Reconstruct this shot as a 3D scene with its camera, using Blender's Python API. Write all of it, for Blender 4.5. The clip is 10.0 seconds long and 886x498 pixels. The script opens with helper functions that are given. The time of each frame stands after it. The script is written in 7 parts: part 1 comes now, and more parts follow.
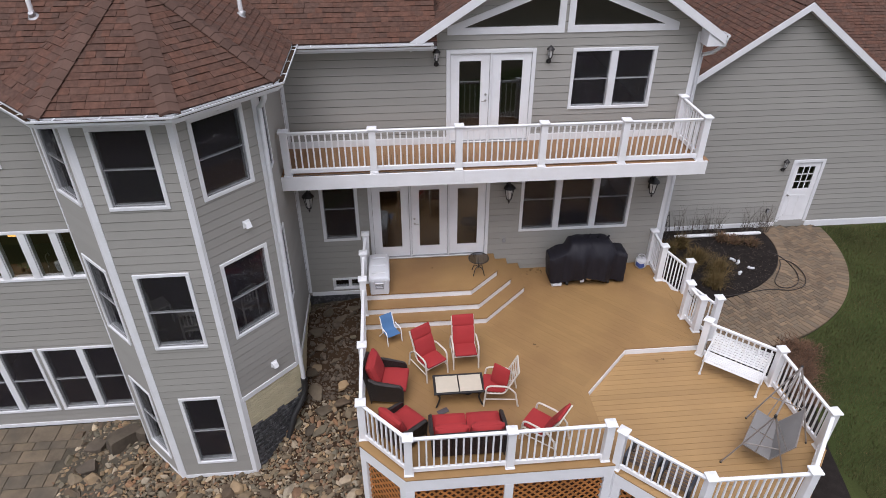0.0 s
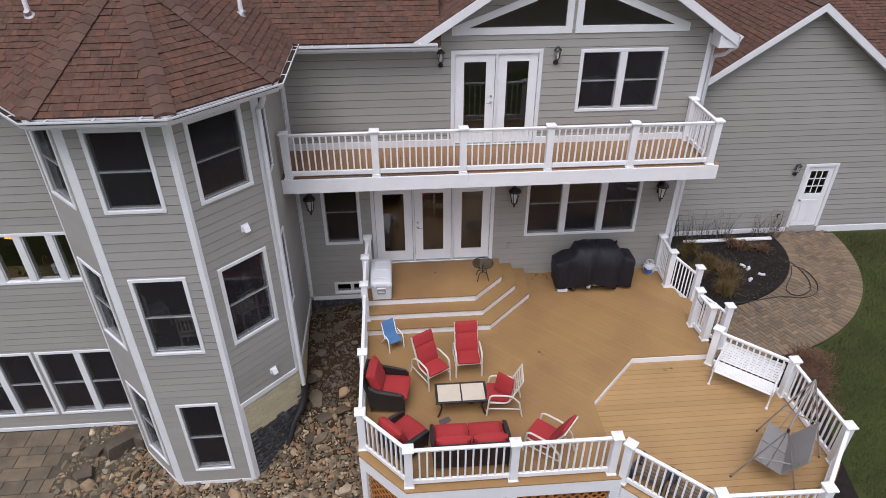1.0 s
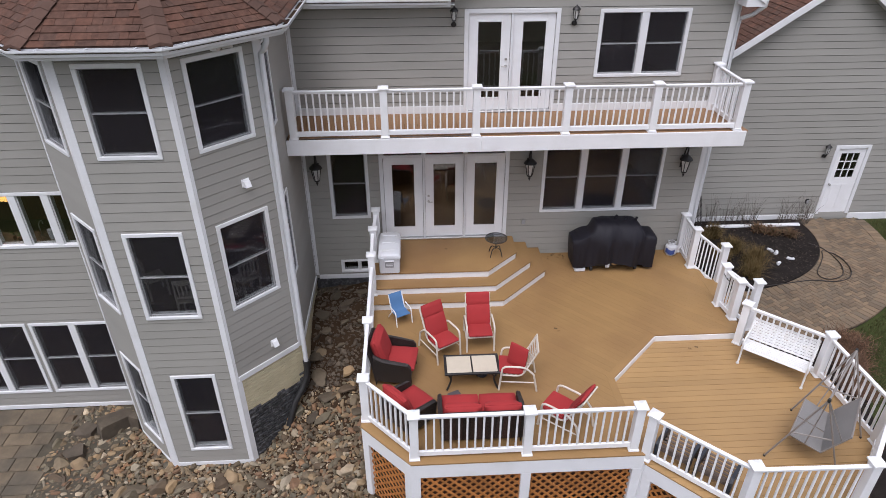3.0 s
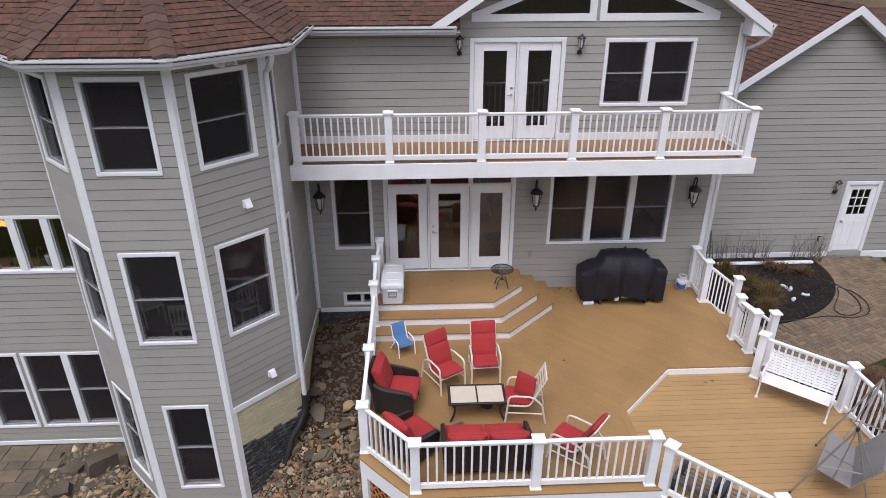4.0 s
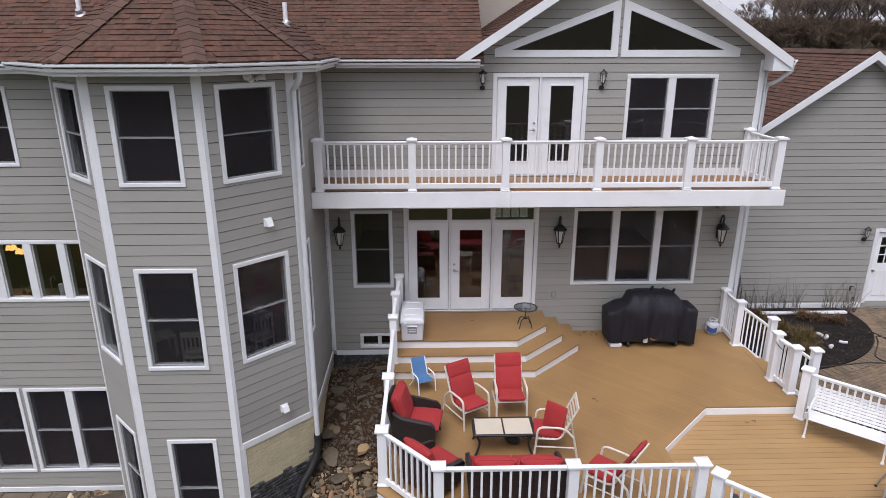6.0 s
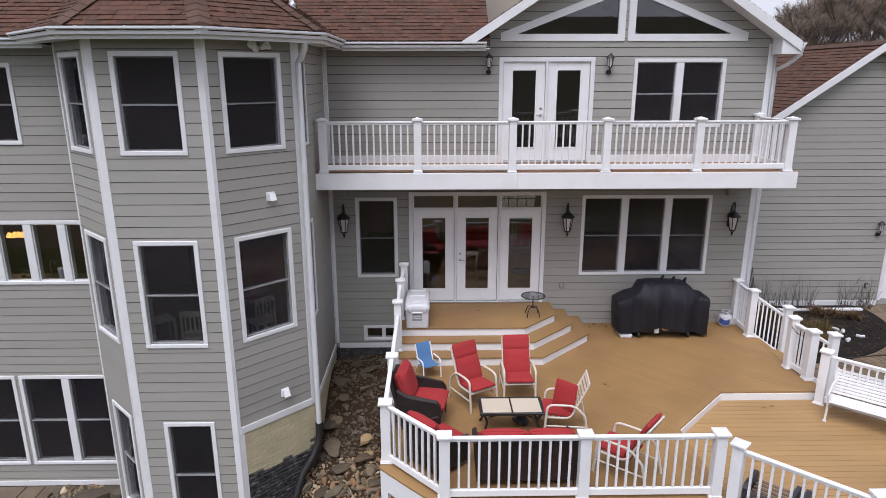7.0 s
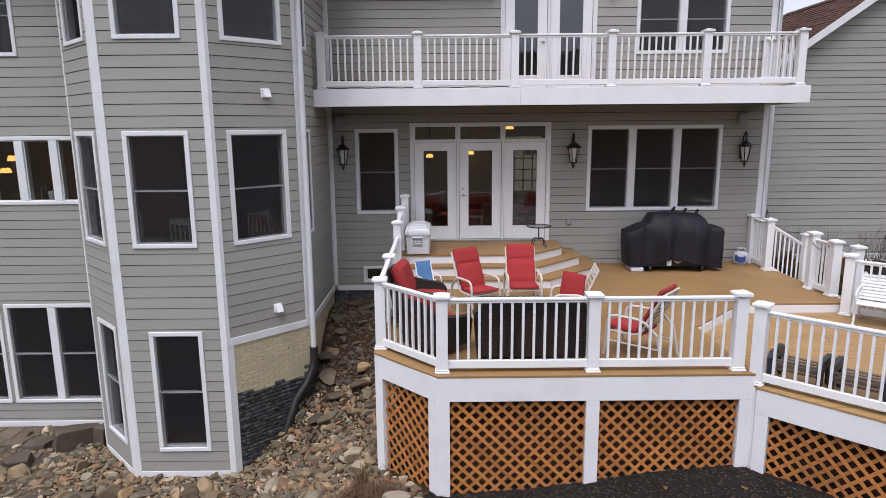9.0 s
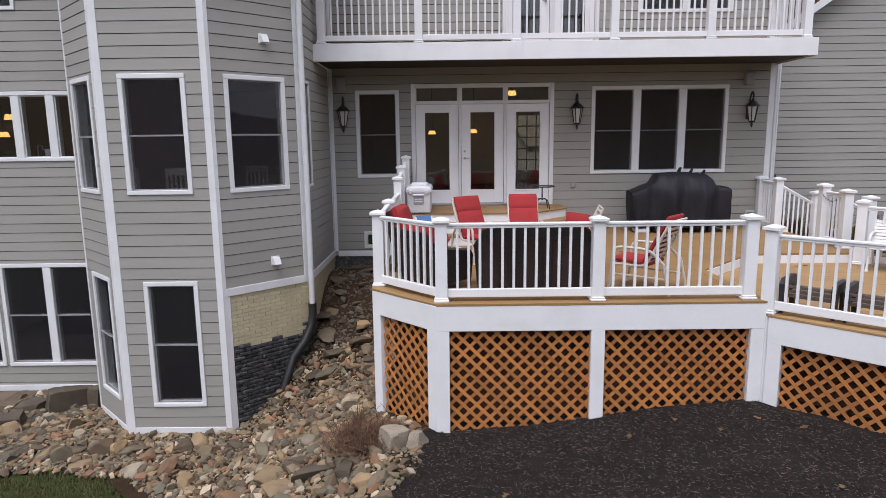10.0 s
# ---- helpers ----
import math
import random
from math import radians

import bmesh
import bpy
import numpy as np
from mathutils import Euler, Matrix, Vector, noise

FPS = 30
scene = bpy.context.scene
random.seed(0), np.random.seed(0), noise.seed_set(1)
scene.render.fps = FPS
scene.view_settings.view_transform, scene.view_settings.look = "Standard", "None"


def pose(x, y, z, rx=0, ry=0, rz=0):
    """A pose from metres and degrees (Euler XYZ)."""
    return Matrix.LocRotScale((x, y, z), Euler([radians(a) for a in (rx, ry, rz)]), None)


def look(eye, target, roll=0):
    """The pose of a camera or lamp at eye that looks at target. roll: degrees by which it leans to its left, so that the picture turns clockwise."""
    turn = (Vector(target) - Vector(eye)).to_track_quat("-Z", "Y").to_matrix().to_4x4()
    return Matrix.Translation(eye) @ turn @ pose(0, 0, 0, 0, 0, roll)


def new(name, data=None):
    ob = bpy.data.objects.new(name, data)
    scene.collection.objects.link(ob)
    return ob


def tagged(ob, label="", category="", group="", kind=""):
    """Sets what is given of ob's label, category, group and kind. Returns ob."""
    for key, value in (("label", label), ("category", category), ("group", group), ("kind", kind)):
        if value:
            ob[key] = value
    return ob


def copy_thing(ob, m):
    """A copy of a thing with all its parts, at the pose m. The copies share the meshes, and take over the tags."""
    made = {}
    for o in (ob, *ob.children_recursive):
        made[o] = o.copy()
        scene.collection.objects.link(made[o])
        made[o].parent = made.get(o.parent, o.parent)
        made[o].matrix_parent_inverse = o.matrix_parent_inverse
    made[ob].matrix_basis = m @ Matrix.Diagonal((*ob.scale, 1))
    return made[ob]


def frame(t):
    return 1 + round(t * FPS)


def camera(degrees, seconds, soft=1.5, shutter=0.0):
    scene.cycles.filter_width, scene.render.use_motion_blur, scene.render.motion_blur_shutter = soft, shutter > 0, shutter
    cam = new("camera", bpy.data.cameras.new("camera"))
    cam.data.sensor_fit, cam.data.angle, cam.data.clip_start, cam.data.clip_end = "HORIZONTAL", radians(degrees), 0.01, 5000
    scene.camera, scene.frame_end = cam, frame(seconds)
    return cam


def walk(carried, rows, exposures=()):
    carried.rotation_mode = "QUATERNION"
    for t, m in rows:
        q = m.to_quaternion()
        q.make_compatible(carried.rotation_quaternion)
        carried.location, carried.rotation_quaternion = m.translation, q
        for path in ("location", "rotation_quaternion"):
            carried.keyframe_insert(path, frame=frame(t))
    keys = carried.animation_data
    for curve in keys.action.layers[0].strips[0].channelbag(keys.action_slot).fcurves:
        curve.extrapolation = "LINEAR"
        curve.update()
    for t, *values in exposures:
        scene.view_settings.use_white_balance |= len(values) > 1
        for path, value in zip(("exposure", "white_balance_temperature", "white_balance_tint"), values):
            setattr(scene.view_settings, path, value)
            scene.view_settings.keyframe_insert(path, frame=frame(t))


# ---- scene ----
cam = camera(69.6, 10.0, 0.5)
# seconds, eye, target, roll
PATH = [
    (0, (2.405, -14.158, 10.111), (2.553, -12.494, 9.012), 0.0),
    (0.5, (2.436, -13.965, 10.112), (2.579, -12.3, 9.014), 0.1),
    (1, (2.495, -13.845, 10.021), (2.624, -12.178, 8.923), 0.0),
    (1.5, (2.502, -13.814, 9.788), (2.618, -12.144, 8.694), -0.1),
    (2, (2.475, -13.821, 9.425), (2.583, -12.149, 8.332), -0.1),
    (2.5, (2.511, -13.86, 9.027), (2.609, -12.183, 7.942), -0.1),
    (4, (2.579, -13.892, 7.919), (2.654, -12.096, 7.041), -0.1),
    (4.5, (2.498, -13.927, 7.611), (2.565, -12.103, 6.792), -0.0),
    (5, (2.43, -13.965, 7.332), (2.488, -12.112, 6.581), 0.0),
    (5.5, (2.362, -13.989, 7.036), (2.415, -12.109, 6.356), 0.0),
    (7, (2.318, -14.046, 5.661), (2.348, -12.117, 5.136), -0.1),
    (7.5, (2.344, -14.071, 5.029), (2.369, -12.131, 4.542), -0.1),
    (8, (2.417, -14.091, 4.386), (2.43, -12.142, 3.937), -0.2),
    (8.5, (2.465, -14.105, 3.746), (2.47, -12.148, 3.333), -0.4),
    (9, (2.469, -14.138, 3.074), (2.47, -12.174, 2.697), -0.5),
    (9.5, (2.482, -14.139, 2.371), (2.477, -12.168, 2.032), -0.7),
    (10, (2.532, -14.09, 1.953), (2.517, -12.118, 1.618), -0.7),
]
walk(cam, [(t, look(eye, target, roll)) for t, eye, target, roll in PATH], [(0.0, 0.87, 6050, 17), (3.0, 0.93, 6050, 17), (6.0, 0.96, 6050, 17), (8.5, 0.98, 6050, 17), (10.0, 0.94, 6050, 17)])


# ---- overcast daylight ----
world = bpy.data.worlds.new("overcast_sky")
scene.world = world
world.use_nodes = True
wn, wl = world.node_tree.nodes, world.node_tree.links
wn.clear()
w_sky = wn.new("ShaderNodeTexSky")
w_sky.sky_type, w_sky.sun_disc = "NISHITA", False
w_sky.sun_elevation, w_sky.sun_rotation = radians(63), radians(201)
w_sky.dust_density, w_sky.ozone_density = 4.0, 2.0
w_grey = wn.new("ShaderNodeHueSaturation")
w_grey.inputs["Saturation"].default_value = 0.42
w_bg = wn.new("ShaderNodeBackground")
w_bg.inputs["Strength"].default_value = 0.084
w_out = wn.new("ShaderNodeOutputWorld")
wl.new(w_sky.outputs["Color"], w_grey.inputs["Color"])
w_cloud = wn.new("ShaderNodeMix")
w_cloud.data_type = "RGBA"
w_cloud.inputs[0].default_value = 0.55
w_cloud.inputs[7].default_value = (6.55, 6.62, 6.9, 1)
wl.new(w_grey.outputs["Color"], w_cloud.inputs[6])
wl.new(w_cloud.outputs[2], w_bg.inputs["Color"])
wl.new(w_bg.outputs["Background"], w_out.inputs["Surface"])

# the lit lamps of kitchen and hall
for lamp_at in ((-6.5, -0.6, 2.35), (4.0, 2.2, 2.85)):
    lamp = new("room_lamp", bpy.data.lights.new("room_lamp", "POINT"))
    lamp.data.energy, lamp.data.color, lamp.data.shadow_soft_size = 6.5, (1.0, 0.55, 0.26), 0.12
    lamp.location = lamp_at

sun = new("sun", bpy.data.lights.new("sun", "SUN"))
sun.data.energy, sun.data.angle, sun.data.color = 1.28, radians(40), (1.0, 0.975, 0.94)
sun.matrix_world = look((-2, -5.2, 11), (0, 0, 0))


# ---- building tools ----
def clip(poly, nx, ny, c):
    """The part of a 2D polygon where nx * x + ny * y <= c."""
    out = []
    for i, (x1, y1) in enumerate(poly):
        x0, y0 = poly[i - 1]
        d0, d1 = nx * x0 + ny * y0 - c, nx * x1 + ny * y1 - c
        if (d0 <= 0) != (d1 <= 0):
            f = d0 / (d0 - d1)
            out.append((x0 + f * (x1 - x0), y0 + f * (y1 - y0)))
        if d1 <= 0:
            out.append((x1, y1))
    return out


def area(poly):
    return 0.5 * sum(poly[i - 1][0] * p[1] - p[0] * poly[i - 1][1] for i, p in enumerate(poly))


def minus(polys, hole):
    """Polygons less a convex counter-clockwise hole."""
    done = []
    for rest in polys:
        for i, (x1, y1) in enumerate(hole):
            x0, y0 = hole[i - 1]
            nx, ny = y1 - y0, x0 - x1
            c = nx * x0 + ny * y0
            off = clip(rest, -nx, -ny, -c)
            if len(off) > 2 and abs(area(off)) > 1e-5:
                done.append(off)
            rest = clip(rest, nx, ny, c)
            if len(rest) < 3:
                break
    return done


def rect(x0, x1, y0, y1):
    return [(x0, y0), (x1, y0), (x1, y1), (x0, y1)]


class Geo:
    """Collects vertices and faces of one mesh."""

    def __init__(self):
        self.v, self.f = [], []

    def add(self, verts, faces, m=None):
        n = len(self.v)
        self.v += [tuple(m @ Vector(p)) for p in verts] if m else [tuple(p) for p in verts]
        self.f += [tuple(n + i for i in face) for face in faces]
        return self

    def box(self, x0, x1, y0, y1, z0, z1, b=0.0, m=None):
        """A block; b bevels its edges."""
        if b <= 0:
            v = [(x, y, z) for z in (z0, z1) for x, y in ((x0, y0), (x1, y0), (x1, y1), (x0, y1))]
            return self.add(v, [(3, 2, 1, 0), (4, 5, 6, 7), (0, 1, 5, 4), (1, 2, 6, 5), (2, 3, 7, 6), (3, 0, 4, 7)], m)
        c, h = Vector(((x0 + x1) / 2, (y0 + y1) / 2, (z0 + z1) / 2)), Vector(((x1 - x0) / 2, (y1 - y0) / 2, (z1 - z0) / 2))
        b = min(b, 0.45 * min(h) * 2)
        v, at = [], {}
        for s in ((i, j, k) for i in (-1, 1) for j in (-1, 1) for k in (-1, 1)):
            for a in range(3):
                p = [c[n] + s[n] * (h[n] - (0 if n == a else b)) for n in range(3)]
                at[s, a] = len(v)
                v.append(p)
        f = []
        for a in range(3):
            o, q = (a + 1) % 3, (a + 2) % 3
            for s in (-1, 1):
                ring = []
                for i, j in ((-1, -1), (1, -1), (1, 1), (-1, 1)):
                    t = [0, 0, 0]
                    t[a], t[o], t[q] = s, i, j
                    ring.append(at[tuple(t), a])
                f.append(ring if s > 0 else ring[::-1])
            for i, j in ((-1, -1), (1, -1), (1, 1), (-1, 1)):
                lo, hi = [0, 0, 0], [0, 0, 0]
                lo[a], hi[a] = -1, 1
                lo[o] = hi[o] = i
                lo[q] = hi[q] = j
                lo, hi = tuple(lo), tuple(hi)
                quad = [at[lo, o], at[hi, o], at[hi, q], at[lo, q]]
                f.append(quad if i * j > 0 else quad[::-1])
        for s in ((i, j, k) for i in (-1, 1) for j in (-1, 1) for k in (-1, 1)):
            t = [at[s, 0], at[s, 1], at[s, 2]]
            f.append(t if s[0] * s[1] * s[2] > 0 else t[::-1])
        return self.add(v, f, m)

    def slab(self, poly, z0, z1, m=None):
        """A polygon drawn up from z0 to z1."""
        if area(poly) < 0:
            poly = poly[::-1]
        n = len(poly)
        v = [(x, y, z0) for x, y in poly] + [(x, y, z1) for x, y in poly]
        f = [tuple(range(n))[::-1], tuple(range(n, 2 * n))] + [(i, (i + 1) % n, n + (i + 1) % n, n + i) for i in range(n)]
        return self.add(v, f, m)

    def tube(self, pts, r, n=8, m=None, caps=True, closed=False):
        """A round bar along points; r is one radius or one for each point."""
        pts = [Vector(p) for p in pts]
        rs = r if isinstance(r, (list, tuple)) else [r] * len(pts)
        v, f, side = [], [], None
        k = len(pts)
        for i, p in enumerate(pts):
            a, b = (pts[i - 1], pts[(i + 1) % k]) if closed else (pts[max(i - 1, 0)], pts[min(i + 1, k - 1)])
            d = (b - a).normalized()
            if side is None:
                side = d.orthogonal().normalized()
            side = (side - d * side.dot(d)).normalized()
            up = d.cross(side)
            v += [p + rs[i] * (math.cos(2 * math.pi * j / n) * side + math.sin(2 * math.pi * j / n) * up) for j in range(n)]
        for i in range(k if closed else k - 1):
            q = (i + 1) % k
            f += [(i * n + j, i * n + (j + 1) % n, q * n + (j + 1) % n, q * n + j) for j in range(n)]
        if caps and not closed:
            f += [tuple(range(n))[::-1], tuple(range((k - 1) * n, k * n))]
        return self.add(v, f, m)

    def lathe(self, prof, n=16, m=None):
        """Radius and height pairs turned round z."""
        v = [(r * math.cos(2 * math.pi * j / n), r * math.sin(2 * math.pi * j / n), z) for r, z in prof for j in range(n)]
        f = [(i * n + j, i * n + (j + 1) % n, (i + 1) * n + (j + 1) % n, (i + 1) * n + j) for i in range(len(prof) - 1) for j in range(n)]
        f += [tuple(range(n))[::-1], tuple(range((len(prof) - 1) * n, len(prof) * n))]
        return self.add(v, f, m)

    def loft(self, rings, m=None, caps=True):
        """Skin over rings of equal counts of points."""
        n = len(rings[0])
        v = [p for ring in rings for p in ring]
        f = [(i * n + j, i * n + (j + 1) % n, (i + 1) * n + (j + 1) % n, (i + 1) * n + j) for i in range(len(rings) - 1) for j in range(n)]
        if caps:
            f += [tuple(range(n))[::-1], tuple(range((len(rings) - 1) * n, len(rings) * n))]
        return self.add(v, f, m)

    def cushion(self, sx, sy, sz, m=None, n=7, puff=0.55):
        """A soft pad centred on the origin, fuller in the middle than at the seam."""
        v, f = [], []
        for side in (1, -1):
            for i in range(n + 1):
                for j in range(n + 1):
                    a, b = 2 * i / n - 1, 2 * j / n - 1
                    full = ((1 - abs(a) ** 6) * (1 - abs(b) ** 6)) ** 0.4
                    pull = 1 - 0.03 * abs(a * b)
                    v.append((a * sx / 2 * pull, b * sy / 2 * pull, side * sz / 2 * ((1 - puff) + puff * full)))
            o = 0 if side > 0 else (n + 1) ** 2
            for i in range(n):
                for j in range(n):
                    q = [o + i * (n + 1) + j, o + (i + 1) * (n + 1) + j, o + (i + 1) * (n + 1) + j + 1, o + i * (n + 1) + j + 1]
                    f.append(q if side > 0 else q[::-1])
        edge = [i * (n + 1) for i in range(n + 1)] + [n * (n + 1) + j for j in range(1, n + 1)]
        edge += [i * (n + 1) + n for i in range(n - 1, -1, -1)] + [j for j in range(n - 1, 0, -1)]
        o = (n + 1) ** 2
        f += [(edge[i], o + edge[i], o + edge[(i + 1) % len(edge)], edge[(i + 1) % len(edge)]) for i in range(len(edge))]
        return self.add(v, f, m)

    def piping(self, sx, sy, m, r=0.007):
        """A welt round the seam of a pad."""
        a, b, c = sx / 2 * 0.98, sy / 2 * 0.98, 0.03
        return self.tube([m @ Vector(p) for p in ((-a + c, -b, 0), (a - c, -b, 0), (a, -b + c, 0), (a, b - c, 0), (a - c, b, 0), (-a + c, b, 0), (-a, b - c, 0), (-a, -b + c, 0))], r, 5, closed=True)

    def mesh(self, name, material, smooth=False):
        me = bpy.data.meshes.new(name)
        me.from_pydata(self.v, [], self.f)
        if material:
            me.materials.append(material)
        if smooth:
            me.polygons.foreach_set("use_smooth", [True] * len(me.polygons))
            me.set_sharp_from_angle(angle=radians(40))
        me.update()
        return me


def part(name, g, material, parent, label="", smooth=False, m=None):
    """One mesh object under a thing or a part. g: a Geo, or a mesh to share."""
    ob = new(name, g if isinstance(g, bpy.types.Mesh) else g.mesh(name, material, smooth))
    ob.parent = parent
    if m:
        ob.matrix_basis = m
    return tagged(ob, label)


def thing(name, label, category, m=None, group="", kind=""):
    ob = new(name)
    ob.empty_display_size = 0.1
    if m:
        ob.matrix_basis = m
    return tagged(ob, label, category, group, kind)


def solid(name, g, material, label, category, group="", kind="", smooth=False, m=None):
    """A thing of one mesh."""
    ob = new(name, g.mesh(name, material, smooth))
    if m:
        ob.matrix_basis = m
    return tagged(ob, label, category, group, kind)


def smooth01(a, b, x):
    t = min(1.0, max(0.0, (x - a) / (b - a)))
    return t * t * (3 - 2 * t)


# ---- materials ----
def surface(name, color, rough=0.6, metal=0.0, vary=0.12, scale=3.0, fine=60.0, bump=0.15, stretch=(1, 1, 1), piece=0.0, island=0.0,
            dirt=None, dirt_amount=0.0, dirt_scale=1.2, spec=0.5, tint=None, tint_amount=0.0, sheen=0.0, palette=None):
    """A painted, woven, stone or wood surface: broad and fine variation, stains and fine relief, in metres of the world."""
    m = bpy.data.materials.new(name)
    m.use_nodes = True
    nodes, links = m.node_tree.nodes, m.node_tree.links
    bsdf = nodes["Principled BSDF"]
    bsdf.inputs["Metallic"].default_value = metal
    bsdf.inputs["Specular IOR Level"].default_value = spec
    geo = nodes.new("ShaderNodeNewGeometry")
    mapping = nodes.new("ShaderNodeMapping")
    mapping.inputs["Scale"].default_value = stretch
    links.new(geo.outputs["Position"], mapping.inputs["Vector"])

    def grain(size, detail):
        n = nodes.new("ShaderNodeTexNoise")
        n.inputs["Scale"].default_value, n.inputs["Detail"].default_value = size, detail
        links.new(mapping.outputs["Vector"], n.inputs["Vector"])
        return n.outputs["Fac"]

    def math_node(op, a, b):
        n = nodes.new("ShaderNodeMath")
        n.operation = op
        for i, x in enumerate((a, b)):
            if isinstance(x, (int, float)):
                n.inputs[i].default_value = x
            else:
                links.new(x, n.inputs[i])
        return n.outputs[0]

    def mix(fac, a, b, kind="MIX"):
        n = nodes.new("ShaderNodeMix")
        n.data_type, n.blend_type = "RGBA", kind
        for i, x in ((0, fac), (6, a), (7, b)):
            if isinstance(x, (int, float)):
                n.inputs[i].default_value = x
            elif isinstance(x, tuple):
                n.inputs[i].default_value = (*x, 1)
            else:
                links.new(x, n.inputs[i])
        return n.outputs[2]

    broad, small = grain(scale, 4), grain(fine, 3)
    level = math_node("ADD", math_node("MULTIPLY", math_node("SUBTRACT", broad, 0.5), 2.2 * vary),
                      math_node("MULTIPLY", math_node("SUBTRACT", small, 0.5), 1.6 * vary))
    if piece:
        info = nodes.new("ShaderNodeObjectInfo")
        level = math_node("ADD", level, math_node("MULTIPLY", math_node("SUBTRACT", info.outputs["Random"], 0.5), 2 * piece))
    if island:
        level = math_node("ADD", level, math_node("MULTIPLY", math_node("SUBTRACT", geo.outputs["Random Per Island"], 0.5), 2 * island))
    hsv = nodes.new("ShaderNodeHueSaturation")
    base = tuple(color)
    if tint:
        if piece or island:
            pick = info.outputs["Random"] if piece else geo.outputs["Random Per Island"]
            wn2 = nodes.new("ShaderNodeTexWhiteNoise")
            wn2.noise_dimensions = "1D"
            links.new(pick, wn2.inputs["W"])
            pick = wn2.outputs["Value"]
        else:
            pick = grain(scale * 0.7, 2)
        base = mix(math_node("MULTIPLY", pick, tint_amount), base, tuple(tint))
    if palette:
        shade = nodes.new("ShaderNodeValToRGB")
        shade.color_ramp.interpolation = "CONSTANT"
        while len(shade.color_ramp.elements) < len(palette):
            shade.color_ramp.elements.new(0.5)
        for i, c in enumerate(palette):
            shade.color_ramp.elements[i].position, shade.color_ramp.elements[i].color = i / len(palette), (*c, 1)
        wn3 = nodes.new("ShaderNodeTexWhiteNoise")
        wn3.noise_dimensions = "1D"
        links.new(info.outputs["Random"] if piece else geo.outputs["Random Per Island"], wn3.inputs["W"])
        links.new(wn3.outputs["Value"], shade.inputs[0])
        base = shade.outputs[0]
    if isinstance(base, tuple):
        hsv.inputs["Color"].default_value = (*base, 1)
    else:
        links.new(base, hsv.inputs["Color"])
    links.new(math_node("ADD", level, 0.87), hsv.inputs["Value"])
    out = hsv.outputs["Color"]
    if dirt:
        ramp = nodes.new("ShaderNodeMapRange")
        ramp.inputs["From Min"].default_value, ramp.inputs["From Max"].default_value = 0.48, 0.72
        links.new(grain(dirt_scale, 6), ramp.inputs["Value"])
        out = mix(math_node("MULTIPLY", ramp.outputs[0], dirt_amount), out, tuple(dirt))
    links.new(out, bsdf.inputs["Base Color"])
    links.new(math_node("ADD", math_node("MULTIPLY", math_node("SUBTRACT", small, 0.5), 0.25), rough), bsdf.inputs["Roughness"])
    if bump:
        b = nodes.new("ShaderNodeBump")
        b.inputs["Strength"].default_value, b.inputs["Distance"].default_value = bump, 0.01
        links.new(small, b.inputs["Height"])
        links.new(b.outputs["Normal"], bsdf.inputs["Normal"])
    if sheen:
        bsdf.inputs["Sheen Weight"].default_value = sheen
    return m


def glass(name, tint, rough=0.01):
    """Clear panes: what lies behind them, and a mirror of what lies before."""
    m = bpy.data.materials.new(name)
    m.use_nodes = True
    nodes, links = m.node_tree.nodes, m.node_tree.links
    nodes.remove(nodes["Principled BSDF"])
    clear, gloss, mixed, facing_to = (nodes.new("ShaderNode" + k) for k in ("BsdfTransparent", "BsdfGlossy", "MixShader", "LayerWeight"))
    clear.inputs["Color"].default_value = (*tint, 1)
    gloss.inputs["Roughness"].default_value = rough
    facing_to.inputs["Blend"].default_value = 0.5
    steep, curve = nodes.new("ShaderNodeMath"), nodes.new("ShaderNodeMapRange")
    steep.operation = "POWER"
    steep.inputs[1].default_value = 5.0
    curve.inputs["To Min"].default_value, curve.inputs["To Max"].default_value = 0.09, 0.6
    links.new(facing_to.outputs["Facing"], steep.inputs[0])
    links.new(steep.outputs[0], curve.inputs["Value"])
    links.new(curve.outputs[0], mixed.inputs[0])
    links.new(clear.outputs[0], mixed.inputs[1])
    links.new(gloss.outputs[0], mixed.inputs[2])
    links.new(mixed.outputs[0], nodes["Material Output"].inputs["Surface"])
    return m


def mesh_screen(name, color, cover):
    """A fine insect screen: dark threads with the gaps between them."""
    m = bpy.data.materials.new(name)
    m.use_nodes = True
    nodes, links = m.node_tree.nodes, m.node_tree.links
    nodes.remove(nodes["Principled BSDF"])
    gap, thread, mixed = (nodes.new("ShaderNode" + k) for k in ("BsdfTransparent", "BsdfDiffuse", "MixShader"))
    thread.inputs["Color"].default_value = (*color, 1)
    mixed.inputs[0].default_value = cover
    links.new(gap.outputs[0], mixed.inputs[1])
    links.new(thread.outputs[0], mixed.inputs[2])
    links.new(mixed.outputs[0], nodes["Material Output"].inputs["Surface"])
    return m


def glow(name, color, power):
    m = bpy.data.materials.new(name)
    m.use_nodes = True
    b = m.node_tree.nodes["Principled BSDF"]
    b.inputs["Base Color"].default_value = (*color, 1)
    b.inputs["Emission Color"].default_value = (*color, 1)
    b.inputs["Emission Strength"].default_value = power
    return m


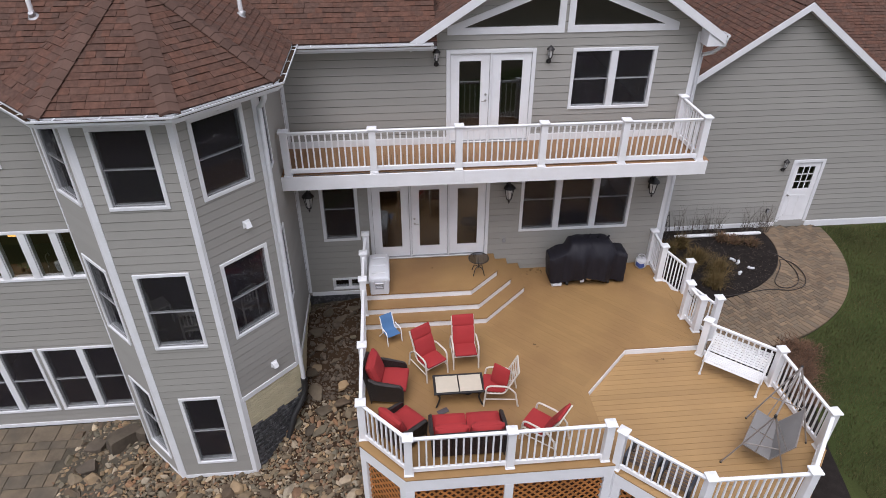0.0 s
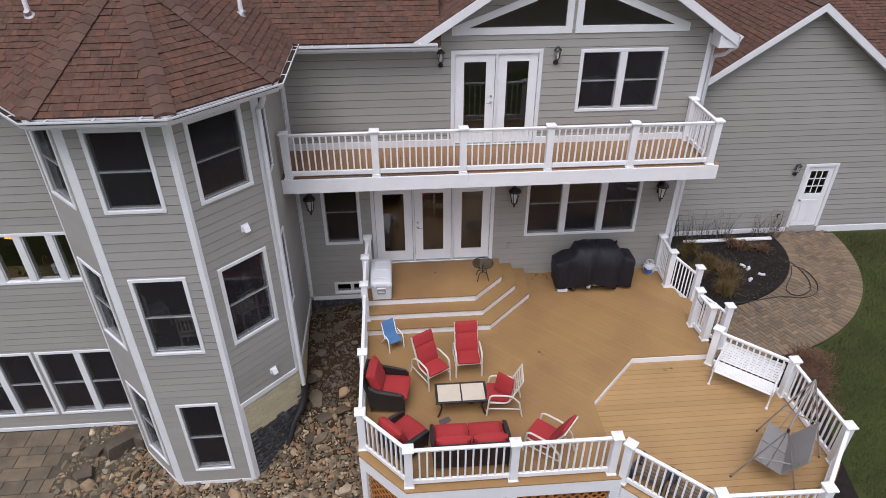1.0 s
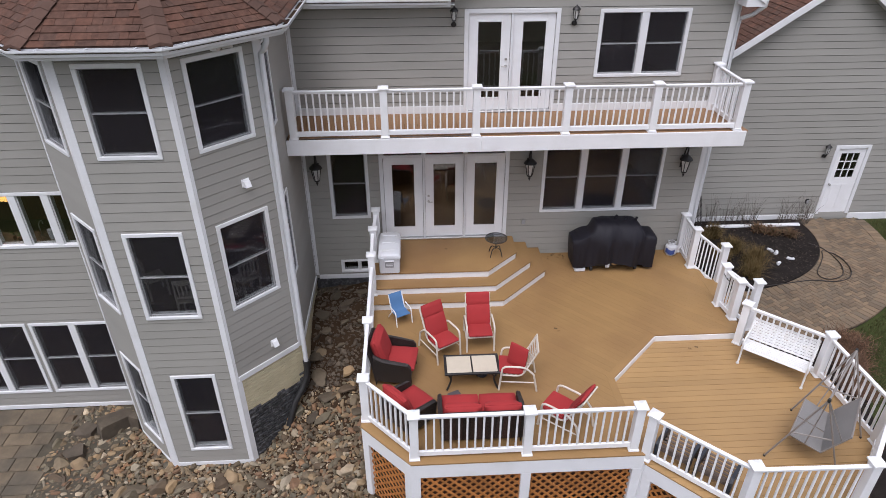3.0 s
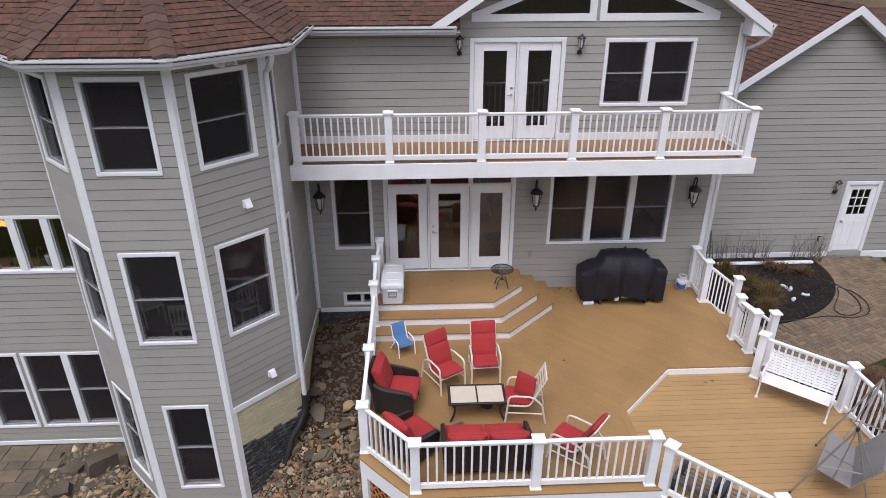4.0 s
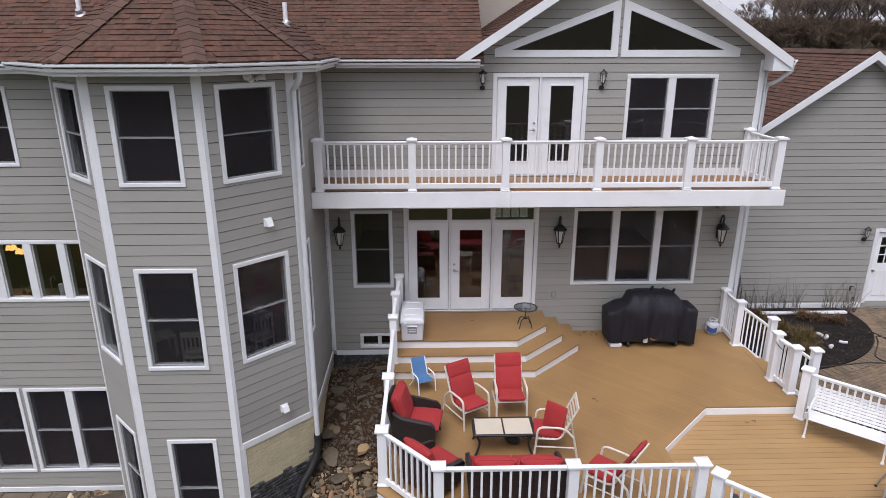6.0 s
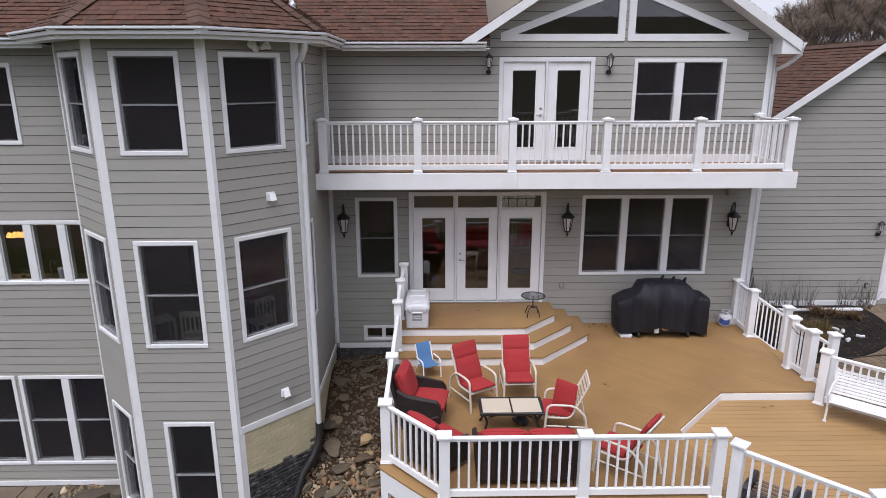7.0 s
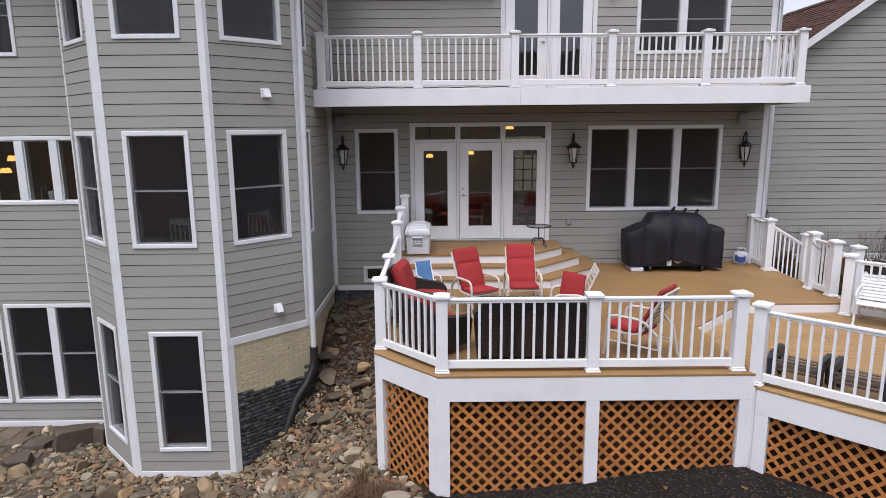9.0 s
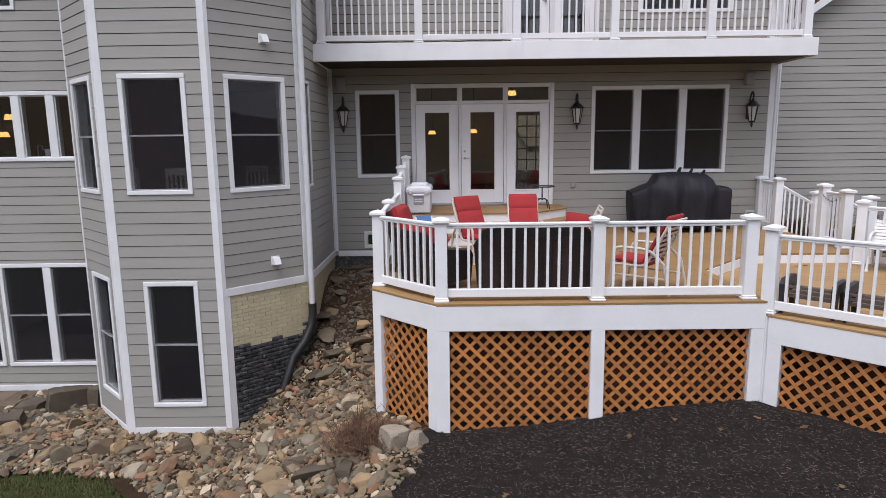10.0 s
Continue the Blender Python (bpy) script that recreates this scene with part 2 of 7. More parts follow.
SIDING = surface("grey_fibre_cement_siding", (0.345, 0.335, 0.303), 0.6, vary=0.06, scale=1.3, fine=45, bump=0.2, stretch=(0.3, 0.3, 1.5), piece=0.035, dirt=(0.25, 0.25, 0.22), dirt_amount=0.25, dirt_scale=1.7)
WHITE = surface("white_vinyl", (0.86, 0.865, 0.87), 0.4, vary=0.035, scale=2.0, fine=30, bump=0.04, dirt=(0.6, 0.6, 0.57), dirt_amount=0.3, dirt_scale=2.5)
TRIM = surface("white_trim_paint", (0.79, 0.8, 0.81), 0.5, vary=0.05, scale=1.8, fine=40, bump=0.08, dirt=(0.55, 0.54, 0.5), dirt_amount=0.3, dirt_scale=2.2)
DECK = surface("tan_composite_decking", (0.318, 0.187, 0.07), 0.6, vary=0.14, scale=1.1, fine=55, bump=0.25, stretch=(1, 1, 1), piece=0.035, dirt=(0.2, 0.108, 0.043), dirt_amount=0.75, dirt_scale=0.5)
DECK_LOW = surface("pale_tan_composite_decking", (0.385, 0.235, 0.095), 0.6, vary=0.12, scale=1.1, fine=55, bump=0.25, piece=0.06, dirt=(0.28, 0.165, 0.068), dirt_amount=0.5, dirt_scale=0.6)
BALCONY_BOARD = surface("red_brown_composite_decking", (0.29, 0.162, 0.076), 0.6, vary=0.1, scale=1.1, fine=55, bump=0.25, piece=0.06)
SHEATH = surface("dark_sheathing", (0.05, 0.05, 0.048), 0.9, vary=0.1)
SHINGLE = surface("red_brown_asphalt_shingle", (0.122, 0.062, 0.043), 0.95, vary=0.42, scale=13.0, fine=180, bump=0.6, island=0.1, tint=(0.092, 0.057, 0.044), tint_amount=0.9, spec=0.15)
SHINGLE_PIECE = surface("red_brown_asphalt_shingle_tab", (0.122, 0.062, 0.043), 0.95, vary=0.42, scale=13.0, fine=180, bump=0.6, piece=0.1, tint=(0.092, 0.057, 0.044), tint_amount=0.9, spec=0.15)
SHINGLE_CAP = surface("weathered_cap_shingle", (0.105, 0.064, 0.049), 0.95, vary=0.25, scale=3.0, fine=160, bump=0.5, piece=0.12, spec=0.15)
UNDERLAY = surface("roof_underlay", (0.06, 0.04, 0.035), 0.95, vary=0.2)
GLASS = glass("window_glass", (0.75, 0.77, 0.77))
SCREEN = mesh_screen("insect_screen", (0.035, 0.032, 0.038), 0.27)
ROOM = surface("room_paint", (0.5, 0.45, 0.38), 0.9, vary=0.05)
COUNTER = surface("brown_laminate", (0.11, 0.085, 0.06), 0.45, vary=0.2, scale=9, fine=60, bump=0.05)
CABINET = surface("brown_kitchen_wood", (0.16, 0.075, 0.04), 0.5, vary=0.15, stretch=(3, 3, 0.4))
ROOM_FLOOR = surface("room_floor_wood", (0.07, 0.042, 0.025), 0.5, vary=0.15, stretch=(0.3, 3, 1))
LATTICE = surface("orange_stained_cedar_lattice", (0.47, 0.185, 0.045), 0.7, vary=0.2, scale=4, fine=80, bump=0.3, piece=0.18, dirt=(0.16, 0.08, 0.035), dirt_amount=0.4, dirt_scale=2)
GROUND = surface("lawn_soil", (0.085, 0.08, 0.058), 0.95, spec=0.1, vary=0.35, scale=0.6, fine=25, bump=0.8, tint=(0.1, 0.075, 0.04), tint_amount=0.6)
LAWN = surface("lawn_turf", (0.038, 0.06, 0.016), 0.95, vary=0.5, scale=0.7, fine=30, bump=0.8, tint=(0.066, 0.055, 0.022), tint_amount=0.6, spec=0.1)
FIELD = surface("dry_tan_field", (0.115, 0.084, 0.05), 0.95, spec=0.1, vary=0.35, scale=0.25, fine=6, bump=0.8, tint=(0.1, 0.085, 0.05), tint_amount=0.6)
MULCH = surface("black_shredded_mulch", (0.022, 0.018, 0.016), 0.95, spec=0.1, vary=0.4, scale=6, fine=70, bump=1.0)

NICKEL = surface("brushed_nickel", (0.5, 0.49, 0.46), 0.35, metal=1.0, vary=0.05, bump=0.02)
ALU = surface("mill_aluminium", (0.5, 0.5, 0.5), 0.45, metal=0.8, vary=0.08, bump=0.05)
GUTTER = surface("white_aluminium_gutter", (0.72, 0.74, 0.76), 0.4, vary=0.05, bump=0.03, dirt=(0.45, 0.44, 0.4), dirt_amount=0.35, dirt_scale=3)
BLACKPIPE = surface("black_corrugated_pipe", (0.02, 0.02, 0.02), 0.5, vary=0.2, bump=0.1)
CREAM = surface("cream_painted_brick", (0.56, 0.5, 0.33), 0.75, vary=0.08, scale=3, fine=70, bump=0.35, piece=0.05, dirt=(0.36, 0.32, 0.22), dirt_amount=0.5, dirt_scale=2.5)
TAR = surface("tarred_rough_stone", (0.035, 0.035, 0.038), 0.6, vary=0.4, scale=7, fine=45, bump=0.9, piece=0.35, dirt=(0.2, 0.2, 0.2), dirt_amount=0.55, dirt_scale=13)
MORTAR_DARK = surface("dark_footing", (0.03, 0.03, 0.03), 0.9, vary=0.3)
MORTAR_CREAM = surface("cream_mortar", (0.42, 0.38, 0.26), 0.85, vary=0.1)

SOIL = surface("damp_brown_soil", (0.042, 0.026, 0.015), 0.95, spec=0.1, vary=0.35, scale=3, fine=40, bump=0.9)
ROCKS = [(0.215, 0.155, 0.088), (0.165, 0.136, 0.085), (0.34, 0.235, 0.125), (0.15, 0.125, 0.082), (0.125, 0.088, 0.052), (0.27, 0.15, 0.075), (0.46, 0.37, 0.25), (0.11, 0.076, 0.045), (0.285, 0.2, 0.108),
         (0.18, 0.142, 0.09), (0.22, 0.125, 0.068), (0.155, 0.136, 0.092), (0.2, 0.152, 0.092), (0.25, 0.176, 0.098), (0.14, 0.108, 0.066), (0.32, 0.27, 0.19)]
SLATE = surface("dark_flat_fieldstone", (0.1, 0.078, 0.05), 0.85, vary=0.25, scale=5, fine=60, bump=0.5, piece=0.3, dirt=(0.065, 0.045, 0.03), dirt_amount=0.6, dirt_scale=4)
STONE = surface("mixed_field_stone", (0.17, 0.155, 0.125), 0.85, vary=0.22, scale=6, fine=60, bump=0.5, piece=0.2, palette=ROCKS, dirt=(0.07, 0.055, 0.04), dirt_amount=0.5, dirt_scale=4)
STONE_SMALL = surface("mixed_field_stone_small", (0.16, 0.148, 0.125), 0.85, vary=0.22, scale=6, fine=60, bump=0.5, island=0.22, palette=ROCKS, dirt=(0.07, 0.055, 0.04), dirt_amount=0.5, dirt_scale=4)
# damp stone, with the shade of the enclosed upper bank put into its colour
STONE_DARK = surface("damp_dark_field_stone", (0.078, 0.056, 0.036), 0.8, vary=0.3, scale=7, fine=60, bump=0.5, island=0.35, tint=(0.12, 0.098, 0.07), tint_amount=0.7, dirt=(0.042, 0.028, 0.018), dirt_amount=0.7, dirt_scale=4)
SLAB = surface("weathered_patio_slab", (0.15, 0.113, 0.071), 0.85, vary=0.35, scale=3.5, fine=45, bump=0.4, piece=0.14, tint=(0.12, 0.096, 0.066), tint_amount=0.9, dirt=(0.068, 0.058, 0.042), dirt_amount=0.8, dirt_scale=1.8)
SLAB_JOINT = surface("mossy_slab_joint", (0.075, 0.062, 0.042), 0.95, vary=0.4, scale=6, fine=60, bump=0.5)
PAVER = surface("tan_concrete_paver", (0.2, 0.138, 0.083), 0.85, vary=0.25, scale=1.2, fine=70, bump=0.4, piece=0.16, tint=(0.135, 0.104, 0.07), tint_amount=0.9)
PAVER_REST = surface("tan_concrete_paver_rest", (0.2, 0.138, 0.083), 0.85, vary=0.25, scale=1.2, fine=70, bump=0.4, island=0.16, tint=(0.135, 0.104, 0.07), tint_amount=0.9)
JOINT = surface("sand_joint", (0.05, 0.04, 0.029), 0.95, vary=0.2, fine=90, bump=0.4)
CHIP = surface("mulch_chip", (0.026, 0.02, 0.018), 0.95, vary=0.3, island=0.7, tint=(0.13, 0.105, 0.085), tint_amount=0.8, spec=0.1)
BLADE = surface("grass_blade", (0.085, 0.1, 0.036), 0.9, spec=0.1, vary=0.5, scale=0.6, island=0.2, tint=(0.14, 0.112, 0.055), tint_amount=0.65, bump=0)
STRAW = surface("dry_ornamental_grass", (0.16, 0.105, 0.042), 0.85, vary=0.2, island=0.4, tint=(0.085, 0.07, 0.026), tint_amount=0.7, bump=0, spec=0.2)
STALK = surface("bare_grey_stalk", (0.1, 0.082, 0.065), 0.85, vary=0.2, island=0.3, bump=0)
HERB = surface("green_herb_leaf", (0.05, 0.13, 0.03), 0.7, vary=0.3, island=0.3, bump=0)
RED_LEAF = surface("red_brown_leaves", (0.12, 0.055, 0.03), 0.8, vary=0.2, island=0.5, tint=(0.1, 0.08, 0.03), tint_amount=0.8, bump=0)
FALLEN = surface("fallen_tan_leaf", (0.2, 0.115, 0.045), 0.8, vary=0.2, piece=0.3, bump=0.1)
BRUSH = surface("dead_brown_stems", (0.17, 0.095, 0.055), 0.9, vary=0.2, island=0.5, bump=0)
BARK = surface("grey_bark", (0.1, 0.085, 0.07), 0.9, vary=0.3, island=0.3, bump=0.4)
BUSH = surface("brown_bush_twigs", (0.1, 0.075, 0.05), 0.9, vary=0.2, island=0.5, tint=(0.12, 0.07, 0.035), tint_amount=0.8, bump=0)
TWIG = surface("late_autumn_twigs", (0.26, 0.22, 0.19), 0.9, vary=0.2, island=0.4, tint=(0.2, 0.12, 0.06), tint_amount=0.8, bump=0)
RED = surface("red_cushion_fabric", (0.35, 0.024, 0.024), 0.85, vary=0.1, scale=4, fine=220, bump=0.25, piece=0.05, dirt=(0.26, 0.016, 0.022), dirt_amount=0.35, dirt_scale=3)
WICKER = surface("dark_brown_wicker", (0.028, 0.021, 0.019), 0.55, vary=0.3, scale=8, fine=140, bump=1.0, stretch=(1, 1, 2.2))
BAND = surface("red_brown_wicker_band", (0.045, 0.022, 0.018), 0.5, vary=0.3, scale=8, fine=140, bump=0.8, piece=0.4, stretch=(1, 1, 2.2))
CREAMTUBE = surface("cream_powder_coated_tube", (0.68, 0.63, 0.55), 0.4, vary=0.06, bump=0.05, dirt=(0.5, 0.42, 0.33), dirt_amount=0.3, dirt_scale=5)
BLUE = surface("blue_sling_mesh", (0.08, 0.19, 0.38), 0.7, vary=0.1, fine=200, bump=0.3)
DARKMETAL = surface("dark_bronze_metal", (0.03, 0.028, 0.028), 0.45, metal=0.3, vary=0.2, bump=0.1)
TILE = surface("beige_ceramic_tile", (0.58, 0.51, 0.4), 0.35, vary=0.08, scale=6, fine=50, bump=0.08, piece=0.04)
PLASTIC = surface("white_cooler_plastic", (0.66, 0.67, 0.69), 0.45, vary=0.05, bump=0.06, dirt=(0.5, 0.49, 0.45), dirt_amount=0.3, dirt_scale=4)
GREY = surface("grey_plastic", (0.3, 0.3, 0.31), 0.5, vary=0.08, bump=0.05)
COVER = surface("black_vinyl_cover", (0.012, 0.011, 0.016), 0.6, spec=0.3, vary=0.2, scale=3, fine=120, bump=0.25)
SLING = surface("grey_sling_fabric", (0.22, 0.21, 0.2), 0.8, vary=0.08, scale=3, fine=180, bump=0.25)
STEEL = surface("grey_brown_steel_tube", (0.3, 0.27, 0.245), 0.45, metal=0.3, vary=0.12, bump=0.08)
BENCHWHITE = surface("white_painted_slat", (0.76, 0.76, 0.75), 0.5, vary=0.06, bump=0.1, dirt=(0.55, 0.5, 0.42), dirt_amount=0.35, dirt_scale=6)
SLATBROWN = surface("brown_grey_slat", (0.15, 0.11, 0.085), 0.7, vary=0.2, bump=0.3)
ARMDARK = surface("dark_slate_resin", (0.028, 0.032, 0.042), 0.5, vary=0.15, bump=0.1)
BLUEMARK = surface("blue_print", (0.05, 0.09, 0.3), 0.5, vary=0.1, bump=0)
LANTERNGLASS = surface("frosted_lantern_glass", (0.6, 0.6, 0.58), 0.25, vary=0.08, bump=0.02)
HOSE = surface("dark_garden_hose", (0.025, 0.018, 0.014), 0.5, vary=0.2, bump=0.1)
CLEAR = glass("smoked_table_glass", (0.6, 0.62, 0.63))
UNDERFILL = surface("brown_rough_boards", (0.085, 0.034, 0.016), 0.85, vary=0.3, scale=2.5, fine=40, bump=0.3, stretch=(4, 4, 0.4))
# balcony underside: colour darkened to deepen the shade on the wall below
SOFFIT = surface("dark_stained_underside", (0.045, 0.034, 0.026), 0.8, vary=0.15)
LAMPGLOW = glow("lit_amber_shade", (1.0, 0.5, 0.12), 1.25)
CLOTH = surface("grey_violet_cloth", (0.085, 0.072, 0.08), 0.9, vary=0.2, scale=20, fine=120, bump=0.4)


# ---- setting: ground ----
def ground_z(x, y):
    """Height of the ground: low by the tower, a bank up to the house, level beside the deck."""
    rise = 0.8 * smooth01(-4.3, -0.6, y) * smooth01(-1.6, -0.1, x)
    side = 0.51 * smooth01(-1.5, 2.2, x) + 0.145 * smooth01(2.5, 6.5, x) + 0.295 * smooth01(7.0, 11.0, x)
    z = -3.05 + 2.58 * (1 - (1 - rise) * (1 - side))
    # rise beyond y = -34 is unseen, added to block low sky light and reflections
    hill = 18 * smooth01(-34, -105, y) if y < -34 else 6.0 * smooth01(14, 60, y) + 3.0 * smooth01(60, 95, y)
    return z + hill - 0.1 * min(max(-7.2 - y, 0), 8) * smooth01(-1, 3, x)


def grid_sheet(xs, ys, fz):
    g = Geo()
    g.v = [(x, y, fz(x, y)) for y in ys for x in xs]
    n = len(xs)
    g.f = [(j * n + i, j * n + i + 1, (j + 1) * n + i + 1, (j + 1) * n + i) for j in range(len(ys) - 1) for i in range(n - 1)]
    return g


def spaced(near0, near1, step, far):
    """Coordinates that are close together near the house and grow wider out to the horizon."""
    mid = [near0 + step * i for i in range(int((near1 - near0) / step) + 1)]
    d, out_lo, out_hi = step, [], []
    lo, hi = near0, mid[-1]
    while hi < far:
        d *= 1.35
        lo, hi = lo - d, hi + d
        out_lo.append(lo)
        out_hi.append(hi)
    return out_lo[::-1] + mid + out_hi


solid("ground", grid_sheet(spaced(-9, 20, 0.3, 1500), spaced(-13, 6, 0.3, 1500), lambda x, y: ground_z(min(max(x, -30), 40), y)), GROUND,
      "rough autumn lawn and soil sloping round the house", "ground", kind="structure", smooth=True)


# ---- setting: walls ----
class Wall:
    """An upright wall: u runs along it, depth into the house, z up."""

    def __init__(self, name, x, y, angle, label, poly, holes, z_from=None, course=0.1855, start=0.1195):
        self.m = pose(x, y, 0, 0, 0, angle)
        self.ob = thing(name, label, "wall", self.m, kind="structure")
        body = [poly]
        for h in holes:
            body = minus(body, h)
        g = Geo()
        turn = Matrix(((1, 0, 0, 0), (0, 0, -1, 0), (0, 1, 0, 0), (0, 0, 0, 1)))
        for p in body:
            g.slab(p, -0.18, -0.03, turn)
        part("sheathing", g, SHEATH, self.ob)
        lo, hi = min(p[1] for p in poly), max(p[1] for p in poly)
        if z_from is not None:
            lo = z_from
        k = math.floor((lo - start) / course)
        while k * course + start < hi:
            z0, z1 = k * course + start, (k + 1) * course + start
            k += 1
            strip = clip(clip(poly, 0, -1, -max(z0 + 0.011, lo)), 0, 1, z1)
            if len(strip) < 3 or abs(area(strip)) < 0.003:
                continue
            some = [strip]
            for h in holes:
                some = minus(some, h)
            g = Geo()
            for p in some:
                if area(p) < 0:
                    p = p[::-1]
                n = len(p)
                front = [(u, 0.005 + 0.009 * (z - z0) / course, z) for u, z in p]
                back = [(u, 0.031, z) for u, z in p]
                g.add(front + back, [tuple(range(n)), tuple(range(2 * n - 1, n - 1, -1))] + [(i, n + i, n + (i + 1) % n, (i + 1) % n) for i in range(n)])
            if g.v:
                part("clapboard", g, SIDING, self.ob)


def board(name, wall, u0, u1, z0, z1, d0=0.0, d1=0.035, material=None, label="", b=0.004):
    return part(name, Geo().box(u0, u1, d0, d1, z0, z1, b), material or TRIM, wall.ob, label)


window_count, door_count = [0], [0]


def window_unit(wall, u0, u1, z0, z1, bays, label, hung=True, casing=0.075, mull=0.16):
    """A framed window in a wall: casing, then a sash or two with panes in each bay."""
    window_count[0] += 1
    ob = thing(f"window_{window_count[0]}", label, "window", wall.m, kind="structure")
    c = casing
    g = Geo()
    for x0, x1, a, b in ((u0, u1, z1 - c, z1), (u0, u0 + c, z0 + c * 0.9, z1 - c), (u1 - c, u1, z0 + c * 0.9, z1 - c)):
        g.box(x0, x1, -0.012, 0.04, a, b, 0.006)
    width = (u1 - u0 - 2 * c - (bays - 1) * mull) / bays
    for i in range(1, bays):
        x = u0 + c + i * width + (i - 1) * mull
        g.box(x, x + mull, -0.008, 0.04, z0 + c * 0.9, z1 - c, 0.006)
    part("window_frame", g, TRIM, ob)
    part("window_sill", Geo().box(u0, u1, -0.016, 0.05, z0, z0 + c * 0.9, 0.006), TRIM, ob)
    for i in range(bays):
        x0 = u0 + c + i * (width + mull)
        x1, a, b = x0 + width, z0 + c * 0.9, z1 - c
        mid = (a + b) / 2
        for name, lo, hi, d in ((("lower_sash", a, mid + 0.012, 0.055), ("upper_sash", mid - 0.018, b, 0.03)) if hung else (("sash", a, b, 0.03),)):
            g, w = Geo(), 0.02
            g.box(x0, x0 + w, d, d + 0.03, lo, hi).box(x1 - w, x1, d, d + 0.03, lo, hi)
            g.box(x0 + w, x1 - w, d, d + 0.03, lo, lo + w).box(x0 + w, x1 - w, d, d + 0.03, hi - w, hi)
            sash = part(name, g, TRIM, ob)
            pane = part("pane", Geo().box(x0 + w, x1 - w, d + 0.012, d + 0.018, lo + w, hi - w), GLASS, sash)
            pane.visible_shadow = False
        if hung:
            part("insect_screen", Geo().box(x0 + 0.004, x1 - 0.004, 0.014, 0.016, a + 0.003, b - 0.003), SCREEN, ob, "dark fine insect screen").visible_shadow = False
        part("jamb", Geo().box(x0 - 0.004, x0, 0.04, 0.18, a, b).box(x1, x1 + 0.004, 0.04, 0.18, a, b).box(x0, x1, 0.04, 0.18, b, b + 0.004).box(x0, x1, 0.08, 0.18, a - 0.004, a), TRIM, ob)
    return ob


def opening(u0, u1, z0, z1, c=0.04):
    return rect(u0 + c, u1 - c, z0 + c, z1 - c)


TX0, TX1, TY = -2.97, -1.2, -3.85   # tower front
W_RIGHT, W_LEFT = 1.71, 1.5
TS, TL = W_RIGHT * math.sqrt(0.5), W_LEFT * math.sqrt(0.5)   # the run of its slanting sides
EAVE = 6.3
BASE = -2.95
WING_Y, WING_X = -1.85, -9.0

# main wall behind the deck, with the gable
GABLE_X, PITCH, GABLE_PITCH = 6.42, 0.67, 0.64
GH, GABLE_EAVE = 3.5, 6.33
GABLE_Z = GABLE_EAVE + GABLE_PITCH * GH - 0.12
MAIN_L, MAIN_R = 0.012, 9.62
main_holes = {"side": (0.57, 1.51, 1.17, 3.04), "triple": (5.67, 8.61, 1.2, 3.07), "door": (1.77, 4.86, 0.54, 3.16), "cellar": (0.67, 1.6, -0.4, -0.02),
              "upper": (6.62, 8.59, 4.56, 6.0), "french": (3.74, 5.78, 3.8, 6.03)}
def at_main(k):
    a, b, c, d = main_holes[k]
    return a - MAIN_L, b - MAIN_L, c, d
tri_left = [(3.95, 6.47), (6.25, 6.47), (6.25, 7.33)]
tri_right = [(6.55, 6.47), (8.8, 6.47), (6.55, 7.33)]
shift = lambda poly: [(x - MAIN_L, z) for x, z in poly]
main_poly = shift([(MAIN_L, -0.56), (MAIN_R, -0.56), (MAIN_R, GABLE_Z - GABLE_PITCH * (MAIN_R - GABLE_X)), (GABLE_X, GABLE_Z), (3.3, EAVE + 0.05), (MAIN_L, EAVE + 0.05)])
wall_main = Wall("wall_main", MAIN_L, 0, 0, "grey lap-sided house wall with white trim behind the deck", main_poly,
                 [opening(*at_main(k)) for k in main_holes] + [shift(tri_left), shift(tri_right)], course=0.18, start=0.101)
window_unit(wall_main, *at_main("side"), 1, "white double-hung window beside the deck door, dark inside")
window_unit(wall_main, *at_main("triple"), 3, "white triple double-hung window above the covered grill")
window_unit(wall_main, *at_main("upper"), 2, "white twin double-hung window over the balcony")

# tower
tower_h = EAVE + 0.1
def face_holes(width, rows, w=1.06):
    c = width / 2
    return [(c - w / 2, c + w / 2, a, b) for a, b in rows]
FRONT_ROWS = [(4.445, 6.03), (1.15, 3.045)]
W_FACE = TX1 - TX0
front_h = face_holes(W_FACE, FRONT_ROWS, 1.06) + [(0.47, 1.375, -2.46, -0.285)]
wall_front = Wall("wall_tower_front", TX0, TY, 0, "front of the bay tower in grey lap siding", rect(0, W_FACE, BASE, tower_h), [opening(*h) for h in front_h])
for h in front_h:
    window_unit(wall_front, *h, 1, "white double-hung window in the bay tower front")
right_h = [(0.267, 1.369, a, b) for a, b in FRONT_ROWS]
wall_right = Wall("wall_tower_right", TX1, TY, 45, "slanting side of the bay tower above painted stone", rect(0, W_RIGHT, BASE, tower_h), [opening(*h) for h in right_h], z_from=-0.5)
for h in right_h:
    window_unit(wall_right, *h, 1, "white double-hung window in the slanting tower side")
left_h = [(0.24, 1.24, a, b) for a, b in FRONT_ROWS] + [(0.34, 1.25, -2.42, -0.25)]
wall_left = Wall("wall_tower_left", TX0 - TL, TY + TL, -45, "slanting side of the bay tower towards the wing", rect(0, W_LEFT, BASE, tower_h), [opening(*h) for h in left_h])
for h in left_h:
    window_unit(wall_left, *h, 1, "white double-hung window in the narrow tower side")
SIDE_L = -(TY + TS)
side_h = [(0.05, 0.56, a, b) for a, b in FRONT_ROWS]
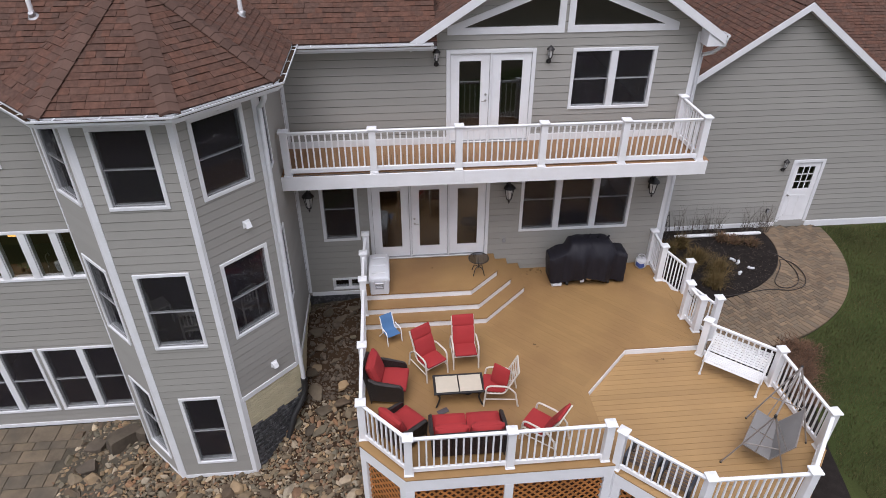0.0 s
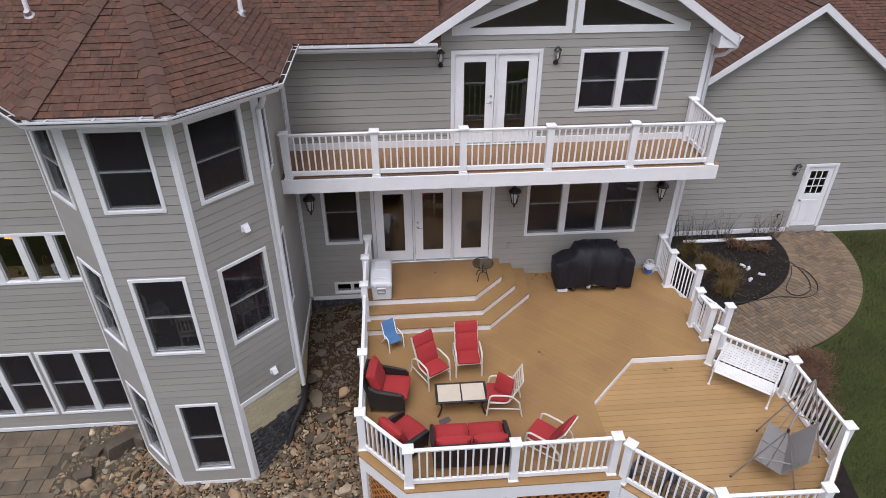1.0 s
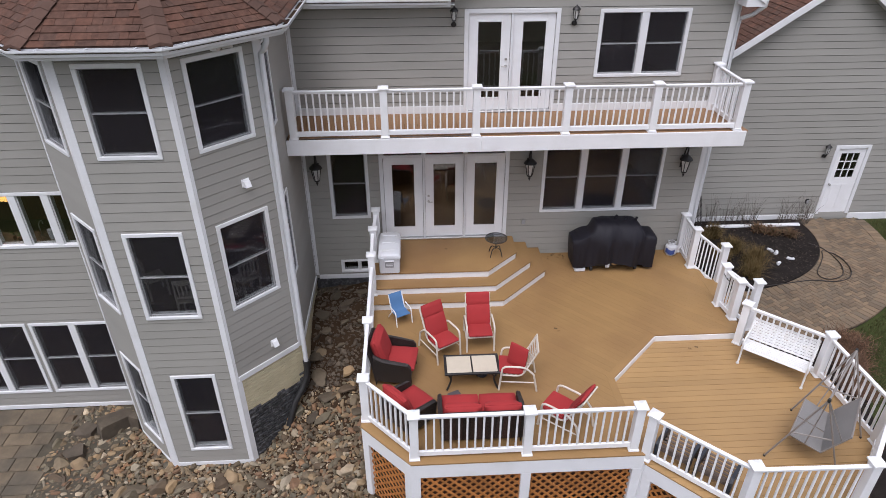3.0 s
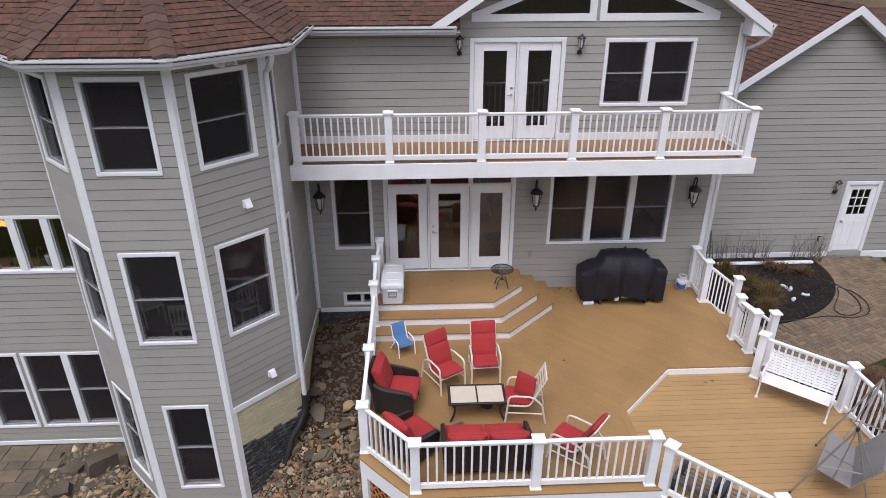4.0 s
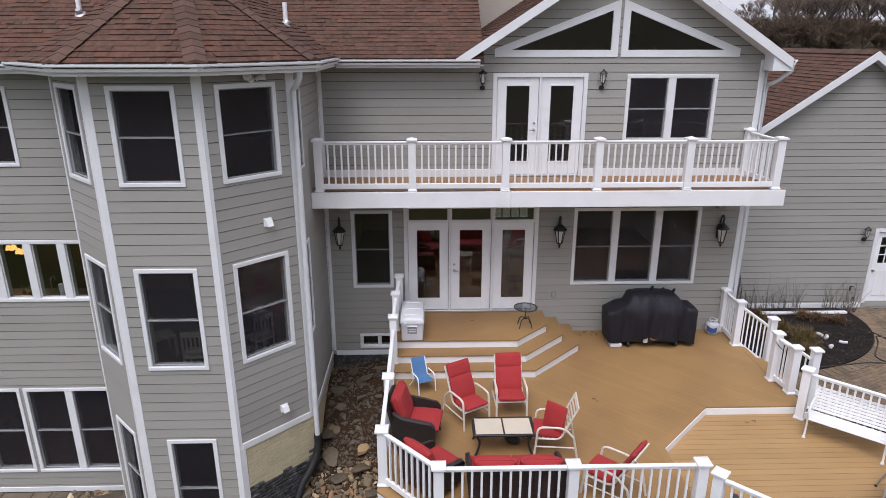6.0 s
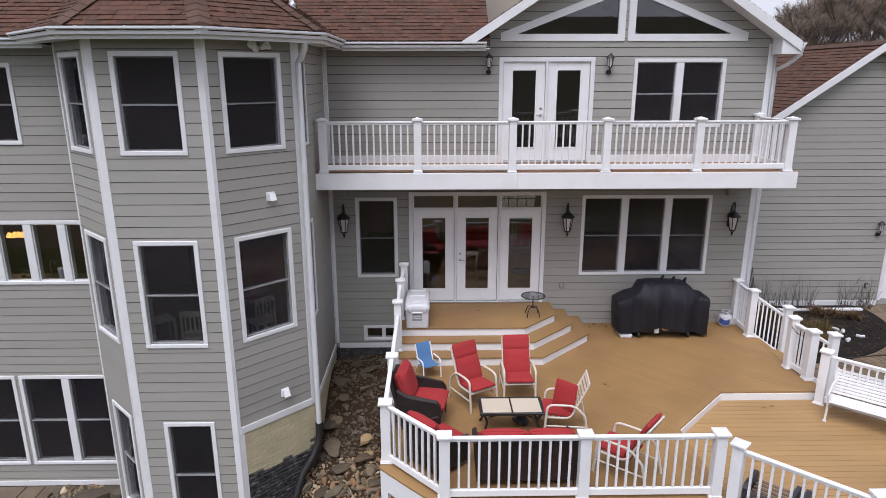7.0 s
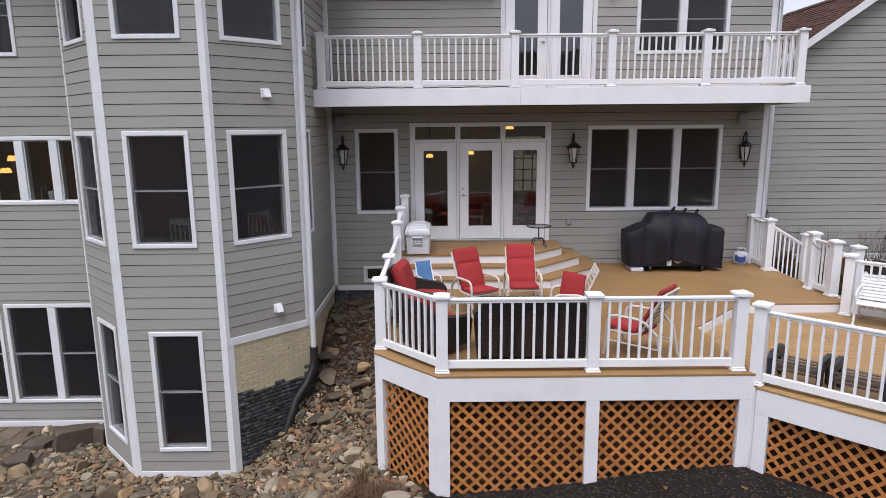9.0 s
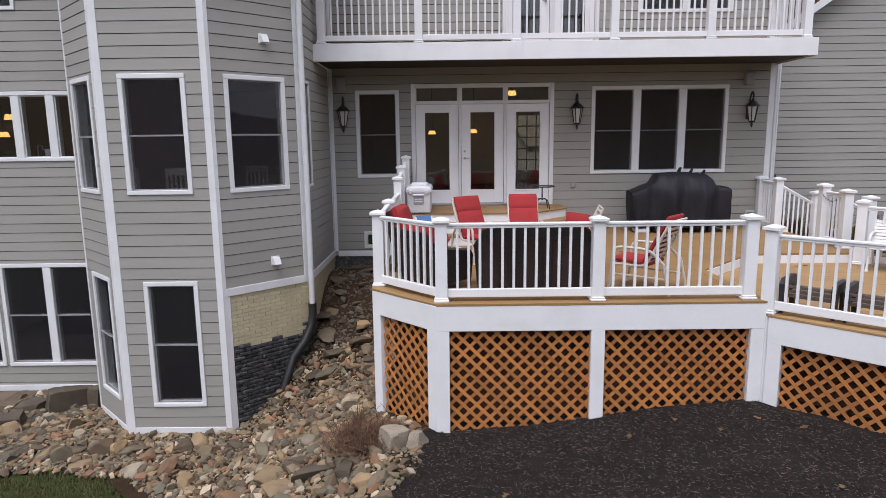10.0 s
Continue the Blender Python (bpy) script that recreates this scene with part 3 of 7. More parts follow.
wall_side = Wall("wall_tower_side", TX1 + TS, TY + TS, 90, "tower flank in grey lap siding by the rock bank", rect(0, SIDE_L, -1.8, tower_h), [opening(*h) for h in side_h], z_from=-0.5)
for h in side_h:
    window_unit(wall_side, *h, 1, "narrow white double-hung window in the tower flank", casing=0.05)

Wall("wall_tower_back", TX0 - TL, WING_Y, -90, "short tower flank towards the wing in grey lap siding", rect(0, WING_Y - TY - TL, BASE, tower_h), [])

# left wing
wing_h = [(-8.25, -6.38, -2.42, -0.33), (-6.31, -4.42, -2.42, -0.33), (-6.9, -4.28, 1.66, 2.96), (-7.0, -5.38, 4.42, 5.9)]
wing_u = [(a - WING_X, b - WING_X, c, d) for a, b, c, d in wing_h]
wall_wing = Wall("wall_wing", WING_X, WING_Y, 0, "grey lap-sided wing wall over the stone patio", rect(0, TX0 - TL - WING_X, BASE, tower_h), [opening(*h) for h in wing_u], course=0.1795, start=0.093)
window_unit(wall_wing, *wing_u[0], 2, "white double-hung windows at patio level")
window_unit(wall_wing, *wing_u[1], 2, "white double-hung windows at patio level")
window_unit(wall_wing, *wing_u[2], 4, "low white kitchen window with lit lamps inside", hung=False)
window_unit(wall_wing, *wing_u[3], 1, "white double-hung bedroom window of the wing")

# house flank and garage
wall_flank = Wall("wall_flank", MAIN_R, 0, 90, "house flank between deck wall and garage", rect(0.045, 2.2, -0.6, EAVE), [], course=0.18, start=0.101)
GAR_Y, GAR_X, GAR_Z = 2.2, 13.33, 6.34
gar_door = (14.4, 15.42, -0.28, 1.87)
gar_poly = [(MAIN_R, -0.6), (20.0, -0.6), (20.0, GAR_Z - 0.7 * 6.5), (GAR_X, GAR_Z), (MAIN_R, GAR_Z - 0.7 * (GAR_X - MAIN_R))]
wall_garage = Wall("wall_garage", MAIN_R, GAR_Y, 0, "grey lap-sided garage gable wall", [(x - MAIN_R, z) for x, z in gar_poly],
                   [opening(gar_door[0] - MAIN_R, gar_door[1] - MAIN_R, gar_door[2], gar_door[3])], course=0.1769, start=0.111)


# ---- corner boards, bands and base trim ----
CB = 0.13
board("corner_board", wall_front, -0.012, 0.115, BASE, tower_h)
board("corner_board", wall_front, W_FACE - 0.095, W_FACE + 0.012, BASE, tower_h)
board("corner_board", wall_right, 0.0, 0.075, -0.56, tower_h)
board("corner_board", wall_right, 0.0, CB, BASE, -0.56)
board("corner_board", wall_right, W_RIGHT - CB, W_RIGHT + 0.012, -0.56, tower_h)
board("corner_board", wall_left, W_LEFT - CB, W_LEFT, BASE, tower_h)
board("corner_board", wall_left, 0, 0.06, BASE, tower_h)
board("corner_board", wall_side, 0.0, 0.1, -0.55, tower_h)
board("corner_board", wall_side, SIDE_L - 0.07, SIDE_L, -0.43, tower_h)
board("corner_board", wall_main, 0.0, 0.07, -0.46, EAVE)
board("corner_board", wall_main, MAIN_R - MAIN_L - 0.15, MAIN_R - MAIN_L + 0.03, -0.4, EAVE)
board("corner_board", wall_flank, 0.0, 0.06, -0.4, EAVE)
board("base_trim", wall_front, 0.115, W_FACE - 0.095, BASE, BASE + 0.11, -0.004)
board("base_trim", wall_left, 0.06, W_LEFT - CB, BASE, BASE + 0.11, -0.004)
board("base_trim", wall_wing, 0, TX0 - TL - WING_X, BASE, BASE + 0.12, -0.006)
board("base_trim", wall_right, 0.075, W_RIGHT - CB, -0.56, -0.43, -0.016)
board("base_trim", wall_side, 0.1, SIDE_L - 0.07, -0.56, -0.43, -0.016)
board("base_trim", wall_main, 0.07, 1.6, -0.58, -0.46, -0.006)
board("base_trim", wall_main, 0.07, 3.74 - MAIN_L, 3.801, 3.97, -0.012)
board("base_trim", wall_main, 5.78 - MAIN_L, MAIN_R - MAIN_L - 0.15, 3.801, 3.97, -0.012)
board("base_trim", wall_garage, 0, gar_door[0] - MAIN_R, -0.5, -0.28, -0.01)
board("base_trim", wall_garage, gar_door[1] - MAIN_R, 10.4, -0.5, -0.28, -0.01)

# gable windows: a white frame round a three-cornered pane
def gable_window(tri, label):
    window_count[0] += 1
    ob = thing(f"window_{window_count[0]}", label, "window", wall_main.m, kind="structure")
    pts = shift(tri)
    c = (sum(p[0] for p in pts) / 3, sum(p[1] for p in pts) / 3)
    def grown(d):
        out = []
        for i in range(3):
            lines = []
            for (x0, y0), (x1, y1) in ((pts[i - 1], pts[i]), (pts[i], pts[(i + 1) % 3])):
                nx, ny = y1 - y0, x0 - x1
                n = math.hypot(nx, ny)
                nx, ny = nx / n, ny / n
                if nx * (c[0] - x0) + ny * (c[1] - y0) > 0:
                    nx, ny = -nx, -ny
                lines.append((nx, ny, nx * x0 + ny * y0 + d))
            (a, b, e), (p, q, r) = lines
            det = a * q - b * p
            out.append(((e * q - b * r) / det, (a * r - e * p) / det))
        return out
    big, small = grown(0.115), grown(-0.03)
    for i in range(3):
        j = (i + 1) % 3
        quad = clip(clip([big[i], big[j], small[j], small[i]], 1, 0, 8.98 - MAIN_L), -1, 0, -(3.76 - MAIN_L))
        n = len(quad)
        v = [(x, -0.014, z) for x, z in quad] + [(x, 0.05, z) for x, z in quad]
        f = [tuple(range(n)), tuple(range(2 * n - 1, n - 1, -1))] + [(q, n + q, n + (q + 1) % n, (q + 1) % n) for q in range(n)]
        part("window_frame", Geo().add(v, f if area(quad) > 0 else [k[::-1] for k in f]), TRIM, ob)
    v = [(x, 0.03, z) for x, z in small] + [(x, 0.036, z) for x, z in small]
    pane = part("pane", Geo().add(v, [(0, 1, 2), (5, 4, 3), (0, 3, 4, 1), (1, 4, 5, 2), (2, 5, 3, 0)]), GLASS, ob)
    pane.visible_shadow = False
gable_window(tri_left, "three-cornered gable window with a broad white frame")
gable_window(tri_right, "three-cornered gable window with a broad white frame")


# ---- doors ----
def leaf(parent, u0, u1, z0, z1, stile=0.19, top=0.16, bottom=0.28, handle=0):
    """A white door leaf with one tall pane."""
    g = Geo()
    g.box(u0, u0 + stile, 0.03, 0.075, z0, z1, 0.004).box(u1 - stile, u1, 0.03, 0.075, z0, z1, 0.004)
    g.box(u0 + stile, u1 - stile, 0.03, 0.075, z0, z0 + bottom, 0.004).box(u0 + stile, u1 - stile, 0.03, 0.075, z1 - top, z1, 0.004)
    ob = part("door_leaf", g, WHITE, parent)
    a, b, c, d = u0 + stile, u1 - stile, z0 + bottom, z1 - top
    bead = Geo()
    for x0, x1, y0, y1 in ((a - 0.02, a + 0.012, c - 0.02, d + 0.02), (b - 0.012, b + 0.02, c - 0.02, d + 0.02), (a, b, c - 0.02, c + 0.012), (a, b, d - 0.012, d + 0.02)):
        bead.box(x0, x1, 0.022, 0.035, y0, y1, 0.003)
    part("glazing_bead", bead, WHITE, ob)
    pane = part("pane", Geo().box(a, b, 0.045, 0.053, c, d), GLASS, ob)
    pane.visible_shadow = False
    if handle:
        x = u0 + 0.075 if handle < 0 else u1 - 0.075
        part("handle", Geo().lathe([(0.03, 0), (0.03, 0.012), (0.012, 0.016), (0.012, 0.05)], 12, pose(x, 0.03, z0 + 0.98, 90, 0, 0)).box(x - 0.01 if handle < 0 else x - 0.1, x + 0.1 if handle < 0 else x + 0.01, -0.03, -0.015, z0 + 0.97, z0 + 0.99, 0.004), NICKEL, ob, "brushed nickel lever handle", True)
        part("deadbolt", Geo().lathe([(0.028, 0), (0.028, 0.015), (0.012, 0.02), (0.01, 0.03)], 12, pose(x, 0.03, z0 + 1.13, 90, 0, 0)), NICKEL, ob, "", True)
    return ob


def door_unit(wall, box, label, leaves, transom=0.0, handle_on=0, handle=-1, casing=0.09, mull=0.05):
    door_count[0] += 1
    u0, u1, z0, z1 = box
    ob = thing(f"door_{door_count[0]}", label, "door", wall.m, kind="structure")
    c = casing
    g = Geo().box(u0, u0 + c, -0.014, 0.045, z0, z1, 0.006).box(u1 - c, u1, -0.014, 0.045, z0, z1, 0.006).box(u0 + c, u1 - c, -0.014, 0.045, z1 - c, z1, 0.006)
    part("door_frame", g, TRIM, ob)
    part("threshold", Geo().box(u0 + c, u1 - c, -0.05, 0.09, z0, z0 + 0.045, 0.01), ALU, ob)
    top = z1 - c - transom
    w = (u1 - u0 - 2 * c - (leaves - 1) * mull) / leaves
    for i in range(leaves):
        x = u0 + c + i * (w + mull)
        leaf(ob, x + 0.006, x + w - 0.006, z0 + 0.05, top - 0.006 - (0.07 if transom else 0), handle=handle if i == handle_on else 0)
        if i:
            part("mullion", Geo().box(x - mull, x, -0.02, 0.05, z0 + 0.0, z1 - c, 0.005), TRIM, ob)
        if transom:
            g = Geo().box(x, x + w, 0.0, 0.05, top - 0.07, top, 0.005).box(x, x + 0.03, 0.015, 0.05, top, z1 - c).box(x + w - 0.03, x + w, 0.015, 0.05, top, z1 - c)
            part("transom_bar", g, TRIM, ob)
            pane = part("transom_pane", Geo().box(x + 0.03, x + w - 0.03, 0.035, 0.042, top, z1 - c), GLASS, ob)
            pane.visible_shadow = False
    return ob


door_unit(wall_main, at_main("door"), "white three-leaf glazed patio door under a transom", 3, 0.27, 1, -1)
door_unit(wall_main, at_main("french"), "white double french door on the balcony", 2, 0.0, 0, 1)
window_unit(wall_main, *at_main("cellar"), 2, "small white cellar window under the wall", hung=False, casing=0.06, mull=0.05)

door_count[0] += 1
gd = thing(f"door_{door_count[0]}", "white garage side door with a nine-pane upper light", "door", wall_garage.m, kind="structure")
a, b, c, d = gar_door[0] - MAIN_R, gar_door[1] - MAIN_R, gar_door[2], gar_door[3]
part("door_frame", Geo().box(a, a + 0.1, -0.014, 0.045, c, d, 0.006).box(b - 0.1, b, -0.014, 0.045, c, d, 0.006).box(a + 0.1, b - 0.1, -0.014, 0.045, d - 0.1, d, 0.006), TRIM, gd)
g = Geo().box(a + 0.1, a + 0.24, 0.03, 0.075, c + 0.03, d - 0.1).box(b - 0.24, b - 0.1, 0.03, 0.075, c + 0.03, d - 0.1)
g.box(a + 0.24, b - 0.24, 0.03, 0.075, c + 0.03, c + 1.15).box(a + 0.24, b - 0.24, 0.03, 0.075, d - 0.25, d - 0.1)
for x0, x1 in ((a + 0.26, (a + b) / 2 - 0.03), ((a + b) / 2 + 0.03, b - 0.26)):
    g.box(x0, x1, 0.018, 0.03, c + 0.2, c + 0.95, 0.008)
lf = part("door_leaf", g, WHITE, gd)
g, w, h = Geo(), (b - a - 0.48) / 3, (d - 0.25 - c - 1.15) / 3
for i in (1, 2):
    g.box(a + 0.24 + i * w - 0.012, a + 0.24 + i * w + 0.012, 0.028, 0.045, c + 1.15, d - 0.25).box(a + 0.24, b - 0.24, 0.029, 0.046, c + 1.15 + i * h - 0.012, c + 1.15 + i * h + 0.012)
part("muntin", g, WHITE, lf)
for i in range(3):
    for j in range(3):
        part("pane", Geo().box(a + 0.24 + i * w, a + 0.24 + (i + 1) * w, 0.05, 0.056, c + 1.15 + j * h, c + 1.15 + (j + 1) * h), GLASS, lf).visible_shadow = False
part("handle", Geo().lathe([(0.03, 0), (0.03, 0.02), (0.015, 0.03), (0.03, 0.05), (0.02, 0.07)], 12, pose(a + 0.16, 0.03, c + 0.95, 90, 0, 0)), NICKEL, lf, "", True)

# ---- rooms behind the windows ----
def inside(name, label, x0, x1, y0, y1, z0, z1, material):
    return solid(name, Geo().box(x0, x1, y0, y1, z0, z1), material, label, "room", kind="structure")
for z in (-2.96, 0.5, 3.66):
    for x0, x1, y0, y1 in ((WING_X + 0.1, TX0 - TS + 0.3, WING_Y + 0.2, 7), (TX0 - TS + 0.3, TX1 + TS - 0.2, -2.4, 7), (TX0 + 0.1, TX1 - 0.1, -3.62, -2.4), (TX1 + TS - 0.2, MAIN_R - 0.2, 0.2, 7)):
        inside("floor_inside", "brown wooden floor inside the house", x0, x1, y0, y1, z - 0.04, z + 0.04, ROOM_FLOOR)
inside("ceiling_inside", "ceiling under the roof", WING_X + 0.1, MAIN_R - 0.1, 0.2, 7, EAVE + 0.02, EAVE + 0.06, ROOM)
inside("ceiling_inside", "ceiling under the roof", WING_X + 0.1, TX1 + TS - 0.2, WING_Y + 0.2, 0.2, EAVE + 0.02, EAVE + 0.06, ROOM)
back_hole = [(4.55, 0.95), (5.75, 0.95), (5.75, 2.75), (4.55, 2.75)]
g = Geo()
for p in minus([rect(WING_X, MAIN_R, BASE, EAVE + 3)], back_hole):
    g.slab(p, -0.2, 0, Matrix(((1, 0, 0, 0), (0, 0, -1, 7), (0, 1, 0, 0), (0, 0, 0, 1))))
solid("wall_inside", g, ROOM, "inner wall of the house with a far window", "room", kind="structure")
window_count[0] += 1
far = thing(f"window_{window_count[0]}", "far window with white muntins seen through the house", "window", kind="structure")
g = Geo()
for i in range(5):
    g.box(4.55 + 0.3 * i - 0.02, 4.55 + 0.3 * i + 0.02, 7.02, 7.06, 0.95, 2.75)
for i in range(6):
    g.box(4.55, 5.75, 7.021, 7.059, 0.95 + 0.36 * i - 0.02, 0.95 + 0.36 * i + 0.02)
part("muntin", g, TRIM, far)
inside("wall_inside", "brown kitchen cabinets along the inner wall", WING_X + 0.1, TX0 - TS + 0.3, 1.6, 1.7, 0.54, 3.6, CABINET)
inside("wall_inside", "inner wall of the house", WING_X, WING_X + 0.1, WING_Y + 0.2, 7, BASE, EAVE, ROOM)
inside("wall_inside", "inner wall of the house", MAIN_R - 0.2, MAIN_R - 0.1, 0.2, 7, BASE, EAVE, ROOM)
inside("wall_inside", "inner wall of the house", MAIN_L + 0.0, MAIN_L + 0.1, 0.2, 7, BASE, EAVE, ROOM)
inside("wall_inside", "inner wall of the garage", MAIN_R, 20, 3.5, 3.6, -0.6, 2.3, ROOM)


# ---- setting: roofs ----
def roof_plane(name, outline, height, label, singles=False, seed=1):
    """A flat roof slope from its outline in plan (first edge: the eave), laid with overlapping shingle tabs."""
    ob = thing(name, label, "roof", kind="structure")
    v = [Vector((x, y, height(x, y))) for x, y in outline]
    n = len(v)
    low = [(p.x, p.y, p.z - 0.1) for p in v]
    part("roof_deck", Geo().add([tuple(p - Vector((0, 0, 0.012))) for p in v] + low, [tuple(range(n)), tuple(range(2 * n - 1, n - 1, -1))] + [(i, n + i, n + (i + 1) % n, (i + 1) % n) for i in range(n)]), UNDERLAY, ob)
    along = (v[1] - v[0]).normalized()
    normal = along.cross(v[2] - v[0]).normalized()
    if normal.z < 0:
        normal = -normal
    up = normal.cross(along).normalized()
    if up.z < 0:
        up = -up
    flat = [((p - v[0]).dot(along), (p - v[0]).dot(up)) for p in v]
    rnd = random.Random(seed)
    a0, a1, b1 = min(p[0] for p in flat), max(p[0] for p in flat), max(p[1] for p in flat)
    rest, row, exposure = Geo(), 0, 0.143
    b = -0.02
    while b < b1:
        a = a0 - rnd.random() * 0.3
        while a < a1:
            w = rnd.choice((0.1, 0.13, 0.16, 0.2, 0.24, 0.3))
            tab = clip(clip(clip(clip(flat, -1, 0, -a), 1, 0, a + w - 0.004), 0, -1, -b), 0, 1, b + exposure + 0.02)
            thick = rnd.choice((0.008, 0.012, 0.018, 0.022))
            a += w
            if len(tab) < 3 or abs(area(tab)) < 1e-3:
                continue
            if area(tab) < 0:
                tab = tab[::-1]
            k = len(tab)
            def place(s, t, h):
                return tuple(v[0] + along * s + up * t + normal * h)
            top = [place(s, t, thick * (1 - (t - b) / (exposure + 0.02)) + 0.001) for s, t in tab]
            bot = [place(s, t, -0.014) for s, t in tab]
            f = [tuple(range(k))] + [(i, k + i, k + (i + 1) % k, (i + 1) % k) for i in range(k)]
            if singles:
                part("shingle", Geo().add(top + bot, f), SHINGLE_PIECE, ob)
            else:
                rest.add(top + bot, f)
        b += exposure
    if rest.v:
        tagged(part("shingles", rest, SHINGLE, ob), kind="stuff")
    return ob


def hip_caps(name, a, b, label, width=0.165):
    """Folded cap shingles along a hip or ridge, from a up to b."""
    ob = thing(name, label, "roof", kind="structure")
    a, b = Vector(a), Vector(b)
    d = (b - a).normalized()
    side = d.cross(Vector((0, 0, 1))).normalized()
    n = int((b - a).length / 0.19)
    for i in range(n):
        p, q = a + d * (0.19 * i), a + d * (0.19 * i + 0.24)
        drop = Vector((0, 0, 0.045 if "ridge" not in name else 0.11))
        v = []
        for at, lift in ((p, 0.022), (q, 0.01)) if "ridge" in name else ((p, 0.052), (q, 0.036)):
            for s, h in ((-1, 1), (0, 0), (1, 1)):
                v.append(at + side * (s * width) - drop * h + Vector((0, 0, lift)))
        v += [x - Vector((0, 0, 0.045)) for x in v[:3]]
        part("shingle", Geo().add(v, [(0, 1, 4, 3), (1, 2, 5, 4), (6, 7, 1, 0), (7, 8, 2, 1)]), SHINGLE_CAP, ob)


CX, CY = (TX0 + TX1) / 2, TY + W_FACE / 2 * (1 + math.sqrt(2))
OVER = 0.40
RT = (CY - TY) + OVER
TE = EAVE + 0.075
APEX = TE + RT * PITCH
octa = [(CX + RT / math.cos(radians(22.5)) * math.sin(radians(22.5 + 45 * k)), CY - RT / math.cos(radians(22.5)) * math.cos(radians(22.5 + 45 * k))) for k in range(-3, 4)]
E0, E1, E2 = octa[1], (-4.3, octa[2][1] + 4.3 + octa[2][0]), octa[2]
def plane_through(p, q, r):
    """Height function of the plane through three points."""
    n = (Vector(q) - Vector(p)).cross(Vector(r) - Vector(p))
    return lambda x, y: p[2] - (n.x * (x - p[0]) + n.y * (y - p[1])) / n.z
TOP = (CX, CY, APEX)
BACK_WING = (CX, WING_Y - 0.42 + (APEX - TE + 0.03) / PITCH, APEX)
BACK_MAIN = (CX, -0.42 + (APEX - TE + 0.03) / PITCH, APEX)
roof_plane("roof_tower", [E1, E2, (CX, CY)], plane_through((*E1, TE), (*E2, TE), TOP), "hipped tower roof slope running into the wing roof", seed=1)
roof_plane("roof_tower", [(E1[0], WING_Y - 0.38), E1, TOP[:2], BACK_WING[:2]], plane_through((*E1, TE), TOP, BACK_WING), "tower roof slope between its ridge and the wing valley", seed=7)
for k in (2, 3):
    a, b = octa[k], octa[k + 1]
    th = radians(45 * (k - 2))
    fz = lambda x, y, th=th: APEX - PITCH * ((x - CX) * math.sin(th) - (y - CY) * math.cos(th))
    roof_plane("roof_tower", [a, b, (CX, CY)], fz, "hipped tower roof slope in red-brown shingles", k == 2, k)
roof_plane("roof_tower", [octa[4], (octa[4][0], -0.375), BACK_MAIN[:2], (CX, CY)], lambda x, y: APEX - PITCH * (x - CX), "tower roof slope running back into the main roof valley", seed=4)
solid("roof_corner", Geo().slab([E0, E1, (E1[0], WING_Y - 0.3), (E0[0], WING_Y - 0.3)], TE - 0.06, TE - 0.02), SHINGLE_CAP, "small shingled corner where tower and wing eaves meet", "roof", kind="structure")
for p in octa[2:5]:
    hip_caps("roof_hip", (*p, TE), TOP, "hip of folded red-brown cap shingles")
roof_plane("roof_main", [(CX, -0.42), (3.5, -0.42), (3.5, 6), (CX, 6)], lambda x, y: TE - 0.03 + PITCH * (y + 0.42), "main roof slope in red-brown shingles", seed=11)
roof_plane("roof_wing", [(WING_X - 0.5, WING_Y - 0.42), (CX, WING_Y - 0.42), (CX, 6), (WING_X - 0.5, 6)], lambda x, y: TE - 0.03 + PITCH * (y - WING_Y + 0.42), "wing roof slope in red-brown shingles", seed=12)
for s in (-1, 1):
    roof_plane("roof_gable", [(GABLE_X + s * GH, -0.42), (GABLE_X + s * GH, 7), (GABLE_X, 7), (GABLE_X, -0.42)], lambda x, y, s=s: GABLE_EAVE + GABLE_PITCH * (GH - abs(x - GABLE_X)), "gable roof slope in red-brown shingles", seed=13 + s)
GAR_SIDE = {-1: GAR_X - MAIN_R - 0.06, 1: 7.0}
for s in (-1, 1):
    roof_plane("roof_garage", [(GAR_X + s * GAR_SIDE[s], GAR_Y - 0.25), (GAR_X + s * GAR_SIDE[s], 6.9), (GAR_X, 6.9), (GAR_X, GAR_Y - 0.25)], lambda x, y: GAR_Z + 0.1 - 0.7 * abs(x - GAR_X), "garage roof slope in red-brown shingles", seed=16 + s)
roof_plane("roof_garage", [(GAR_X + 0.1, 2.6), (24, 2.6), (24, 8.4), (GAR_X + 0.1, 8.4)], lambda x, y: 2.3 + 0.6 * (y - 2.6), "broad rear garage roof slope in red-brown shingles", seed=19)
hip_caps("roof_ridge", (GAR_X, GAR_Y - 0.25, GAR_Z + 0.12), (GAR_X, 6.9, GAR_Z + 0.12), "garage ridge of folded cap shingles")


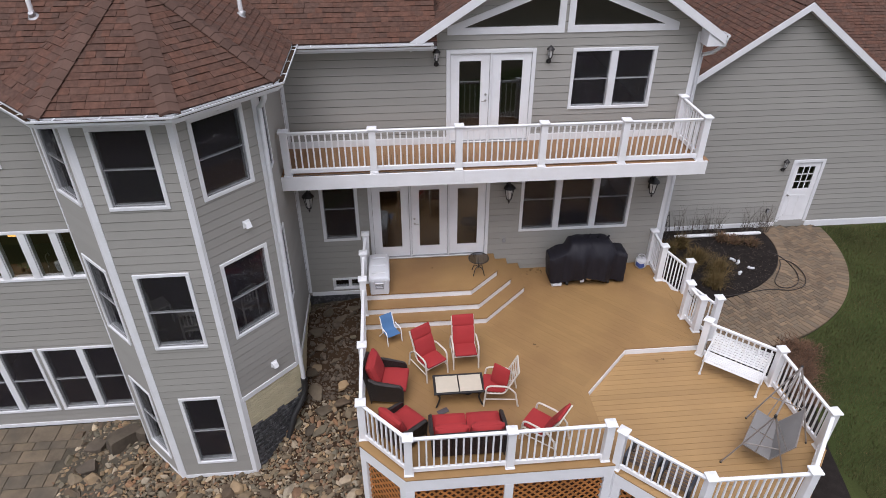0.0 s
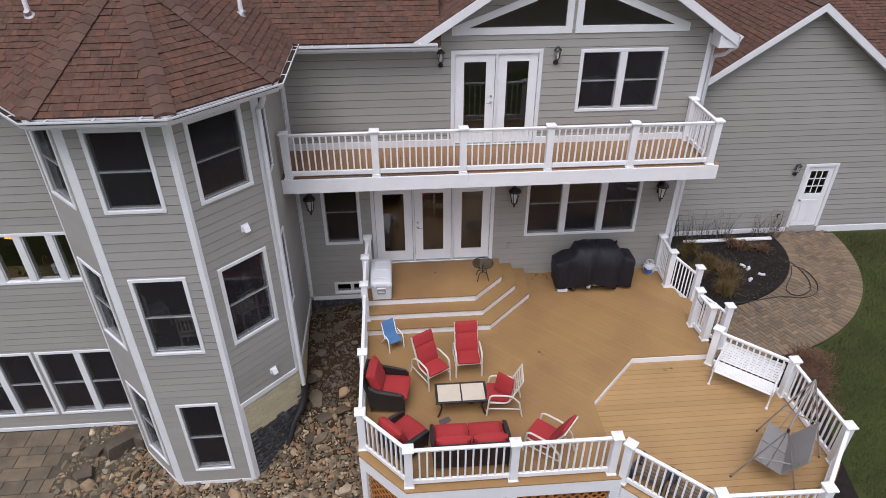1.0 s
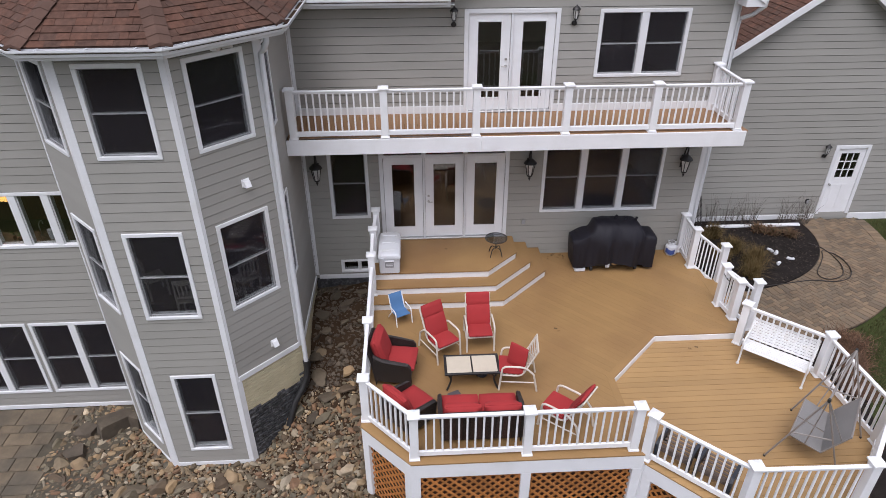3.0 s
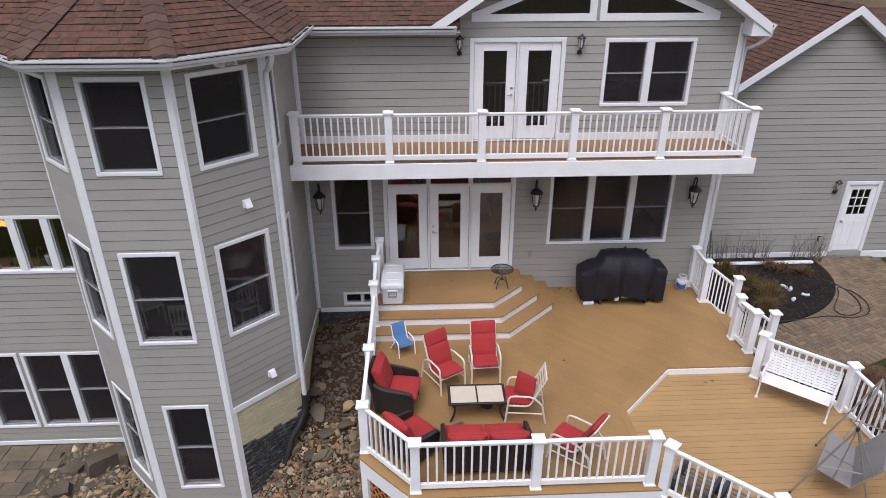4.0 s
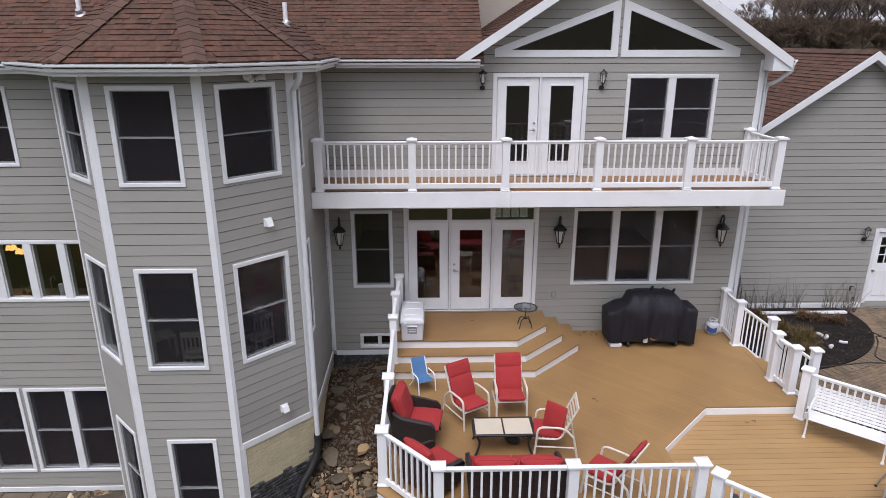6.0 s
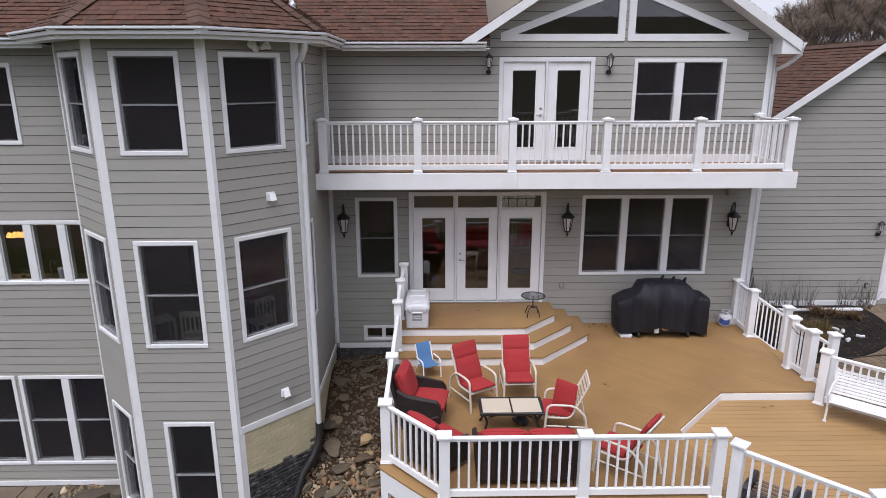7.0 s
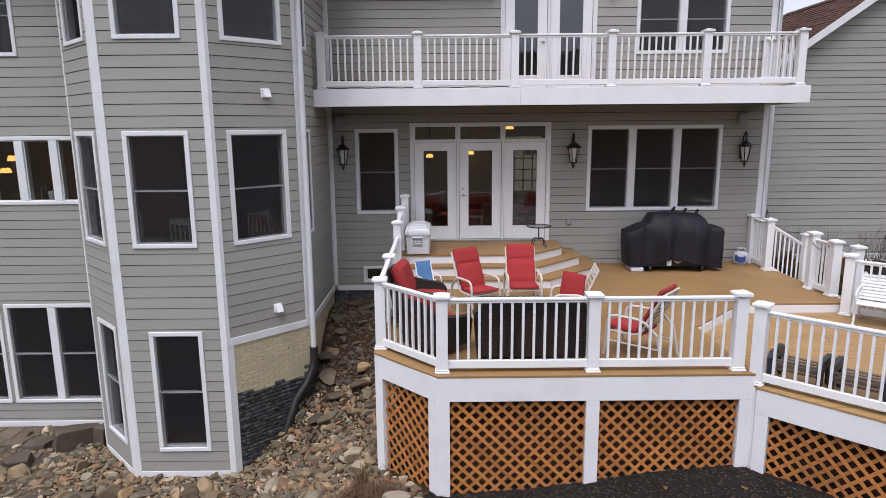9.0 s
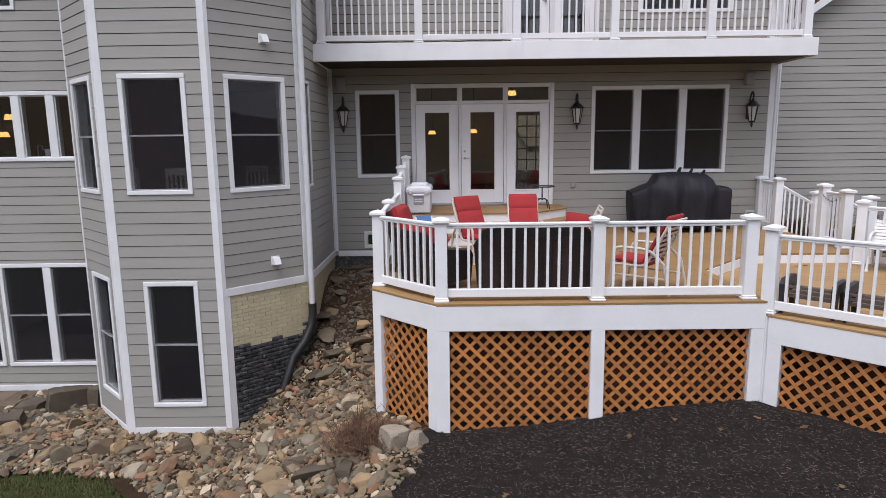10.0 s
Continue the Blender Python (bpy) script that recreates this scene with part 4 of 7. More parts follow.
# ---- fascia, soffit, gutters ----
def gutter(name, pts, label, drop=0.02):
    """A box gutter with a rolled lip along the eave, hung on straps, in front of a fascia board."""
    ob = thing(name, label, "gutter", kind="structure")
    for (x0, y0, z0), (x1, y1, z1) in zip(pts, pts[1:]):
        length = math.hypot(x1 - x0, y1 - y0)
        m = pose(x0, y0, z0 - drop, 0, 0, math.degrees(math.atan2(y1 - y0, x1 - x0)))
        g = Geo()
        prof = [(0.0, 0.0), (0.0, -0.11), (-0.07, -0.11), (-0.085, -0.06), (-0.115, -0.03), (-0.115, 0.0), (-0.1, 0.0), (-0.1, -0.015), (-0.075, -0.05), (-0.062, -0.1), (-0.006, -0.1), (-0.006, 0.0)]
        t = 0.048 if len(pts) > 2 else 0.0
        rings = [[(x + (t if i == 0 else -t) * (y / 0.115), y, z) for y, z in prof] for i, x in enumerate((0, length))]
        part("trough", g.loft(rings, m), GUTTER, ob)
        part("leaf_debris", Geo().box(0.06, length - 0.06, -0.098, -0.006, -0.06, -0.028, 0.006, m), SOIL, ob, "dark rotted leaves in the trough")
        part("fascia", Geo().box(0, length, 0.002, 0.03, -0.17, 0.0, 0, m), TRIM, ob)
        n = max(1, int(length / 0.6))
        for i in range(n):
            x = length * (i + 0.5) / n
            part("strap", Geo().box(x - 0.012, x + 0.012, -0.112, 0.03, 0.0, 0.006, 0, m), GUTTER, ob)
    return ob


eave_pts = [(*E0, TE)] + [(*p, TE) for p in octa[2:5]] + [(octa[4][0], -0.44, TE)]
gutter("gutter_tower", eave_pts, "white gutter round the tower eave")
gutter("gutter_main", [(octa[4][0] + 0.02, -0.42, TE - 0.035), (3.42, -0.42, TE - 0.035)], "white gutter along the main eave")
gutter("gutter_wing", [(WING_X - 0.5, WING_Y - 0.42, TE - 0.05), (E0[0] + 0.12, WING_Y - 0.42, TE - 0.05)], "white gutter along the wing eave")
inner = [(CX + (CY - TY) / math.cos(radians(22.5)) * math.sin(radians(22.5 + 45 * k)), CY - (CY - TY) / math.cos(radians(22.5)) * math.cos(radians(22.5 + 45 * k))) for k in range(-3, 4)]
for a, b, c, d in [(E0, E2, inner[2], inner[1])] + [(octa[k], octa[k + 1], inner[k + 1], inner[k]) for k in (2, 3, 4)]:
    g = Geo().slab([a, b, c, d], TE - 0.17, TE - 0.155)
    solid("soffit", g, TRIM, "white vented soffit under the tower eave", "soffit", kind="structure")
solid("soffit", Geo().box(0.1, 3.5, -0.4, 0.02, TE - 0.19, TE - 0.175), TRIM, "white soffit under the main eave", "soffit", kind="structure")
solid("soffit", Geo().box(WING_X - 0.4, E0[0] + 0.1, WING_Y - 0.4, WING_Y + 0.02, TE - 0.19, TE - 0.175), TRIM, "white soffit under the wing eave", "soffit", kind="structure")


def rake(name, x0, z0, x1, z1, y, y_wall, label, high=0.2):
    """A sloping white board under a gable's edge, with the soffit behind it."""
    ob = thing(name, label, "trim", kind="structure")
    for part_name, ya, yb, top, bot in (("rake_board", y, y + 0.025, 0.0, high), ("rake_soffit", y + 0.025, y_wall, high - 0.03, high - 0.015)):
        v = [(x, yy, z) for yy in (ya, yb) for x, z in ((x0, z0 - top), (x1, z1 - top), (x1, z1 - bot), (x0, z0 - bot))]
        f = [(0, 1, 2, 3), (7, 6, 5, 4), (0, 4, 5, 1), (1, 5, 6, 2), (2, 6, 7, 3), (3, 7, 4, 0)]
        part(part_name, Geo().add(v, f if x1 < x0 else [k[::-1] for k in f]), TRIM, ob)
    return ob


for s in (-1, 1):
    rake("rake_gable", GABLE_X + s * GH, GABLE_EAVE, GABLE_X, GABLE_EAVE + GABLE_PITCH * GH, -0.447, 0.02, "white rake board of the gable")
    rake("rake_garage", GAR_X + s * GAR_SIDE[s], GAR_Z + 0.1 - 0.7 * GAR_SIDE[s], GAR_X, GAR_Z + 0.1, GAR_Y - 0.277, GAR_Y + 0.02, "white rake board of the garage gable", 0.2)
box_end = [(9.52, 6.08), (GABLE_X + GH + 0.01, 6.08), (GABLE_X + GH + 0.01, 6.28), (9.52, 6.53)]
solid("eave_return", Geo().slab(box_end, 0.0, 0.4, Matrix(((1, 0, 0, 0), (0, 0, 1, -0.415), (0, 1, 0, 0), (0, 0, 0, 1)))), TRIM, "white boxed eave end of the gable", "trim", kind="structure")
gutter("gutter_gable", [(GABLE_X + GH, -0.4, GABLE_EAVE), (GABLE_X + GH, 6, GABLE_EAVE)], "white gutter along the gable eave")


# ---- downspouts and pipes ----
def spout(name, pts, label, w=0.052):
    ob = thing(name, label, "downspout", kind="structure")
    part("pipe", Geo().tube(pts, w, 10), GUTTER, ob, "", True)
    return ob


sx, sy = TX1 + TS + 0.03, TY + TS - 0.11
sp = spout("downspout", [(sx + 0.16, sy - 0.18, TE - 0.13), (sx + 0.16, sy - 0.18, TE - 0.26), (sx + 0.08, sy - 0.1, TE - 0.42), (sx, sy, TE - 0.5), (sx, sy, 4.0), (sx, sy, 1.5), (sx, sy, -1.0)], "white downspout on the tower corner running into a black pipe")
part("drain_pipe", Geo().tube([(sx, sy, -0.95), (sx, sy, -1.15), (sx - 0.02, sy - 0.04, -1.35), (sx - 0.12, sy - 0.16, -1.6), (sx - 0.3, sy - 0.34, -1.85), (sx - 0.5, sy - 0.55, ground_z(sx - 0.5, sy - 0.55) + 0.02)], 0.075, 12), BLACKPIPE, sp, "black corrugated drain pipe", True)
for z in (5.0, 2.4, 0.2):
    part("strap", Geo().box(sx - 0.05, sx + 0.05, sy - 0.046, sy + 0.06, z, z + 0.02, 0.004), GUTTER, sp)
spout("downspout", [(9.97, -0.33, 6.2), (9.97, -0.33, 6.08), (9.8, -0.2, 5.88), (9.7, 0.06, 5.76), (9.7, 0.1, 5.6), (9.7, 0.1, 3.0), (9.7, 0.1, -0.35)], "white downspout at the house corner by the garage", 0.045)
for x, y in ((-0.46, -0.53), (-4.2, -1.05)):
    z = APEX - PITCH * (x - CX) if x > CX else TE - 0.03 + PITCH * (y - WING_Y + 0.42)
    ob = thing("vent_pipe", "white plumbing vent pipe through the roof", "vent pipe", group="roof vent pipes")
    part("pipe", Geo().tube([(x, y, z - 0.1), (x, y, z + 0.42)], 0.045, 12), WHITE, ob, "", True)
    part("flashing", Geo().lathe([(0.14, -0.02), (0.07, 0.03), (0.055, 0.09), (0.05, 0.1)], 14, Matrix.Translation((x, y, z)) @ pose(0, 0, 0, 0 if x > CX else math.degrees(math.atan(PITCH)), math.degrees(math.atan(PITCH)) if x > CX else 0, 0)), ALU, ob, "", True)


# ---- deck, steps, balcony ----
DECK_L = 1.5
main_deck = [(DECK_L, 0.0), (9.57, 0.0), (9.57, -3.45), (7.62, -3.45), (6.38, -4.7), (6.38, -6.6), (2.37, -6.6), (DECK_L, -5.7)]
octa_deck = [(6.38, -4.7), (7.62, -3.45), (9.45, -3.45), (10.72, -4.6), (10.72, -6.5), (9.5, -7.82), (7.55, -7.82), (6.38, -6.65)]
LOW = -0.16


def deck_floor(name, poly, z, angle, label, pitch=0.142, gap=0.0009, material=None):
    ob = thing(name, label, "deck floor", kind="structure")
    c, s = math.cos(radians(angle)), math.sin(radians(angle))
    across = [x * -s + y * c for x, y in poly]
    k = math.floor(min(across) / pitch)
    while k * pitch < max(across):
        p = clip(clip(poly, s, -c, -(k * pitch + gap)), -s, c, (k + 1) * pitch - gap)
        k += 1
        if len(p) > 2 and abs(area(p)) > 0.002:
            part("plank", Geo().slab(p, z - 0.025, z), material or DECK, ob)
    cx, cy = sum(p[0] for p in poly) / len(poly), sum(p[1] for p in poly) / len(poly)
    part("joists", Geo().slab([(cx + (x - cx) * 0.97, cy + (y - cy) * 0.97) for x, y in poly], z - 0.09, z - 0.03), SHEATH, ob)
    return ob


deck_floor("floor_deck", main_deck, 0, -45, "tan composite deck of diagonal boards")
deck_floor("floor_deck_lower", octa_deck, LOW, 0, "tan composite eight-sided lower deck", gap=0.0035, material=DECK_LOW)


def step_poly(k):
    d = 0.345 * k
    t = d * math.tan(radians(22.5))
    return [(DECK_L + 0.1, 0), (DECK_L + 0.1, -1.56 - d), (4.25 + t, -1.56 - d), (5.03 + d, -0.78 - t), (5.03 + d, 0)]


for k, z in ((2, 0.18), (1, 0.36), (0, 0.54)):
    ob = thing("step", "tan composite step with a white riser at the deck door", "step", group="deck steps")
    part("riser", Geo().slab([(x, y) for x, y in step_poly(k - 0.06)], 0 if k else 0, z - 0.026), WHITE, ob)
    part("tread", Geo().slab(step_poly(k), z - 0.025, z), DECK, ob)


def railing(name, a, b, z0, n, label, z1=None, group="deck railings", height=0.97, post_a=False, post_b=False):
    """Rails and balusters between two posts."""
    a, b = Vector((*a, z0)), Vector((*b, z0 if z1 is None else z1))
    d = Vector((b.x - a.x, b.y - a.y, 0))
    length = d.length
    rise = (b.z - a.z) / length
    ang = math.degrees(math.atan2(d.y, d.x))
    ob = thing(name, label, "railing", pose(a.x, a.y, a.z, 0, 0, ang), group)
    sh = Matrix(((1, 0, 0, 0), (0, 1, 0, 0), (rise, 0, 1, 0), (0, 0, 0, 1)))
    part("top_rail", Geo().box(0.05, length - 0.05, -0.035, 0.035, height - 0.035, height, 0.008, sh).box(0.05, length - 0.05, -0.022, 0.022, height - 0.065, height - 0.035, 0.005, sh), WHITE, ob)
    part("bottom_rail", Geo().box(0.05, length - 0.05, -0.025, 0.025, 0.05, 0.155, 0.006, sh), WHITE, ob)
    me = Geo().box(-0.016, 0.016, -0.016, 0.016, 0.15, height - 0.06, 0.003).mesh("baluster", WHITE)
    for i in range(n):
        x = 0.06 + (length - 0.12) * (i + 1) / (n + 1)
        part("baluster", me, WHITE, ob, m=Matrix.Translation((x, 0, rise * x)))
    return ob




def post(x, y, z0, top, label="white vinyl railing post with a pyramid cap", group="railing posts", angle=0):
    ob = thing("railing_post", label, "post", pose(x, y, z0, 0, 0, angle), group)
    h = top - z0
    part("shaft", Geo().box(-0.074, 0.074, -0.074, 0.074, 0, h - 0.06, 0.006), WHITE, ob)
    part("base_trim", Geo().box(-0.094, 0.094, -0.094, 0.094, 0, 0.03, 0.008).box(-0.084, 0.084, -0.084, 0.084, 0.03, 0.055, 0.01), WHITE, ob)
    s = 0.104
    cap = Geo().box(-s, s, -s, s, h - 0.075, h - 0.035, 0.008)
    cap.add([(-s, -s, h - 0.036), (s, -s, h - 0.036), (s, s, h - 0.036), (-s, s, h - 0.036), (0, 0, h)], [(0, 1, 4), (1, 2, 4), (2, 3, 4), (3, 0, 4)])
    part("cap", cap, WHITE, ob)
    return ob


# main deck railing
TOP = 1.05
for x, y in ((1.59, -5.52), (2.45, -6.44), (4.36, -6.44), (6.2, -6.44), (1.59, -3.88)):
    post(x, y, 0, TOP)
R = "white railing with square balusters round the deck"
railing("railing", (1.59, -3.88), (1.59, -5.52), 0, 11, R)
railing("railing", (1.59, -5.52), (2.45, -6.44), 0, 8, R)
railing("railing", (2.45, -6.44), (4.36, -6.44), 0, 12, R)
railing("railing", (4.36, -6.44), (6.2, -6.44), 0, 12, R)
railing("railing", (1.585, -1.85), (1.59, -3.88), 0, 13, R)
STEPS_R = "white railing that climbs beside the deck steps"
post(1.585, -1.85, 0.18, 1.3)
post(1.6, -1.0, 0.54, 1.48)
post(1.66, -0.4, 0.54, 1.66)
railing("railing", (1.585, -1.85), (1.6, -1.0), 0.21, 4, STEPS_R, 0.38)
railing("railing", (1.6, -1.0), (1.66, -0.4), 0.38, 3, STEPS_R, 0.56)
octa_posts = [(6.43, -6.53), (7.6, -7.64), (9.44, -7.67), (10.58, -6.43), (10.52, -4.68), (9.38, -3.6)]
for p in octa_posts:
    post(*p, LOW, 0.93, angle=45 if p[0] in (6.43, 9.38) else 0)
for a, b, n in zip(octa_posts, octa_posts[1:], (11, 12, 11, 12, 11)):
    railing("railing", a, b, LOW, n, "white railing with square balusters round the lower deck")
for p, top in (((9.4, -0.08), 1.12), ((9.38, -0.85), 1.14), ((9.4, -2.45), 1.12), ((9.5, -2.96), 1.05)):
    post(*p, 0, top)
PATIO = -0.42
post(9.98, -1.22, PATIO, 0.88)
post(10.0, -2.82, PATIO, 0.92)
railing("railing", (9.4, -0.08), (9.37, -0.85), 0, 5, R, height=1.03)
railing("railing", (9.37, -0.85), (9.98, -1.22), 0.0, 6, "white stair railing down to the paved patio", -0.42, height=1.02)
railing("railing", (9.41, -2.45), (10.0, -2.82), 0.0, 5, "white stair railing down to the paved patio", -0.36, height=1.0)
gate = railing("gate", (9.41, -2.45), (9.46, -2.96), 0, 3, "white baluster gate chained to its post", group="deck gate")
gate["category"] = "gate"
solid("step", Geo().slab([(9.575, -0.9), (9.95, -1.15), (9.88, -2.7), (9.575, -2.5)], PATIO, -0.19), DECK, "tan composite step between deck and paved patio", "step", group="deck steps")
# chain over the gate post
ch = Geo()
for i in range(14):
    f = i / 13
    c = Vector((9.33 + 0.16 * f, -2.53 - 0.28 * f, 0.9 - 0.1 * math.sin(math.pi * f)))
    ch.tube([c + Vector((0.014 * math.cos(q) if i % 2 else 0, 0.018 * math.sin(q), 0 if i % 2 else 0.014 * math.cos(q))) for q in [k * math.pi / 3 for k in range(6)]], 0.004, 5, closed=True)
solid("chain", ch, BLACKPIPE, "short dark chain looped over the gate post", "chain", smooth=True)

# balcony
BAL = 3.8
balcony = thing("balcony", "long white-railed balcony with tan boards and white fascia", "balcony", kind="structure")
part("soffit", Geo().box(0.02, 9.57, -1.46, 0, 3.5, 3.56), SOFFIT, balcony, "underside in a colour darkened for shade")
for x0, x1 in ((0.0, 4.0), (4.003, 9.6)):
    part("fascia", Geo().box(x0, x1, -1.5, -1.46, 3.47, BAL - 0.004, 0.004), WHITE, balcony)
part("fascia", Geo().box(9.57, 9.6, -1.46, 0, 3.47, BAL - 0.03), WHITE, balcony)
part("fascia", Geo().box(0.0, 0.02, -1.46, 0, 3.47, BAL - 0.03), WHITE, balcony)
for i in range(68):
    x = 0.0 + i * 0.1418
    part("plank", Geo().box(x + 0.003, x + 0.139, -1.458, 0, BAL - 0.028, BAL), BALCONY_BOARD, balcony)
xs = (0.16, 2.02, 3.89, 5.75, 7.58, 9.4)
for x in xs:
    post(x, -1.4, BAL, 4.88, "white vinyl balcony post with a pyramid cap")
post(9.4, -0.08, BAL, 4.88, "white vinyl balcony post with a pyramid cap")
for a, b in zip(xs, xs[1:]):
    railing("railing", (a, -1.4), (b, -1.4), BAL, 12, "white railing with square balusters along the balcony", group="balcony railings", height=1.0)
railing("railing", (9.4, -1.4), (9.4, -0.08), BAL, 9, "white railing with square balusters along the balcony", group="balcony railings", height=1.0)
# a slack cable under the balcony's bottom rail
sag = [(0.26 + 0.16 * i, -1.47, BAL + 0.026 - 0.012 * math.sin(i * 0.9) ** 2) for i in range(23)]
solid("cable", Geo().tube(sag, 0.009, 6), BLACKPIPE, "thin dark cable lying along the balcony edge", "cable", smooth=True)
# deck skirt: fascia, posts and lattice down to the ground
def lattice_panel(m, length, high_a, high_b, z_top):
    """Crossed slats in a sloping-bottomed panel."""
    ob = thing("lattice_panel", "orange-stained cedar lattice panel under the deck", "lattice", m, "lattice panels")
    shape = [(0, z_top - high_a), (length, z_top - high_b), (length, z_top), (0, z_top)]
    pitch, w = 0.119, 0.042
    for s, y0, y1 in ((1, 0.0, 0.008), (-1, 0.008, 0.016)):
        n = s * math.sqrt(0.5), math.sqrt(0.5)
        vals = [n[0] * x + n[1] * z for x, z in shape]
        k = math.floor(min(vals) / pitch)
        while k * pitch < max(vals):
            c = k * pitch
            k += 1
            p = clip(clip(shape, -n[0], -n[1], -(c)), n[0], n[1], c + w)
            if len(p) > 2 and abs(area(p)) > 4e-4:
                if area(p) < 0:
                    p = p[::-1]
                q = len(p)
                part("slat", Geo().add([(x, y0, z) for x, z in p] + [(x, y1, z) for x, z in p], [tuple(range(q)), tuple(range(2 * q - 1, q - 1, -1))] + [(i, q + i, q + (i + 1) % q, (i + 1) % q) for i in range(q)]), LATTICE, ob)
    return ob


def skirt_side(a, b, z, posts, lattice=True):
    """White fascia, posts down to the ground and lattice between them, along one edge of a deck."""
    a, b = Vector(a), Vector(b)
    length = (b - a).length
    ang = math.degrees(math.atan2(b.y - a.y, b.x - a.x))
    m = pose(a.x, a.y, 0, 0, 0, ang)
    ob = thing("deck_skirt", "white fascia and posts under the deck edge", "deck skirt", m, kind="structure")
    part("fascia", Geo().box(0, length, 0.004, 0.034, z - 0.345, z - 0.026, 0.004), WHITE, ob)
    def gz(u):
        p = a + (b - a) * (u / length)
        return ground_z(p.x, p.y)
    for u0, u1 in posts:
        lo = min(gz(u0), gz(u1)) - 0.15
        part("post_cover", Geo().box(u0, u1, 0.006, 0.12, lo, z - 0.345, 0.004), WHITE, ob)
    if lattice:
        for (_, u0), (u1, _) in zip(posts, posts[1:]):
            lattice_panel(m @ Matrix.Translation((u0, 0.06, 0)), u1 - u0, z - 0.34 - gz(u0) + 0.12, z - 0.34 - gz(u1) + 0.12, z - 0.34)


def ends(a, b, n, w=0.16):
    length = (Vector(b) - Vector(a)).length
    return [(max(0, length * i / n - w / 2 if i else 0), min(length, length * i / n + w / 2 if i < n else length)) if 0 < i < n else ((0, w) if i == 0 else (length - w, length)) for i in range(n + 1)]


edge = main_deck[6:] + main_deck[:1]
skirt_side((DECK_L, 0), (DECK_L, -5.7), 0, ends((0, 0), (0, 5.7), 3))
skirt_side((DECK_L, -5.7), (2.37, -6.6), 0, ends((DECK_L, -5.7), (2.37, -6.6), 1))
skirt_side((2.37, -6.6), (6.38, -6.6), 0, [(0.0, 0.17), (1.9, 2.07), (3.84, 4.01)])
for a, b in zip(octa_deck[7:] + octa_deck[6:1:-1], octa_deck[6:1:-1]):
    skirt_side(a, b, LOW, ends(a, b, 1))
solid("corner_post", Geo().box(6.37, 6.46, -6.62, -6.5, -2.6, LOW - 0.03, 0.004), WHITE, "white post cover where the two deck edges meet", "post", kind="structure")
# solid brown blocks added behind the lattice to fill the space under the decks
def drawn_in(poly, d):
    cx, cy = sum(p[0] for p in poly) / len(poly), sum(p[1] for p in poly) / len(poly)
    return [(cx + (x - cx) * (1 - d / math.hypot(x - cx, y - cy)), cy + (y - cy) * (1 - d / math.hypot(x - cx, y - cy))) for x, y in poly]
solid("deck_backing", Geo().slab([(1.85, -0.2), (6.34, -0.2), (6.34, -6.3), (2.5, -6.3), (1.85, -5.6)], -2.7, -0.12), UNDERFILL, "solid brown block filling the space under the deck", "boards", kind="structure")
solid("deck_backing", Geo().slab(drawn_in(octa_deck, 0.4), -2.7, LOW - 0.12), UNDERFILL, "solid brown block filling the space under the lower deck", "boards", kind="structure")
# risers of the sunken edge
solid("deck_riser", Geo().slab([(6.39, -4.71), (7.625, -3.465), (7.6, -3.43), (6.36, -4.68)], LOW - 0.05, -0.028).box(7.625, 9.5, -3.465, -3.44, LOW - 0.05, -0.028).box(6.36, 6.39, -6.55, -4.71, LOW - 0.05, -0.028), WHITE, "white riser between upper and lower deck", "riser", kind="structure")
# border boards along the sunken edge
for k, quad in enumerate(([(6.38, -4.7), (7.62, -3.45), (7.52, -3.35), (6.24, -4.64)], [(7.62, -3.45), (9.5, -3.45), (9.5, -3.31), (7.52, -3.31)], [(6.38, -6.55), (6.38, -4.7), (6.24, -4.64), (6.24, -6.55)], [(9.45, -2.4), (9.57, -2.4), (9.57, -0.9), (9.45, -0.9)])):
    solid("border_board", Geo().slab(quad, 0.0005, 0.005), DECK, "tan composite border board along the deck edge", "board", group="border boards", kind="structure")


# ---- foundation brick under the tower ----
def footing(wall, u0, u1, z_low, label):
    ob = thing("foundation", label, "foundation", wall.m, kind="structure")
    part("backing", Geo().box(u0, u1, 0.02, 0.2, z_low, -1.46), MORTAR_DARK, ob)
    part("backing", Geo().box(u0, u1, 0.02, 0.2, -1.46, -0.56), MORTAR_CREAM, ob)
    rnd = random.Random(len(wall.ob.name))
    cream = Geo().box(0.003, 0.207, 0.008, 0.03, 0.003, 0.065, 0.004).mesh("brick", CREAM)
    tar = [Geo().box(0.004, 0.205, -0.004 - 0.008 * q, 0.03, 0.004, 0.064, 0.012).mesh("brick", TAR) for q in range(3)]
    row, z = 0, -0.56 - 0.068
    while z > z_low - 0.05:
        u = u0 - (0.105 if row % 2 else 0.0)
        while u < u1:
            if u >= u0 - 0.001 and u + 0.21 <= u1 + 0.001:
                edge = -1.5 + 0.06 * math.sin(u * 9) + (0.14 if u > u1 - 0.25 else 0)
                part("brick", rnd.choice(tar) if z < edge else cream, None, ob, m=Matrix.Translation((u, rnd.uniform(0, 0.002), z)))
            else:
                a, b = max(u, u0), min(u + 0.21, u1)
                if b - a > 0.03:
                    part("brick", Geo().box(a + 0.003, b - 0.003, 0.008, 0.03, z + 0.003, z + 0.065, 0.004), TAR if z < -1.5 else CREAM, ob)
            u += 0.21
        z -= 0.068
        row += 1


